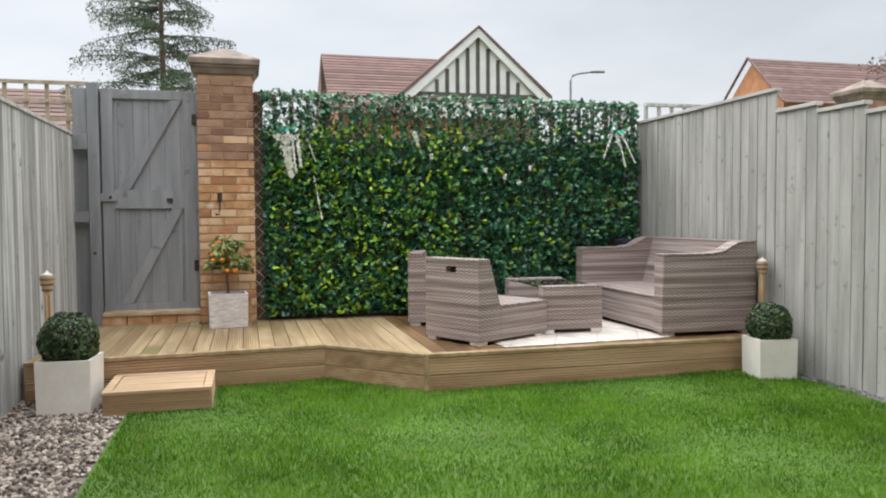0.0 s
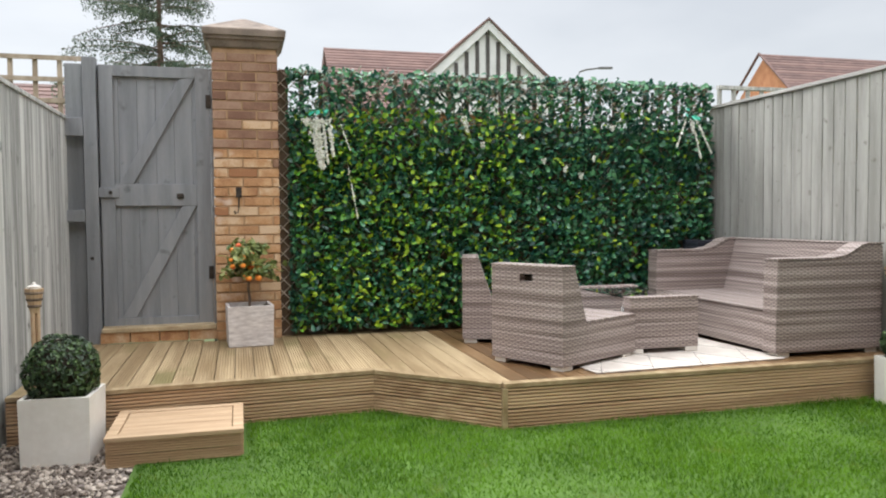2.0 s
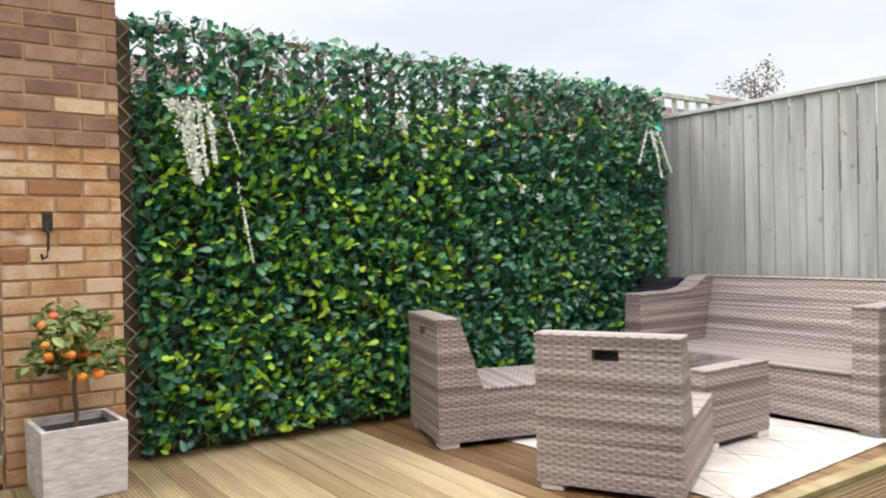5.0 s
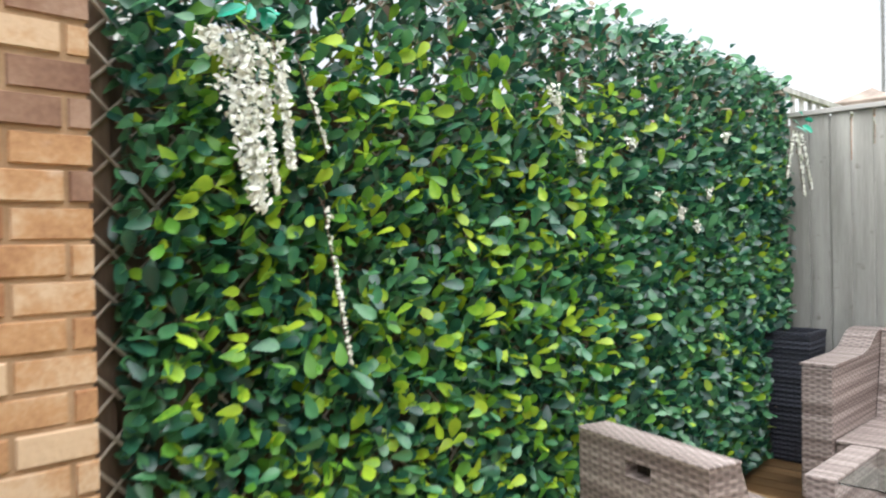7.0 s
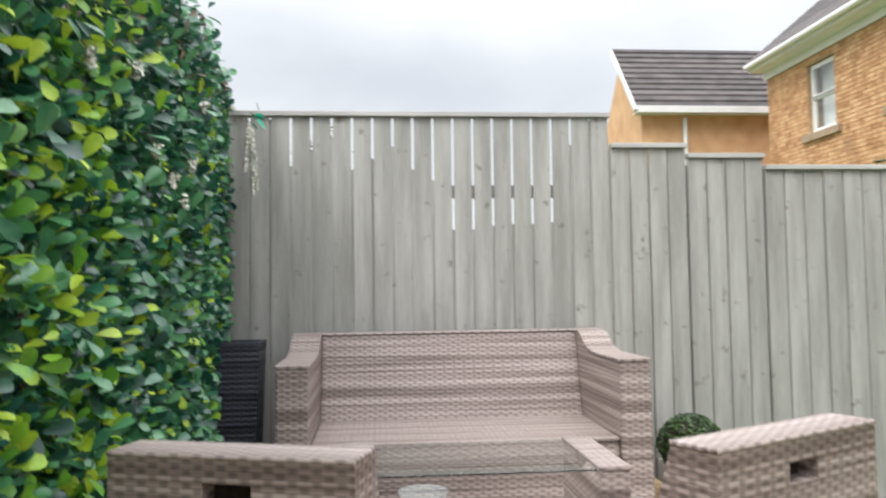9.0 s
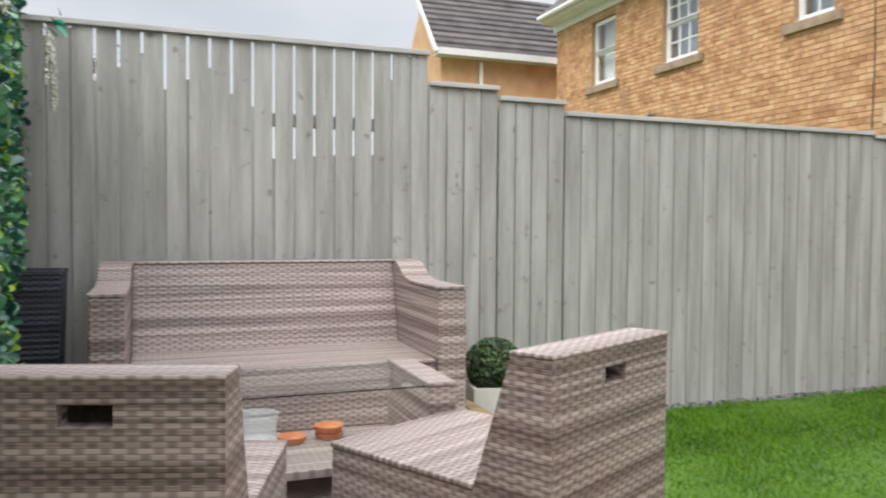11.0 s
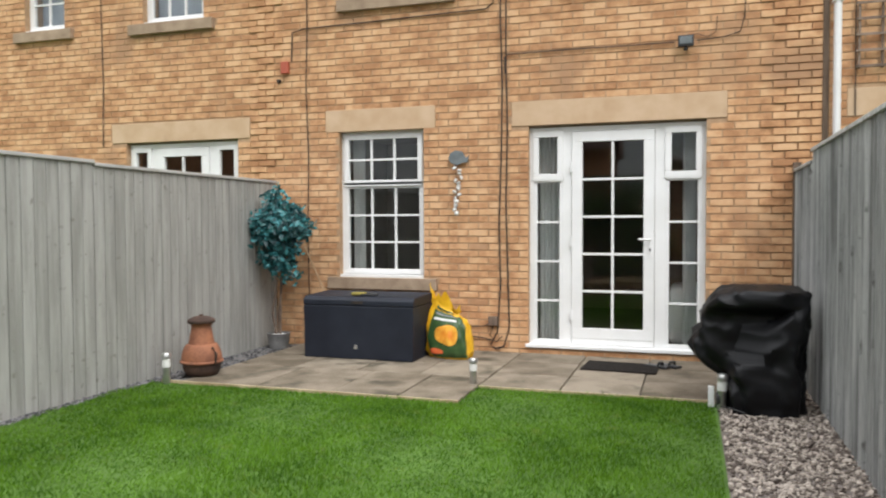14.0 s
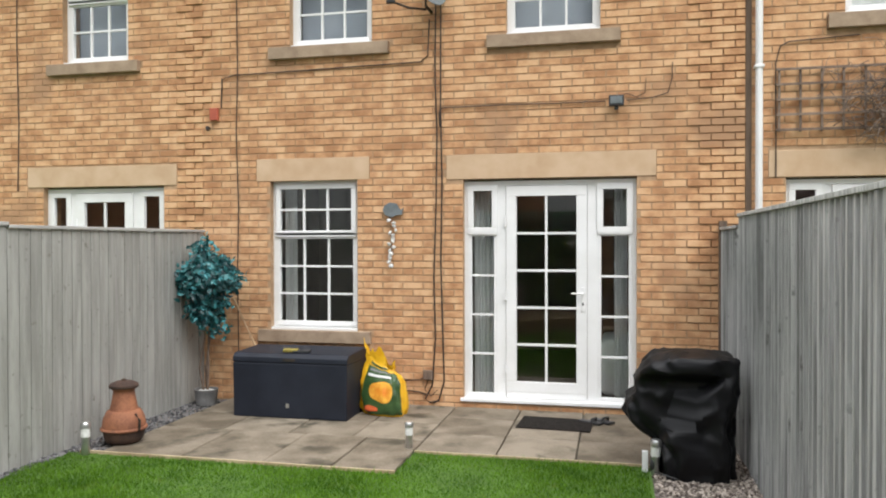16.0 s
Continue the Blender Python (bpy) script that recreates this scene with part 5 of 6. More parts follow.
def torch(x, y, base, top, label):
    t = thing("bamboo_torch", label, "garden torch", x, y, base, group="bamboo torches")
    h = top - base
    for a in (0, 2.1, 4.2):
        part("cane", tube([(0.012 * math.cos(a), 0.012 * math.sin(a), 0.0), (0.016 * math.cos(a), 0.016 * math.sin(a), h - 0.10), (0.03 * math.cos(a), 0.03 * math.sin(a), h - 0.02)], 0.011, 8), M_BAMBOO, t)
    part("basket", turned([(0.022, h - 0.13), (0.04, h - 0.05), (0.048, h), (0.037, h), (0.02, h - 0.06)], 14), M_BAMBOO, t)
    for k in range(3):
        part("binding", turned([(0.031 + 0.006 * k, h - 0.10 + 0.035 * k), (0.036 + 0.006 * k, h - 0.094 + 0.035 * k), (0.034 + 0.006 * k, h - 0.086 + 0.035 * k)], 14), M_TWIG, t)
    part("oil_cup", turned([(0.026, h - 0.05), (0.034, h - 0.01), (0.034, h + 0.012), (0.014, h + 0.02), (0.006, h + 0.035)], 14), M_FOOT, t, "pale cup with a wick")


torch(-1.06, 5.53, 0.0, 0.86, "bamboo garden torch behind the white planter")
torch(4.235, 5.215, DECK + 0.004, 0.86, "bamboo garden torch beside the fence")

# small orange tree in a whitewashed stone pot
tree = thing("potted_orange_tree", "small orange tree in a whitewashed stone pot", "potted plant", 0.065, 7.045, DECK + 0.002, 4)
open_planter(tree, 0.335, 0.30, 0.96, M_STONEPOT)
part("trunk", tube([(0, 0, 0.25), (0.006, 0.004, 0.34), (-0.004, 0, 0.42), (0.004, 0, 0.56)], 0.010, 8), M_BARK, tree)
r = np.random.default_rng(61)
bm = bmesh.new()
tips = []
for k in range(30):
    a, e = r.uniform(0, 6.28), r.uniform(-0.55, 1.3)
    L = r.uniform(0.12, 0.23)
    p = Vector((math.cos(a) * math.cos(e) * L, math.sin(a) * math.cos(e) * L * 0.85, 0.60 + math.sin(e) * L * 0.85))
    tube([(0, 0, 0.52), tuple(p * 0.5 + Vector((0, 0, 0.29))), tuple(p)], 0.004, 5, bm, 0.4)
    tips.append(p)
tagged(part("branches", bm, M_BARK, tree), kind="stuff")
tp = np.array(tips)
c = tp[r.integers(0, len(tp), 860)] * 1.0
c = c + (np.array((0, 0, 0.58)) - c) * r.uniform(0, 0.55, (860, 1)) + r.normal(0, 0.024, (860, 3))
v, f = leaves(c, rot_frames(860, (0, -0.3, 1), 0.8, r), r.uniform(0.04, 0.078, 860))
stuff("foliage", v, f, M_ORLEAF, tree, "pale olive green leaves")
for k in range(30):
    p = tp[r.integers(0, len(tp))] * r.uniform(0.85, 1.0)
    rr_ = r.uniform(0.014, 0.029)
    bm = bmesh.new()
    bmesh.ops.create_icosphere(bm, subdivisions=2, radius=rr_)
    for q in bm.verts:
        q.co.z *= 0.9
        q.co += Vector((p[0], p[1] - 0.02, 0.60 + (p[2] - 0.60) * 0.9 + 0.01))
    part("fruit", bm, M_ORANGE if r.random() < 0.65 else M_REDFRUIT, tree, smooth=True)

# tall black wicker planter in the corner
tp_ = thing("tall_wicker_planter", "tall tapered black wicker planter in the corner", "planter", 4.13, 7.232, DECK + 0.002)
tp_.scale = (0.86, 0.84, 1.0)
bm = bmesh.new()
n_r = 26
rings = []
for k in range(n_r * 2 + 1):
    z = 0.70 * k / (n_r * 2)
    a = 0.115 + 0.03 * z / 0.70 + (0.004 if k % 2 else 0.0)
    rings.append([bm.verts.new((sx * a, sy * a, z)) for sx, sy in ((-1, -1), (1, -1), (1, 1), (-1, 1))])
a = 0.125
rings.append([bm.verts.new((sx * a, sy * a, 0.70)) for sx, sy in ((-1, -1), (1, -1), (1, 1), (-1, 1))])
rings.append([bm.verts.new((sx * a, sy * a, 0.60)) for sx, sy in ((-1, -1), (1, -1), (1, 1), (-1, 1))])
for p, q in zip(rings, rings[1:]):
    for i in range(4):
        bm.faces.new((p[i], p[(i + 1) % 4], q[(i + 1) % 4], q[i]))
bm.faces.new(rings[-1])
part("woven_body", bm, M_WICKD, tp_)
for x0, x1, y0, y1 in ((-0.152, 0.152, -0.152, -0.124), (-0.152, 0.152, 0.124, 0.152), (-0.152, -0.124, -0.1235, 0.1235), (0.124, 0.152, -0.1235, 0.1235)):
    part("rim", soften(boxm(x0, x1, y0, y1, 0.7005, 0.722), 0.005), M_WICKD, tp_)
part("soil", boxm(-0.122, 0.122, -0.122, 0.122, 0.61, 0.65), M_SOIL, tp_)


# ---- patio things ----
store = thing("storage_box", "dark navy plastic garden storage box, lid closed", "storage box", 2.90, -0.69, 0.032, 0)
part("body", soften(prism([(-0.60, 0.0), (0.60, 0.0), (0.607, 0.545), (-0.607, 0.545)], "y", -0.33, 0.328), 0.012), M_NAVY, store)
part("lid", soften(prism([(-0.333, 0.547), (0.331, 0.547), (0.329, 0.60), (0.285, 0.635), (-0.27, 0.648), (-0.333, 0.60)], "x", -0.61, 0.61), 0.012), M_NAVY, store, "flat navy lid with chamfered front")
part("handle_slot", soften(boxm(-0.065, 0.065, 0.325, 0.336, 0.565, 0.592), 0.003), M_IRON, store)
part("badge", soften(boxm(0.0, 0.034, 0.3265, 0.334, 0.105, 0.148), 0.002), M_STEEL, store, "small pale maker's badge")
glove = thing("garden_gloves", "folded yellow and black gloves on the box lid", "gloves", 2.88, -0.50, 0.672, 8)
part("cuff", soften(boxm(-0.14, 0.03, -0.05, 0.05, 0.0, 0.022), 0.01), M_BLACK, glove)
part("palm", soften(boxm(-0.02, 0.13, -0.045, 0.045, 0.003, 0.035), 0.014, 3), M_OLIVE, glove, "muddy yellow palm")

# compost bag, slumped, with its printed front
bag = thing("compost_bag", "yellow and green plastic compost bag, half full", "compost bag", 2.045, -0.80, 0.032, -16)
prof = [(0.225, 0.135, 0.0), (0.25, 0.165, 0.06), (0.245, 0.16, 0.20), (0.235, 0.13, 0.33), (0.205, 0.085, 0.42), (0.165, 0.05, 0.47), (0.145, 0.032, 0.52), (0.165, 0.03, 0.575)]


def sack_point(t, k, off=0.0):
    """The sack's skin at angle t and height step k, pushed out by off."""
    i = min(int(k), len(prof) - 2)
    f = k - i
    a, b, z = (prof[i][c] * (1 - f) + prof[i + 1][c] * f for c in range(3))
    s = 1 + 0.035 * math.sin(5 * t + k) + 0.03 * math.sin(9 * t + 2.0 * k) + (0.04 + 0.035 * max(0.0, k - 4)) * math.sin(13 * t - 3.1 * k) * math.sin(4 * t + 1.7 * k)
    px = abs(math.cos(t)) ** 0.7 * math.copysign(1, math.cos(t))
    py = abs(math.sin(t)) ** 0.7 * math.copysign(1, math.sin(t))
    top = max(0.0, k - 3) / 4
    z += 0.10 * px * top + 0.05 * max(0.0, k - 6) * math.sin(1.3 + t * 4) + 0.03 * max(0.0, k - 6) * math.sin(11 * t) + 0.012 * top * math.sin(7 * t)
    return (a * px * s + 0.10 * z + off * px * 0.5, b * py * s + off * py, z)


bm = bmesh.new()
rings = [[bm.verts.new(sack_point(2 * math.pi * i / 72, k / 3)) for i in range(72)] for k in range(22)]
for p, q in zip(rings, rings[1:]):
    for i in range(72):
        bm.faces.new((p[i], p[(i + 1) % 72], q[(i + 1) % 72], q[i]))
bm.faces.new(list(reversed(rings[0])))
part("sack", bm, M_YELLOW, bag, smooth=True)


def bag_patch(t0, t1, k0, k1, off, mat, name, label, oval=False):
    """A printed patch that follows the bulge of the sack's front."""
    bm = bmesh.new()
    n = 16
    cells = {}
    for i in range(n + 1):
        for j in range(n + 1):
            u, w = 2 * i / n - 1, 2 * j / n - 1
            if oval:
                u, w = u * math.sqrt(1 - w * w / 2), w * math.sqrt(1 - u * u / 2)
            cells[i, j] = bm.verts.new(sack_point((t0 + t1) / 2 + (t1 - t0) / 2 * u, (k0 + k1) / 2 + (k1 - k0) / 2 * w, off))
    for i in range(n):
        for j in range(n):
            bm.faces.new((cells[i, j], cells[i + 1, j], cells[i + 1, j + 1], cells[i, j + 1]))
    bmesh.ops.recalc_face_normals(bm, faces=bm.faces)
    part(name, bm, mat, bag, label, smooth=True)


bag_patch(1.12, 2.98, 0.3, 4.9, 0.008, M_BAGGREEN, "printed_panel", "dark green printed panel")
bag_patch(1.42, 2.35, 1.55, 3.2, 0.012, M_BAGOR, "printed_flower", "round orange flower picture", True)
bag_patch(1.25, 1.62, 0.75, 1.35, 0.014, M_REDFRUIT, "printed_badge", "small red round badge", True)
bag_patch(1.30, 2.35, 3.62, 3.88, 0.012, M_SHELL, "printed_bar", "pale bar of unreadable lettering")
bag_patch(1.30, 2.40, 4.3, 4.6, 0.012, M_GREYPOT, "printed_bar", "grey bar of unreadable lettering")
bag_patch(1.20, 2.20, 5.2, 5.6, 0.010, M_BAGGREEN, "printed_bar", "dark bar of unreadable lettering")

# chiminea
chim = thing("chiminea", "rusty terracotta chiminea with a dark lid", "chiminea", 3.95, 0.76, 0.033, 0)
part("belly", turned([(0.12, 0.0), (0.15, 0.015), (0.168, 0.06), (0.174, 0.112)], 32), M_DARKCLAY, chim, "dark lower bowl", smooth=True)
part("rim", turned([(0.174, 0.113), (0.192, 0.116), (0.196, 0.127), (0.190, 0.138), (0.180, 0.140)], 32), M_TERRA, chim, "raised terracotta rim", smooth=True)
part("body", turned([(0.180, 0.141), (0.180, 0.17), (0.170, 0.22), (0.150, 0.262), (0.138, 0.280), (0.118, 0.286), (0.110, 0.32), (0.100, 0.37), (0.092, 0.42), (0.089, 0.45), (0.100, 0.466), (0.108, 0.475)], 32), M_TERRA, chim, smooth=True)
part("lid", turned([(0.116, 0.476), (0.124, 0.484), (0.124, 0.502), (0.108, 0.516), (0.07, 0.533), (0.02, 0.538), (0.018, 0.552), (0.0, 0.554)], 28), M_DARKCLAY, chim, "dark domed lid", smooth=True)
part("handle", tube([(-0.15, 0.05, 0.10), (-0.19, 0.06, 0.13), (-0.195, 0.06, 0.21), (-0.15, 0.05, 0.26)], 0.011, 8), M_IRON, chim)


def lawn_light(x, y, lean, k=1.4):
    t = thing("solar_stake_light", "small steel solar stake light at the lawn edge", "garden light", x, y, 0.0, 0, "solar lights")
    part("post", turned([(0.022 * k, 0.0), (0.024 * k, 0.005), (0.024 * k, 0.11 * k)], 16), M_STEEL, t, smooth=True)
    part("lens", turned([(0.027 * k, 0.111 * k), (0.027 * k, 0.165 * k)], 16), M_CLEAR, t, "frosted lens", smooth=True)
    part("cap", turned([(0.030 * k, 0.166 * k), (0.031 * k, 0.19 * k), (0.024 * k, 0.20 * k), (0.0, 0.202 * k)], 16), M_STEEL, t, smooth=True)
    t.matrix_world = pose(x, y, 0.0, lean, lean * 0.7, 0)


lawn_light(4.06, 1.12, 3)
lawn_light(1.46, 0.40, 0, 1.25)
lawn_light(-0.545, 0.66, -3)
# Plain block stands for the second, short white solar light.
single("white_light_block", soften(boxm(-0.022, 0.022, -0.022, 0.022, 0.0, 0.17), 0.006), M_UPVC, "plain white block for a second, short solar light", "peg", -0.475, 0.60, 0.0)

# teal artificial tree in a grey pot with a leaning cane
ty = thing("teal_artificial_tree", "artificial tree with blue-green leaves in a grey pot", "artificial tree", 4.09, -0.86, 0.02)
part("pot", turned([(0.105, 0.0), (0.125, 0.15), (0.132, 0.165), (0.117, 0.165), (0.110, 0.13), (0.0, 0.13)], 24), M_GREYPOT, ty, smooth=True)
part("gravel_fill", turned([(0.111, 0.135), (0.07, 0.155), (0.0, 0.16)], 18), M_SHELL, ty)
for k, (dx, dy) in enumerate(((0.03, 0.02), (-0.03, 0.0), (0.0, -0.03))):
    part("stem", tube([(dx * 0.6, dy * 0.6, 0.11), (dx * 1.5 + 0.02, dy, 0.4), (dx * 0.3 - 0.02, dy * 2, 0.75), (dx * 3, dy * 3, 1.2)], 0.013, 8, None, 0.6), M_BARK, ty)
r = np.random.default_rng(71)
n = 3300
clumps = r.normal(0, 1, (46, 3))
clumps /= np.linalg.norm(clumps, axis=1, keepdims=True)
clumps = clumps * r.uniform(0.45, 1.0, (46, 1)) * (0.25, 0.22, 0.60) * (0.8 + 0.35 * np.sin(clumps[:, 2:] * 7 + 1)) + (-0.05, 0.05, 1.33)
clumps[:, 0] *= np.where(clumps[:, 2] > 1.55, 0.7, 1.0)
c = clumps[r.integers(0, 46, n)] + r.normal(0, 0.068, (n, 3))
c[:, 0] = c[:, 0].clip(-0.5, 0.22)
v, f = leaves(c, rot_frames(n, (-0.3, 0.8, 0.4), 0.7, r), r.uniform(0.045, 0.088, n))
stuff("foliage", v, f, M_TEAL, ty, "glossy blue-green leaves")
single("leaning_cane", tube([(3.645, -1.20, 0.03), (3.66, -1.17, 0.62), (3.86, -1.05, 1.16)], 0.013, 8), M_BAMBOO, "thin bamboo cane leaning beside the box", "cane")
for p in (((3.70, -1.24, 0.1), (3.705, -1.235, 0.55)), ((3.76, -1.24, 0.08), (3.765, -1.235, 0.42))):
    single("wall_rod", tube(p, 0.006, 6), M_CABLE, "thin dark rod against the brick wall", "rod", group="wall rods")

# covered barbecue
bbq = thing("covered_barbecue", "barbecue under a black fabric cover, loosely draped", "barbecue", -0.80, 0.47, 0.012, 0)
bm = bmesh.new()
COVER = [(0.0, -0.30, 0.20), (0.10, -0.31, 0.205), (0.22, -0.32, 0.23), (0.28, -0.325, 0.33), (0.37, -0.33, 0.43), (0.46, -0.335, 0.49), (0.54, -0.34, 0.45), (0.62, -0.345, 0.40), (0.70, -0.35, 0.405), (0.79, -0.35, 0.35), (0.87, -0.345, 0.28), (0.905, -0.33, 0.22), (0.925, -0.15, 0.08)]


def smooth_step(a, b, u):
    u = min(1.0, max(0.0, (u - a) / (b - a)))
    return u * u * (3 - 2 * u)


def cover_point(t, z):
    """The draped cloth at angle t and height z: a side shelf stands out, the front falls in a slanting pleat."""
    zs = [p[0] for p in COVER]
    xl, xr = float(np.interp(z, zs, [p[1] for p in COVER])), float(np.interp(z, zs, [p[2] for p in COVER]))
    px = abs(math.cos(t)) ** 0.42 * math.copysign(1, math.cos(t))
    py = abs(math.sin(t)) ** 0.42 * math.copysign(1, math.sin(t))
    x = (xl + xr) / 2 + (xr - xl) / 2 * px
    deep = 0.30 - 0.24 * smooth_step(0.885, 0.93, z)
    y = py * deep
    crease = float(np.interp(z, (0.0, 0.30, 0.55, 0.83), (0.2, 0.195, 0.04, -0.36)))
    if y > 0 and z < 0.86:
        inside = smooth_step(-0.03, 0.05, x - crease) * smooth_step(0.80, 0.70, z)
        y -= 0.13 * inside * py
        y += 0.05 * py * smooth_step(0.75, 0.1, z) * (1 - inside)
    fold = 0.025 - 0.085 * abs(noise.noise(Vector((x * 4.0 + z * 2.5, y * 4.0 + 3.0, z * 2.2 - x * 2.0)))) - 0.035 * abs(noise.noise(Vector((x * 9 - z * 6, y * 9, z * 5 + x * 4))))
    pleat = 0.014 * math.sin(9 * t + 5 * z) * smooth_step(0.75, 0.15, z)
    keep = smooth_step(0.93, 0.86, z)
    return (x + px * (fold + pleat) * keep, y + py * (fold + pleat) * keep, max(0.0, z + 0.6 * fold * (z > 0.05)))


NS, NZ = 110, 52
rings = [[bm.verts.new(cover_point(2 * math.pi * i / NS, 0.925 * (k / NZ) ** 0.9)) for i in range(NS)] for k in range(NZ + 1)]
for p, q in zip(rings, rings[1:]):
    for i in range(NS):
        bm.faces.new((p[i], p[(i + 1) % NS], q[(i + 1) % NS], q[i]))
bm.faces.new(list(reversed(rings[0])))
bm.faces.new(rings[-1])
part("cover", bm, M_COVER, bbq, smooth=True)
part("hem_cord", tube([(0.10, 0.36, 0.02), (0.22, 0.34, 0.05), (0.26, 0.24, 0.03)], 0.006, 6), M_BLACK, bbq)
part("wheel", turned([(0.06, 0.0), (0.075, 0.01), (0.075, 0.035), (0.06, 0.045)], 18), M_BLACK, bbq).matrix_basis = pose(0.24, 0.16, 0.078, 90, 0, 80)

single("doormat", soften(boxm(-0.345, 0.345, -0.235, 0.235, 0.0, 0.012), 0.004), M_MAT, "dark bristle doormat on the paving", "doormat", 0.305, -0.675, 0.034, -3)
for k, (x, y, rz) in enumerate(((-0.02, -0.80, 62), (-0.13, -0.86, 48))):
    sh = thing("sandal", "dark garden sandal beside the doormat", "sandal", x, y, 0.034, rz, "pair of sandals")
    part("sole", soften(boxm(-0.045, 0.045, -0.12, 0.12, 0.0, 0.022), 0.009), M_BLACK, sh)
    part("strap", tube([(-0.045, 0.03, 0.015), (-0.03, 0.04, 0.05), (0.03, 0.04, 0.05), (0.045, 0.03, 0.015)], 0.012, 8), M_BLACK, sh)


# ---- fixtures on the house wall ----
YW = Y_H + 0.012


def cable(points, r=0.008, label="brown cable clipped to the brick wall"):
    single("wall_cable", tube([(x, YW + 0.004, z) for x, z in points], r, 6), M_CABLE, label, "cable", group="wall cables")


cable([(1.63, 5.4), (1.61, 4.4), (1.62, 3.6), (1.60, 2.9), (1.61, 2.2), (1.635, 1.4), (1.62, 0.75), (1.655, 0.25), (1.73, 0.10), (1.68, 0.06), (1.58, 0.09)])
cable([(1.56, 5.4), (1.555, 4.4), (1.56, 3.2), (1.545, 2.4), (1.56, 1.6), (1.54, 0.8), (1.525, 0.30), (1.58, 0.10), (1.64, 0.06)])
cable([(1.72, 0.34), (1.80, 0.30), (1.95, 0.29), (2.10, 0.30)], 0.006)
cable([(1.70, 0.31), (1.74, 0.20), (1.67, 0.13), (1.60, 0.20)], 0.005)
cable([(1.57, 3.0), (1.575, 3.17), (1.54, 3.20), (0.9, 3.205), (0.3, 3.20), (-0.15, 3.20)], 0.006)
cable([(-0.36, 3.20), (-0.62, 3.22), (-0.76, 3.26), (-0.80, 3.40), (-0.805, 3.56)], 0.005)
cable([(-0.30, 3.24), (-0.36, 3.27), (-0.46, 3.23), (-0.54, 3.27), (-0.55, 3.42)], 0.004)
cable([(1.68, 4.15), (1.70, 3.76), (1.78, 3.70), (2.4, 3.69), (3.2, 3.675), (3.95, 3.665), (4.10, 3.63), (4.115, 3.3)], 0.007)
cable([(3.90, 5.4), (3.92, 4.6), (3.91, 3.7), (3.93, 3.0), (3.905, 2.2), (3.92, 1.4), (3.91, 0.5), (3.93, 0.2)], 0.006)
cable([(6.82, 5.3), (6.83, 4.2), (6.81, 3.2), (6.83, 2.4)], 0.006)
cable([(2.0, 0.17), (1.9, 0.18), (1.8, 0.17), (1.72, 0.15)], 0.006)
cable([(-1.88, 3.7), (-1.80, 3.66), (-1.76, 3.5), (-1.765, 2.4)], 0.006)
cable([(-2.5, 3.73), (-1.88, 3.70)], 0.006)

flood = thing("floodlight", "small black floodlight on the brick wall", "floodlight", -0.26, YW + 0.003, 3.19)
part("bracket", soften(boxm(-0.03, 0.03, 0.0, 0.05, -0.02, 0.02), 0.004), M_BLACK, flood)
part("housing", soften(boxm(-0.075, 0.075, 0.05, 0.09, -0.055, 0.055), 0.008), M_BLACK, flood)
part("glass", soften(boxm(-0.058, 0.058, 0.091, 0.094, -0.03, 0.04), 0.002), M_SLATEFISH, flood, "pale reflector glass")
part("sensor", turned([(0.018, 0.0), (0.022, 0.02), (0.012, 0.036)], 12), M_BLACK, flood).matrix_basis = pose(0, 0.06, -0.09)
alarm = thing("alarm_box", "small red-brown alarm box on the brick wall", "alarm box", 4.19, YW, 3.23)
part("box", soften(boxm(-0.05, 0.05, 0.0, 0.045, -0.07, 0.07), 0.01), M_RED, alarm)
single("outdoor_tap", tube([(4.27, YW, 3.08), (4.27, YW + 0.05, 3.08), (4.25, YW + 0.06, 3.05)], 0.018, 8), M_IRON, "small dark wall fitting below the alarm", "wall fitting")
sock = thing("outdoor_socket", "small brown outdoor socket low on the wall", "socket", 1.70, YW + 0.004, 0.36)
part("box", soften(boxm(-0.05, 0.05, 0.0, 0.04, -0.05, 0.05), 0.008), M_BARK, sock)
vent = thing("air_brick", "small square terracotta air vent", "air vent", 3.86, YW - 0.004, 0.40)
part("frame", soften(boxm(-0.06, 0.06, 0.0, 0.012, -0.07, 0.07), 0.004), M_SILL, vent)

fish = thing("fish_wind_chime", "blue-grey metal fish with hanging shell chime", "wind chime", 2.10, YW + 0.01, 2.12)
part("fish", soften(prism([(-0.10, 0.0), (-0.06, 0.07), (0.02, 0.085), (0.08, 0.05), (0.10, 0.0), (0.07, -0.055), (0.0, -0.08), (-0.06, -0.055), (-0.12, -0.05), (-0.135, 0.03)], "y", 0.0, 0.018), 0.006), M_SLATEFISH, fish)
part("cord", tube([(0.02, 0.012, -0.07), (0.0, 0.014, -0.35), (0.01, 0.012, -0.60)], 0.003, 5), M_CABLE, fish)
r = random.Random(77)
for k in range(16):
    bm = turned([(0.0, 0.0), (0.022, 0.006), (0.026, 0.016), (0.012, 0.03), (0.0, 0.032)], 9)
    part("shell", bm, M_SHELL, fish).matrix_basis = pose(r.uniform(-0.035, 0.035), 0.02, -0.12 - k * 0.032, r.uniform(-90, 90), r.uniform(-40, 40), r.uniform(0, 360))

dish = thing("satellite_dish", "dark satellite dish on a wall bracket", "satellite dish", 1.66, YW, 4.22)
part("bracket", tube([(0.0, 0.0, 0.0), (0.02, 0.16, 0.02), (0.02, 0.17, 0.10)], 0.016, 8), M_IRON, dish)
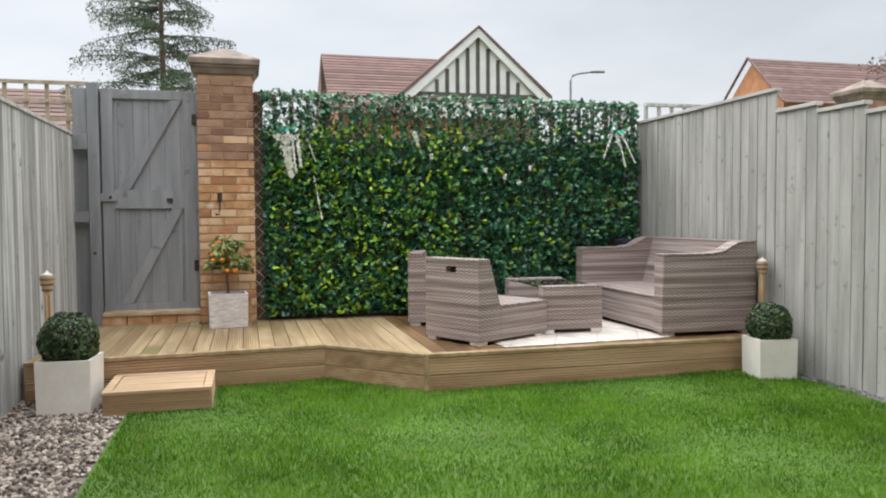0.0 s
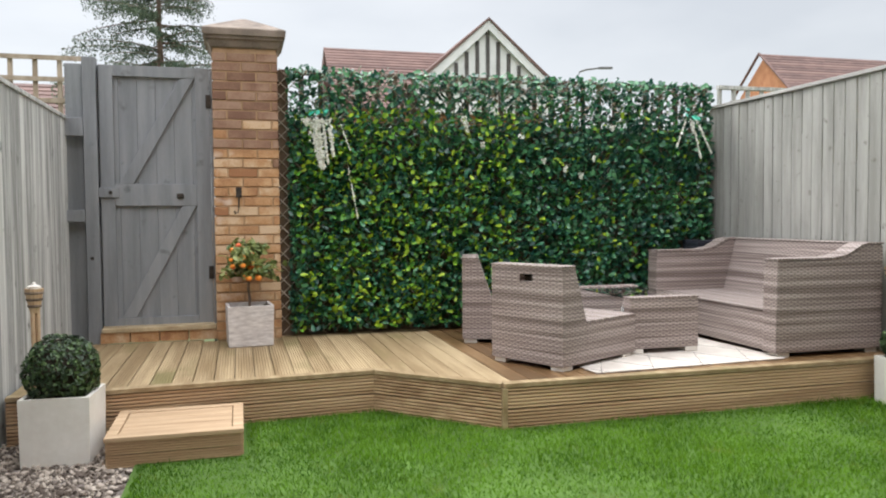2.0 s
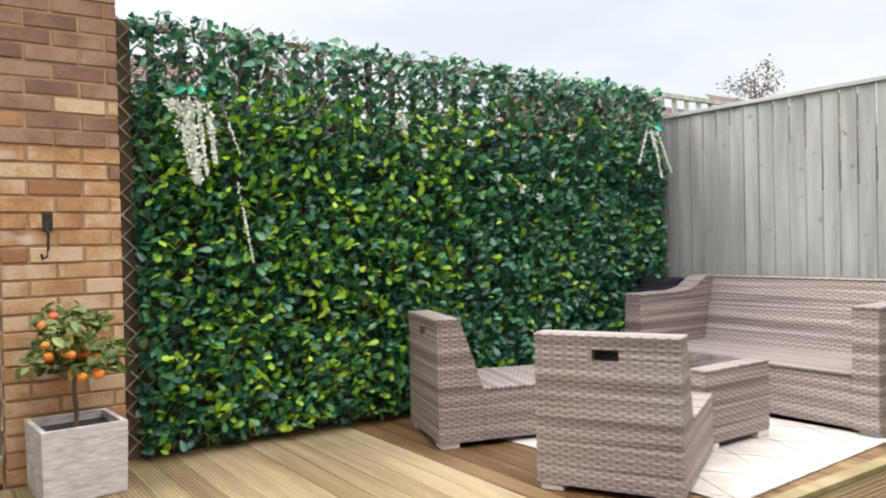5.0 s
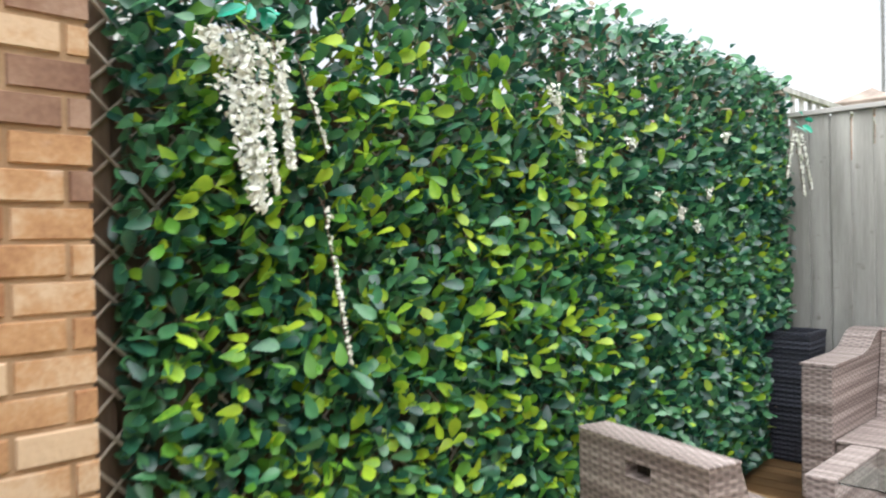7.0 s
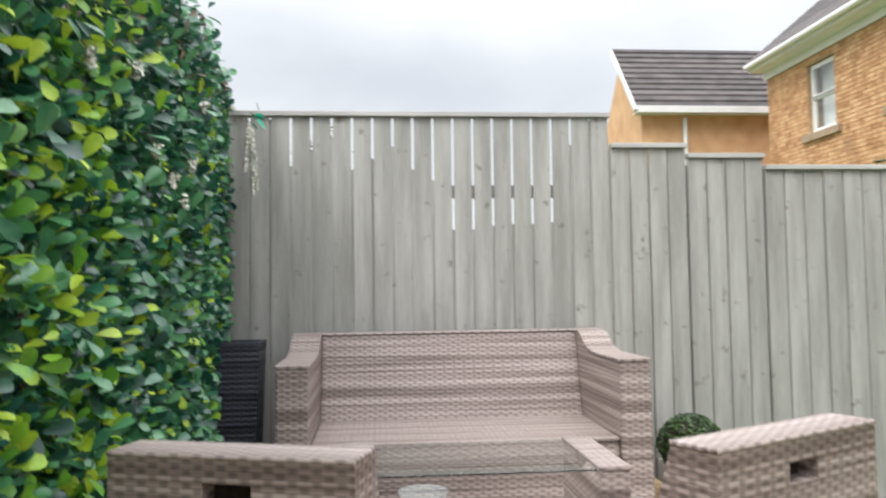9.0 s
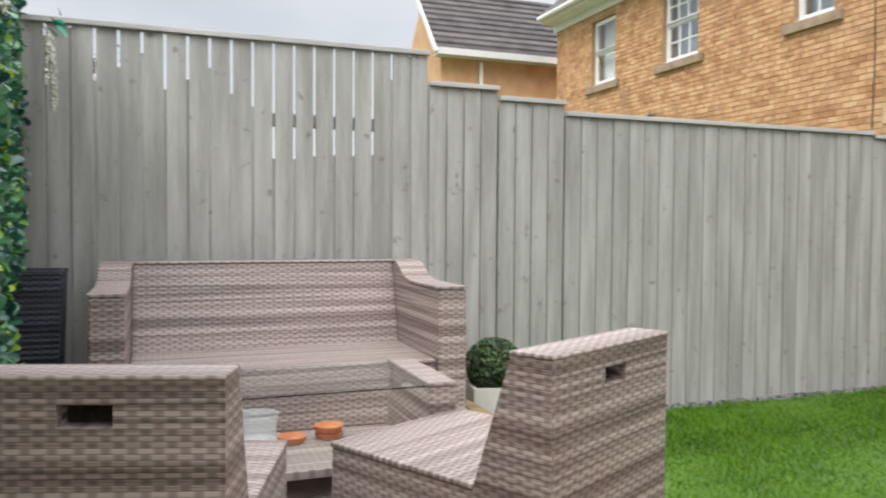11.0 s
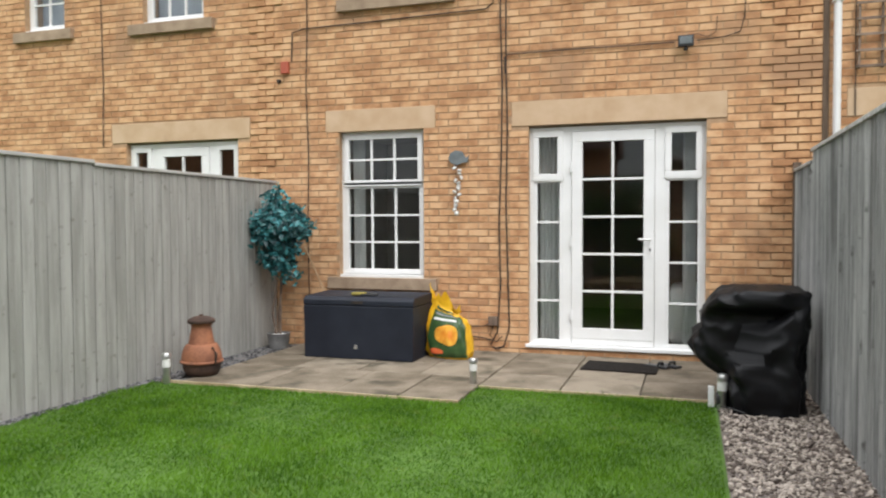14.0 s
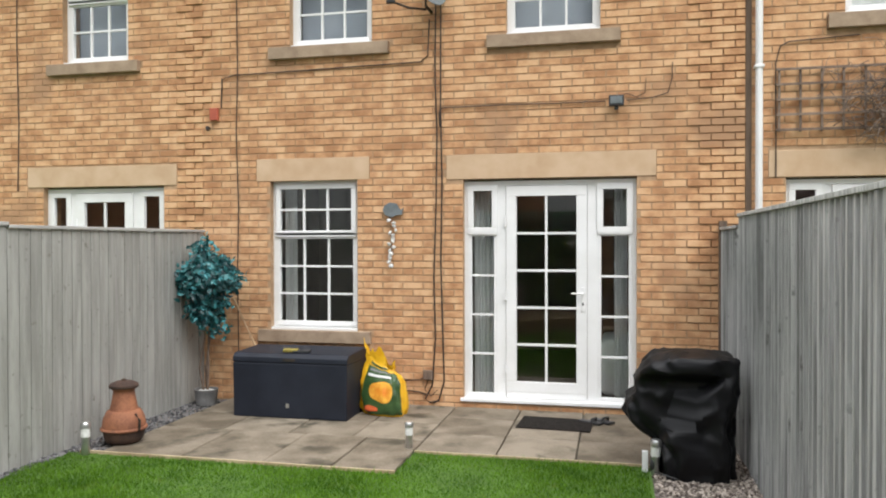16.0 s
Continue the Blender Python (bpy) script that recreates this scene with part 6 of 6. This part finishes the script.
part("reflector", turned([(0.0, 0.0), (0.10, 0.012), (0.19, 0.045), (0.19, 0.052), (0.10, 0.02), (0.0, 0.008)], 28), M_SLATEFISH, dish, smooth=True).matrix_basis = pose(-0.02, 0.19, 0.16, -70, 0, 55)
part("arm", tube([(0.02, 0.17, -0.02), (0.16, 0.34, -0.04), (0.30, 0.44, 0.0)], 0.012, 8), M_IRON, dish)
part("receiver", soften(boxm(0.27, 0.36, 0.42, 0.47, -0.02, 0.05), 0.01), M_BLACK, dish)

pipe = thing("downpipe", "white plastic downpipe between two houses", "downpipe", kind="structure")
part("pipe", tube([(-1.60, YW + 0.06, 5.6), (-1.60, YW + 0.06, 0.05)], 0.034, 14), M_PIPE, pipe, smooth=True)
for z in (0.9, 2.05, 3.45, 4.9):
    part("clip", soften(boxm(-1.645, -1.555, YW, YW + 0.10, z, z + 0.025), 0.004), M_PIPE, pipe)
structure("movement_joint", boxm(-1.54, -1.49, Y_H - 0.009, Y_H + 0.006, 0.0, EAVE - 0.19), M_WOOD_DK, "dark joint between two houses", "joint")
wtr = thing("wall_trellis", "square timber trellis on the neighbour's wall", "trellis")
for i in range(6):
    part("slat", boxm(-1.80 - i * 0.19, -1.78 - i * 0.19, YW + 0.004, YW + 0.022, 2.83, 3.44), M_TWIG, wtr)
for j in range(5):
    part("slat", boxm(-2.76, -1.76, YW + 0.023, YW + 0.038, 2.84 + j * 0.145, 2.862 + j * 0.145), M_TWIG, wtr)
r = random.Random(79)
climber = thing("bare_climber", "leafless tangled climber on the trellis", "climbing plant")
bm = bmesh.new()
for k in range(420):
    x, z = -2.85 + r.gauss(0, 0.26), 3.05 + r.gauss(0, 0.18)
    p = Vector((min(x, -2.1), YW + r.uniform(0.03, 0.22), z))
    d = Vector((r.uniform(-1, 1), r.uniform(-0.3, 0.3), r.uniform(-0.8, 0.8))).normalized() * r.uniform(0.12, 0.32)
    q = p + d
    q.y = max(q.y, YW + 0.02)
    tube([p, (p + q) / 2 + Vector((0, 0.02, r.uniform(0, 0.06))), q], 0.005, 4, bm, 0.4)
tagged(part("twig_tangle", bm, M_TWIG, climber), kind="stuff")
part("stem", tube([(-3.0, YW + 0.05, 0.0), (-2.95, YW + 0.05, 1.5), (-3.0, YW + 0.06, 3.0)], 0.018, 6), M_TWIG, climber)
weed = thing("fence_top_weed", "small green shoot above the neighbour's fence", "plant", 8.6, 0.6, 0.0)
part("stem", tube([(0, 0, 0), (0.02, 0, 1.2), (0, 0, 2.55)], 0.012, 6), M_BARK, weed)
rr = np.random.default_rng(5)
c = np.stack([rr.normal(0, 0.06, 90), rr.normal(0, 0.06, 90), rr.uniform(1.9, 2.75, 90)], 1)
v, f = leaves(c, rot_frames(90, (0, 0, 1), 0.8, rr), rr.uniform(0.05, 0.09, 90))
stuff("foliage", v, f, M_BOX, weed)


# ---- paving, edging ----
patio = thing("paving", "weathered concrete paving slabs with dark joints", "paving", kind="structure")
r = random.Random(91)
rows_a = [(Y_H + 0.01, -0.76), (-0.75, -0.14), (-0.13, 0.48)]


def slab(x0, x1, y0, y1):
    part("slab", soften(boxm(x0, x1, y0, y1, 0.006, 0.03 + r.uniform(-0.002, 0.003)), 0.005, 1), M_SLAB, patio)


for y0, y1 in rows_a:
    x = -0.56
    for w in (0.625, 0.645, 0.69):
        slab(x, x + w - 0.012, y0, y1)
        x += w
for y0, y1 in ((Y_H + 0.01, -0.47), (-0.46, 0.14), (0.15, 1.06)):
    x = 1.405 if y0 > 0.1 else 1.402
    for w in ((0.52, 0.58, 0.72, 0.74) if y0 > 0.1 else (0.66, 0.62, 0.66, 0.62)):
        slab(x, x + w - 0.012, y0, y1)
        x += w
edge = thing("lawn_edging", "thin timber edging between paving and lawn", "edging", kind="structure")
part("strip", boxm(1.39, 4.14, 1.066, 1.086, -0.02, 0.036), M_EDGE, edge)
part("strip", boxm(-0.58, 1.388, 0.486, 0.502, -0.02, 0.034), M_EDGE, edge)


# ---- grass and gravel ----
def in_lawn(x, y):
    ok = (x > -0.50) & (x < 4.24 + 0.03 * np.sin(y * 9)) & (y > np.where(x > 1.39, 1.09, 0.505))
    fy = np.interp(x, [p[0] for p in FRONT], [p[1] for p in FRONT])
    return ok & (y < fy - 0.03) & ~((x < 0.02) & (y > 5.03))


def grass(n, seed, hmin, hmax, width, name):
    r = np.random.default_rng(seed)
    x, y = r.uniform(-0.52, 4.28, n), r.uniform(0.4, 5.8, n)
    k = in_lawn(x, y)
    x, y = x[k], y[k]
    n = len(x)
    h = r.uniform(hmin, hmax, n) * (0.8 + 0.35 * np.sin(x * 3.1 + y * 1.7) * np.sin(y * 2.3 - x))
    a, lean = r.uniform(0, 2 * np.pi, n), r.normal(0, 0.45, (n, 2))
    ux, uy = np.cos(a) * width, np.sin(a) * width
    z = np.full(n, 0.010)
    p0, p1 = np.stack([x - ux, y - uy, z], 1), np.stack([x + ux, y + uy, z], 1)
    mx, my = x + lean[:, 0] * h * 0.4, y + lean[:, 1] * h * 0.4
    p2, p3 = np.stack([mx + ux * 0.8, my + uy * 0.8, z + h * 0.6], 1), np.stack([mx - ux * 0.8, my - uy * 0.8, z + h * 0.6], 1)
    p4 = np.stack([x + lean[:, 0] * h, y + lean[:, 1] * h, z + h], 1)
    v = np.stack([p0, p1, p2, p3, p4], 1).reshape(-1, 3)
    f = np.array([(0, 1, 2), (0, 2, 3), (3, 2, 4)])[None] + (np.arange(n) * 5)[:, None, None]
    return stuff(name, v, f.reshape(-1, 3), M_GRASS, None, "dense short green lawn grass with longer tufts", "grass")


grass(215000, 101, 0.016, 0.038, 0.0021, "grass")
grass(16000, 102, 0.034, 0.062, 0.0024, "grass_tufts")


def gravel(spots, seed, name, label, mat, smin=0.008, smax=0.019):
    r = np.random.default_rng(seed)
    x, y, z = spots
    n = len(x)
    phi = (1 + 5 ** 0.5) / 2
    ico = np.array([(-1, phi, 0), (1, phi, 0), (-1, -phi, 0), (1, -phi, 0), (0, -1, phi), (0, 1, phi), (0, -1, -phi), (0, 1, -phi), (phi, 0, -1), (phi, 0, 1), (-phi, 0, -1), (-phi, 0, 1)]) / 1.9
    tri = np.array([(0, 11, 5), (0, 5, 1), (0, 1, 7), (0, 7, 10), (0, 10, 11), (1, 5, 9), (5, 11, 4), (11, 10, 2), (10, 7, 6), (7, 1, 8), (3, 9, 4), (3, 4, 2), (3, 2, 6), (3, 6, 8), (3, 8, 9), (4, 9, 5), (2, 4, 11), (6, 2, 10), (8, 6, 7), (9, 8, 1)])
    fr = rot_frames(n, (0, 0, 1), 0.5, r)
    s = r.uniform(smin, smax, (n, 1, 1)) * r.uniform(0.6, 1.25, (n, 12, 1))
    v = np.einsum("nij,nkj->nki", fr, ico[None] * s * np.array((1.15, 0.9, 0.6))) + np.stack([x, y, z], 1)[:, None, :]
    f = tri[None] + (np.arange(n) * 12)[:, None, None]
    return stuff(name, v.reshape(-1, 3), f.reshape(-1, 3), mat, None, label, "gravel")


r = np.random.default_rng(111)
n = 11500
gx, gy = r.uniform(X_L + 0.01, -0.53, n), r.uniform(-1.15, 5.6, n)
gx = np.where(gy > 5.0, r.uniform(X_L + 0.01, -0.66, n), gx)
ok = ~((gx > -0.60) & (gy < 0.5))
gravel((gx[ok], gy[ok], r.uniform(0.0, 0.014, n)[ok]), 112, "gravel", "loose grey and pinkish gravel beside the fence", M_GRAVEL)
n = 4200
gy = r.uniform(-1.15, 5.1, n)
gx = r.uniform(np.where(gy < 1.05, 3.97, 4.22), X_R - 0.005)
gravel((gx, gy, r.uniform(0.0, 0.012, n)), 113, "gravel", "loose dark slate gravel along the grey fence", M_GRAVEL_D)


# ---- beyond the fences ----
def tiled_slope(parent, mat, x0, x1, y_eave, z_eave, y_ridge, z_ridge, rows):
    for k in range(rows):
        a, b = k / rows, (k + 1.25) / rows
        ya, za = y_eave + (y_ridge - y_eave) * a, z_eave + (z_ridge - z_eave) * a
        yb, zb = y_eave + (y_ridge - y_eave) * min(b, 1), z_eave + (z_ridge - z_eave) * min(b, 1)
        bm = prism([(ya, za), (ya, za + 0.06), (yb, zb + 0.02), (yb, zb - 0.04)], "x", x0, x1)
        part("tile_course", bm, mat, parent)


gh = thing("gabled_house", "house with red-brown tiles and a half-timbered white gable", "house")
part("wall", boxm(3.3, 10.2, 25.6, 31.0, -0.05, 4.9), M_FARBRICK, gh)
tiled_slope(gh, M_TILE_R, 3.0, 9.6, 25.2, 4.7, 28.3, 7.22, 20)
part("rear_roof", prism([(28.32, 7.16), (31.4, 4.7), (28.32, 4.7)], "x", 3.0, 9.6), M_TILE_R, gh)
GXA, GXB, GXM, GZA, GZT = 5.45, 10.5, 7.98, 5.05, 7.62
part("gable_wall", prism([(GXA + 0.3, 4.6), (GXB - 0.3, 4.6), (GXB - 0.3, GZA + 0.22), (GXM, GZT - 0.22), (GXA + 0.3, GZA + 0.22)], "y", 25.0, 25.3), M_RENDER, gh, "white rendered gable")
for k in range(-6, 7):
    x = GXM + k * 0.36
    top = GZT - 0.3 - abs(x - GXM) * (GZT - GZA) / (GXM - GXA)
    if top > 5.5:
        part("timber", boxm(x - 0.06, x + 0.06, 24.96, 25.0, 5.42, top), M_TIMBER, gh)
part("timber", boxm(GXA + 0.35, GXB - 0.35, 24.95, 25.0, 5.28, 5.44), M_TIMBER, gh)
for s in (-1, 1):
    xe = GXA - 0.05 if s < 0 else GXB + 0.05
    part("bargeboard", prism([(xe, GZA + 0.28), (GXM, GZT), (GXM, GZT - 0.30), (xe + 0.12 * -s, GZA + 0.02)], "y", 24.86, 24.94), M_RENDER, gh, "white bargeboard")
    part("gable_roof", prism([(xe, GZA + 0.29), (GXM, GZT + 0.01), (GXM, GZT + 0.09), (xe + 0.1 * s, GZA + 0.35)], "y", 24.82, 28.6), M_TILE_R, gh)

rh = thing("orange_brick_house", "orange brick house with red-brown tiled roof", "house")
part("wall", boxm(24.3, 40.0, 30.2, 34.8, -0.05, 6.5), M_FARBRICK, rh)
part("gable_wall", prism([(30.2, 6.502), (34.8, 6.502), (32.5, 8.65)], "x", 24.3, 24.6), M_FARBRICK, rh)
tiled_slope(rh, M_TILE_R, 24.1, 40.2, 29.9, 6.35, 32.5, 8.85, 16)
part("rear_roof", prism([(32.5, 8.8), (35.1, 6.35), (32.5, 6.35)], "x", 24.7, 40.2), M_TILE_R, rh)
part("verge", prism([(29.9, 6.45), (32.5, 8.92), (35.1, 6.45), (35.1, 6.38), (32.5, 8.84), (29.9, 6.38)], "x", 24.0, 24.12), M_TILE_R, rh)
rh2 = thing("distant_house", "distant house roof with red-brown tiles", "house")
part("wall", boxm(46.0, 62.0, 34.0, 40.0, -0.05, 8.4), M_FARBRICK, rh2)
tiled_slope(rh2, M_TILE_R, 45.7, 62.2, 33.6, 8.3, 37.0, 11.3, 16)

bh = thing("buff_brick_house", "buff brick house with dark tiled roof and white eaves", "house")
bh.location, bh.scale = (0, -0.3, 0), (1, 1, 1.09)
part("wall", boxm(17.1, 19.9, -12.0, 0.75, -0.05, 4.85), M_FARBUFF, bh)
part("gable_wall", prism([(17.1, 4.852), (19.9, 4.852), (18.5, 6.35)], "y", 0.45, 0.75), M_FARBUFF, bh)
for k in range(11):
    a, b = k / 11, min((k + 1.25) / 11, 1)
    bm = prism([(16.8 + 1.7 * a, 4.84 + 1.74 * a), (16.8 + 1.7 * a, 4.92 + 1.74 * a), (16.8 + 1.7 * b, 4.86 + 1.74 * b), (16.8 + 1.7 * b, 4.80 + 1.74 * b)], "y", -12.2, 0.95)
    part("tile_course", bm, M_TILE_D, bh)
part("rear_roof", prism([(18.5, 6.55), (20.2, 4.84), (18.5, 4.84)], "y", -12.2, 0.44), M_TILE_D, bh)
part("fascia", boxm(16.74, 16.80, -12.2, 0.95, 4.76, 4.90), M_RENDER, bh, "white eaves board")
part("soffit", boxm(16.80, 17.098, -12.2, 0.95, 4.76, 4.79), M_RENDER, bh)
part("bargeboard", prism([(16.78, 4.84), (18.5, 6.58), (18.5, 6.42), (16.9, 4.80)], "y", 0.95, 1.0), M_RENDER, bh)
part("downpipe", tube([(17.02, -0.25, 4.7), (17.02, -0.25, 0.0)], 0.05, 8), M_RENDER, bh)


def street_lamp(x, y, h, ax, ay):
    t = thing("street_lamp", "grey steel street lamp with a short curved arm", "street lamp", x, y, -0.05, 0, "street lamps")
    part("pole", tube([(0, 0, 0), (0, 0, h * 0.5), (0, 0, h - 0.35), (ax * 0.08, ay * 0.08, h - 0.1), (ax * 0.3, ay * 0.3, h), (ax * 0.75, ay * 0.75, h + 0.07)], 0.06, 8, None, 0.7), M_GREYPOT, t)
    part("lantern", soften(boxm(-0.35, 0.35, -0.1, 0.1, -0.05, 0.05), 0.03), M_GREYPOT, t).matrix_basis = pose(ax, ay, h + 0.08, 0, 0, math.degrees(math.atan2(ay, ax)))


street_lamp(15.85, 35.0, 8.3, 1.3, -0.3)
street_lamp(24.0, 11.87, 10.0, -1.0, 0.9)

# cedar beyond the gate
con = thing("cedar_tree", "dark green cedar with level drooping branches", "tree", -1.75, 21.0, -0.05)
part("trunk", tube([(0, 0, 0), (0.05, 0, 3.0), (-0.03, 0, 6.0), (0, 0, 9.4)], 0.15, 8, None, 0.1), M_BARK, con)
r = np.random.default_rng(131)
bm = bmesh.new()
cs, fs_, sz = [], [], []
for k in range(125):
    z = 2.9 + 6.4 * (k / 125) ** 1.0
    L = (2.5 * (1 - (z - 3.0) / 8.4) + 0.3) * r.uniform(0.6, 1.1)
    a = r.uniform(0, 6.28)
    up = r.uniform(-0.05, 0.28)
    pts = [Vector((math.cos(a) * L * u, math.sin(a) * L * u, z + L * (up * u - 0.22 * u * u))) for u in (0, 0.35, 0.7, 1.0)]
    tube(pts, 0.022, 5, bm, 0.25)
    m = int(250 * L)
    u = r.uniform(0.12, 1.0, m)
    base = np.stack([np.cos(a) * L * u, np.sin(a) * L * u, z + L * (up * u - 0.22 * u * u)], 1)
    w = 0.06 + 0.26 * L * 0.5 * u * (1.08 - u)
    base[:, 0] += -np.sin(a) * r.normal(0, 1, m) * w
    base[:, 1] += np.cos(a) * r.normal(0, 1, m) * w
    base[:, 2] -= np.abs(r.normal(0, 0.13, m)) * (0.4 + u)
    cs.append(base)
    sz.append(r.uniform(0.045, 0.095, m))
c = np.concatenate(cs)
v, f = leaves(c, rot_frames(len(c), (0, 0, 1), 0.9, r), np.concatenate(sz))
v = v.reshape(-1, len(LEAF_V), 3)
v = (v - c[:, None]) * np.array((0.6, 0.6, 1.0)) + c[:, None]
tagged(part("branches", bm, M_BARK, con), kind="stuff")
stuff("needles", v.reshape(-1, 3), f, M_CONIFER, con, "fine drooping needle sprays")


def far_tree(x, y, h, seed, k):
    t = thing("distant_tree", "thin-crowned small tree beyond the fence", "tree", x, y, -0.05, 0, "distant trees")
    r = np.random.default_rng(seed)
    bm = tube([(0, 0, 0), (0, 0, h * 0.6), (0, 0, h - k)], 0.07, 6, None, 0.2)
    part("trunk", bm, M_BARK, t)
    cl = np.stack([r.normal(0, k, 14), r.normal(0, k, 14), h - 1.5 * k + r.normal(0, 0.8 * k, 14)], 1)
    c = cl[r.integers(0, 14, 700)] + r.normal(0, 0.4 * k, (700, 3))
    v, f = leaves(c, rot_frames(700, (0, 0, 1), 0.9, r), r.uniform(0.16 * k, 0.34 * k, 700))
    stuff("foliage", v, f, M_TWIG, t, "pale brown thin foliage")


far_tree(11.4, 11.1, 4.22, 141, 0.2)
far_tree(30.0, 8.7, 7.2, 142, 0.5)
lh = thing("red_roof_house", "low house with orange-red roof beyond the trellis", "house")
part("wall", boxm(-14.0, -4.2, 24.0, 30.0, -0.05, 3.6), M_FARBUFF, lh)
tiled_slope(lh, M_TILE_R, -14.2, -4.0, 23.7, 3.5, 27.0, 5.4, 12)


# ---- bricks, last ----
def brick_spans(x0, x1, shift):
    """Stretcher lengths that fill x0..x1 with 10 mm joints."""
    x, out = x0 - shift, []
    while x < x1 - 0.02:
        a, b = max(x, x0), min(x + 0.215, x1)
        if b - a > 0.03:
            out.append((a, b))
        x += 0.225
    return out


rng = random.Random(201)
BOX_F = np.array([(0, 1, 2, 3), (0, 4, 5, 1), (1, 5, 6, 2), (2, 6, 7, 3), (3, 7, 4, 0)])
allv, near_bricks = [], []
course = 0
z = 0.0
while z + 0.065 < EAVE - 0.17:
    spans = [(HOUSE_L, HOUSE_R)]
    zc = z + 0.033
    for h in OPEN + [s[:4] for s in STONE]:
        if h[2] < zc + 0.02 and h[3] > zc - 0.02:
            spans = minus(spans, h[0] - 0.002, h[1] + 0.002)
    spans = minus(spans, -1.545, -1.485)
    for p, q in spans:
        for a, b in brick_spans(p, q, (0.1125 if course % 2 else 0.0) + (p - HOUSE_L) % 0.225):
            out = Y_H + rng.uniform(-0.0015, 0.003)
            xm, wide = (a + b) / 2, (course // 4) % 2
            if -1.47 < xm < (-1.02 if wide else -1.16) or (4.26 if wide else 4.40) < xm < 4.62:
                out += 0.014
            jz = rng.uniform(-0.0012, 0.0012)
            e = 0.003
            if 1.33 < a and b < 2.52 and 0.3 < z < 2.4 and len(near_bricks) < 300:
                near_bricks.append((a, b, z + jz, out))
                continue
            zz = z + jz
            allv.append([(a + e, out, zz + e), (b - e, out, zz + e), (b - e, out, zz + 0.065 - e), (a + e, out, zz + 0.065 - e),
                         (a, Y_H - 0.012, zz), (b, Y_H - 0.012, zz), (b, Y_H - 0.012, zz + 0.065), (a, Y_H - 0.012, zz + 0.065)])
    z += 0.075
    course += 1
v = np.array(allv).reshape(-1, 3)
f = BOX_F[None] + (np.arange(len(allv)) * 8)[:, None, None]
stuff("brickwork", v, f.reshape(-1, 4)[:, ::-1], M_BRICK, house, "coursed buff bricks")
brick_meshes = {}


def brick_mesh(length, mat, depth=0.02, height=0.065):
    key = (round(length, 3), mat.name, depth)
    if key not in brick_meshes:
        bm = bmesh.new()
        L, e = length / 2, 0.0035
        q = [bm.verts.new(p) for p in ((-L + e, 0, e), (L - e, 0, e), (L - e, 0, height - e), (-L + e, 0, height - e), (-L, depth, 0), (L, depth, 0), (L, depth, height), (-L, depth, height))]
        for fc in BOX_F:
            bm.faces.new([q[i] for i in fc])
        bmesh.ops.recalc_face_normals(bm, faces=bm.faces)
        brick_meshes[key] = mesh_of("brick", bm, mat)
    return brick_meshes[key]


for a, b, zz, out in near_bricks:
    piece("brick", brick_mesh(b - a, M_BRICK, 0.014), house, pose((a + b) / 2, out, zz, 0, 0, 180))

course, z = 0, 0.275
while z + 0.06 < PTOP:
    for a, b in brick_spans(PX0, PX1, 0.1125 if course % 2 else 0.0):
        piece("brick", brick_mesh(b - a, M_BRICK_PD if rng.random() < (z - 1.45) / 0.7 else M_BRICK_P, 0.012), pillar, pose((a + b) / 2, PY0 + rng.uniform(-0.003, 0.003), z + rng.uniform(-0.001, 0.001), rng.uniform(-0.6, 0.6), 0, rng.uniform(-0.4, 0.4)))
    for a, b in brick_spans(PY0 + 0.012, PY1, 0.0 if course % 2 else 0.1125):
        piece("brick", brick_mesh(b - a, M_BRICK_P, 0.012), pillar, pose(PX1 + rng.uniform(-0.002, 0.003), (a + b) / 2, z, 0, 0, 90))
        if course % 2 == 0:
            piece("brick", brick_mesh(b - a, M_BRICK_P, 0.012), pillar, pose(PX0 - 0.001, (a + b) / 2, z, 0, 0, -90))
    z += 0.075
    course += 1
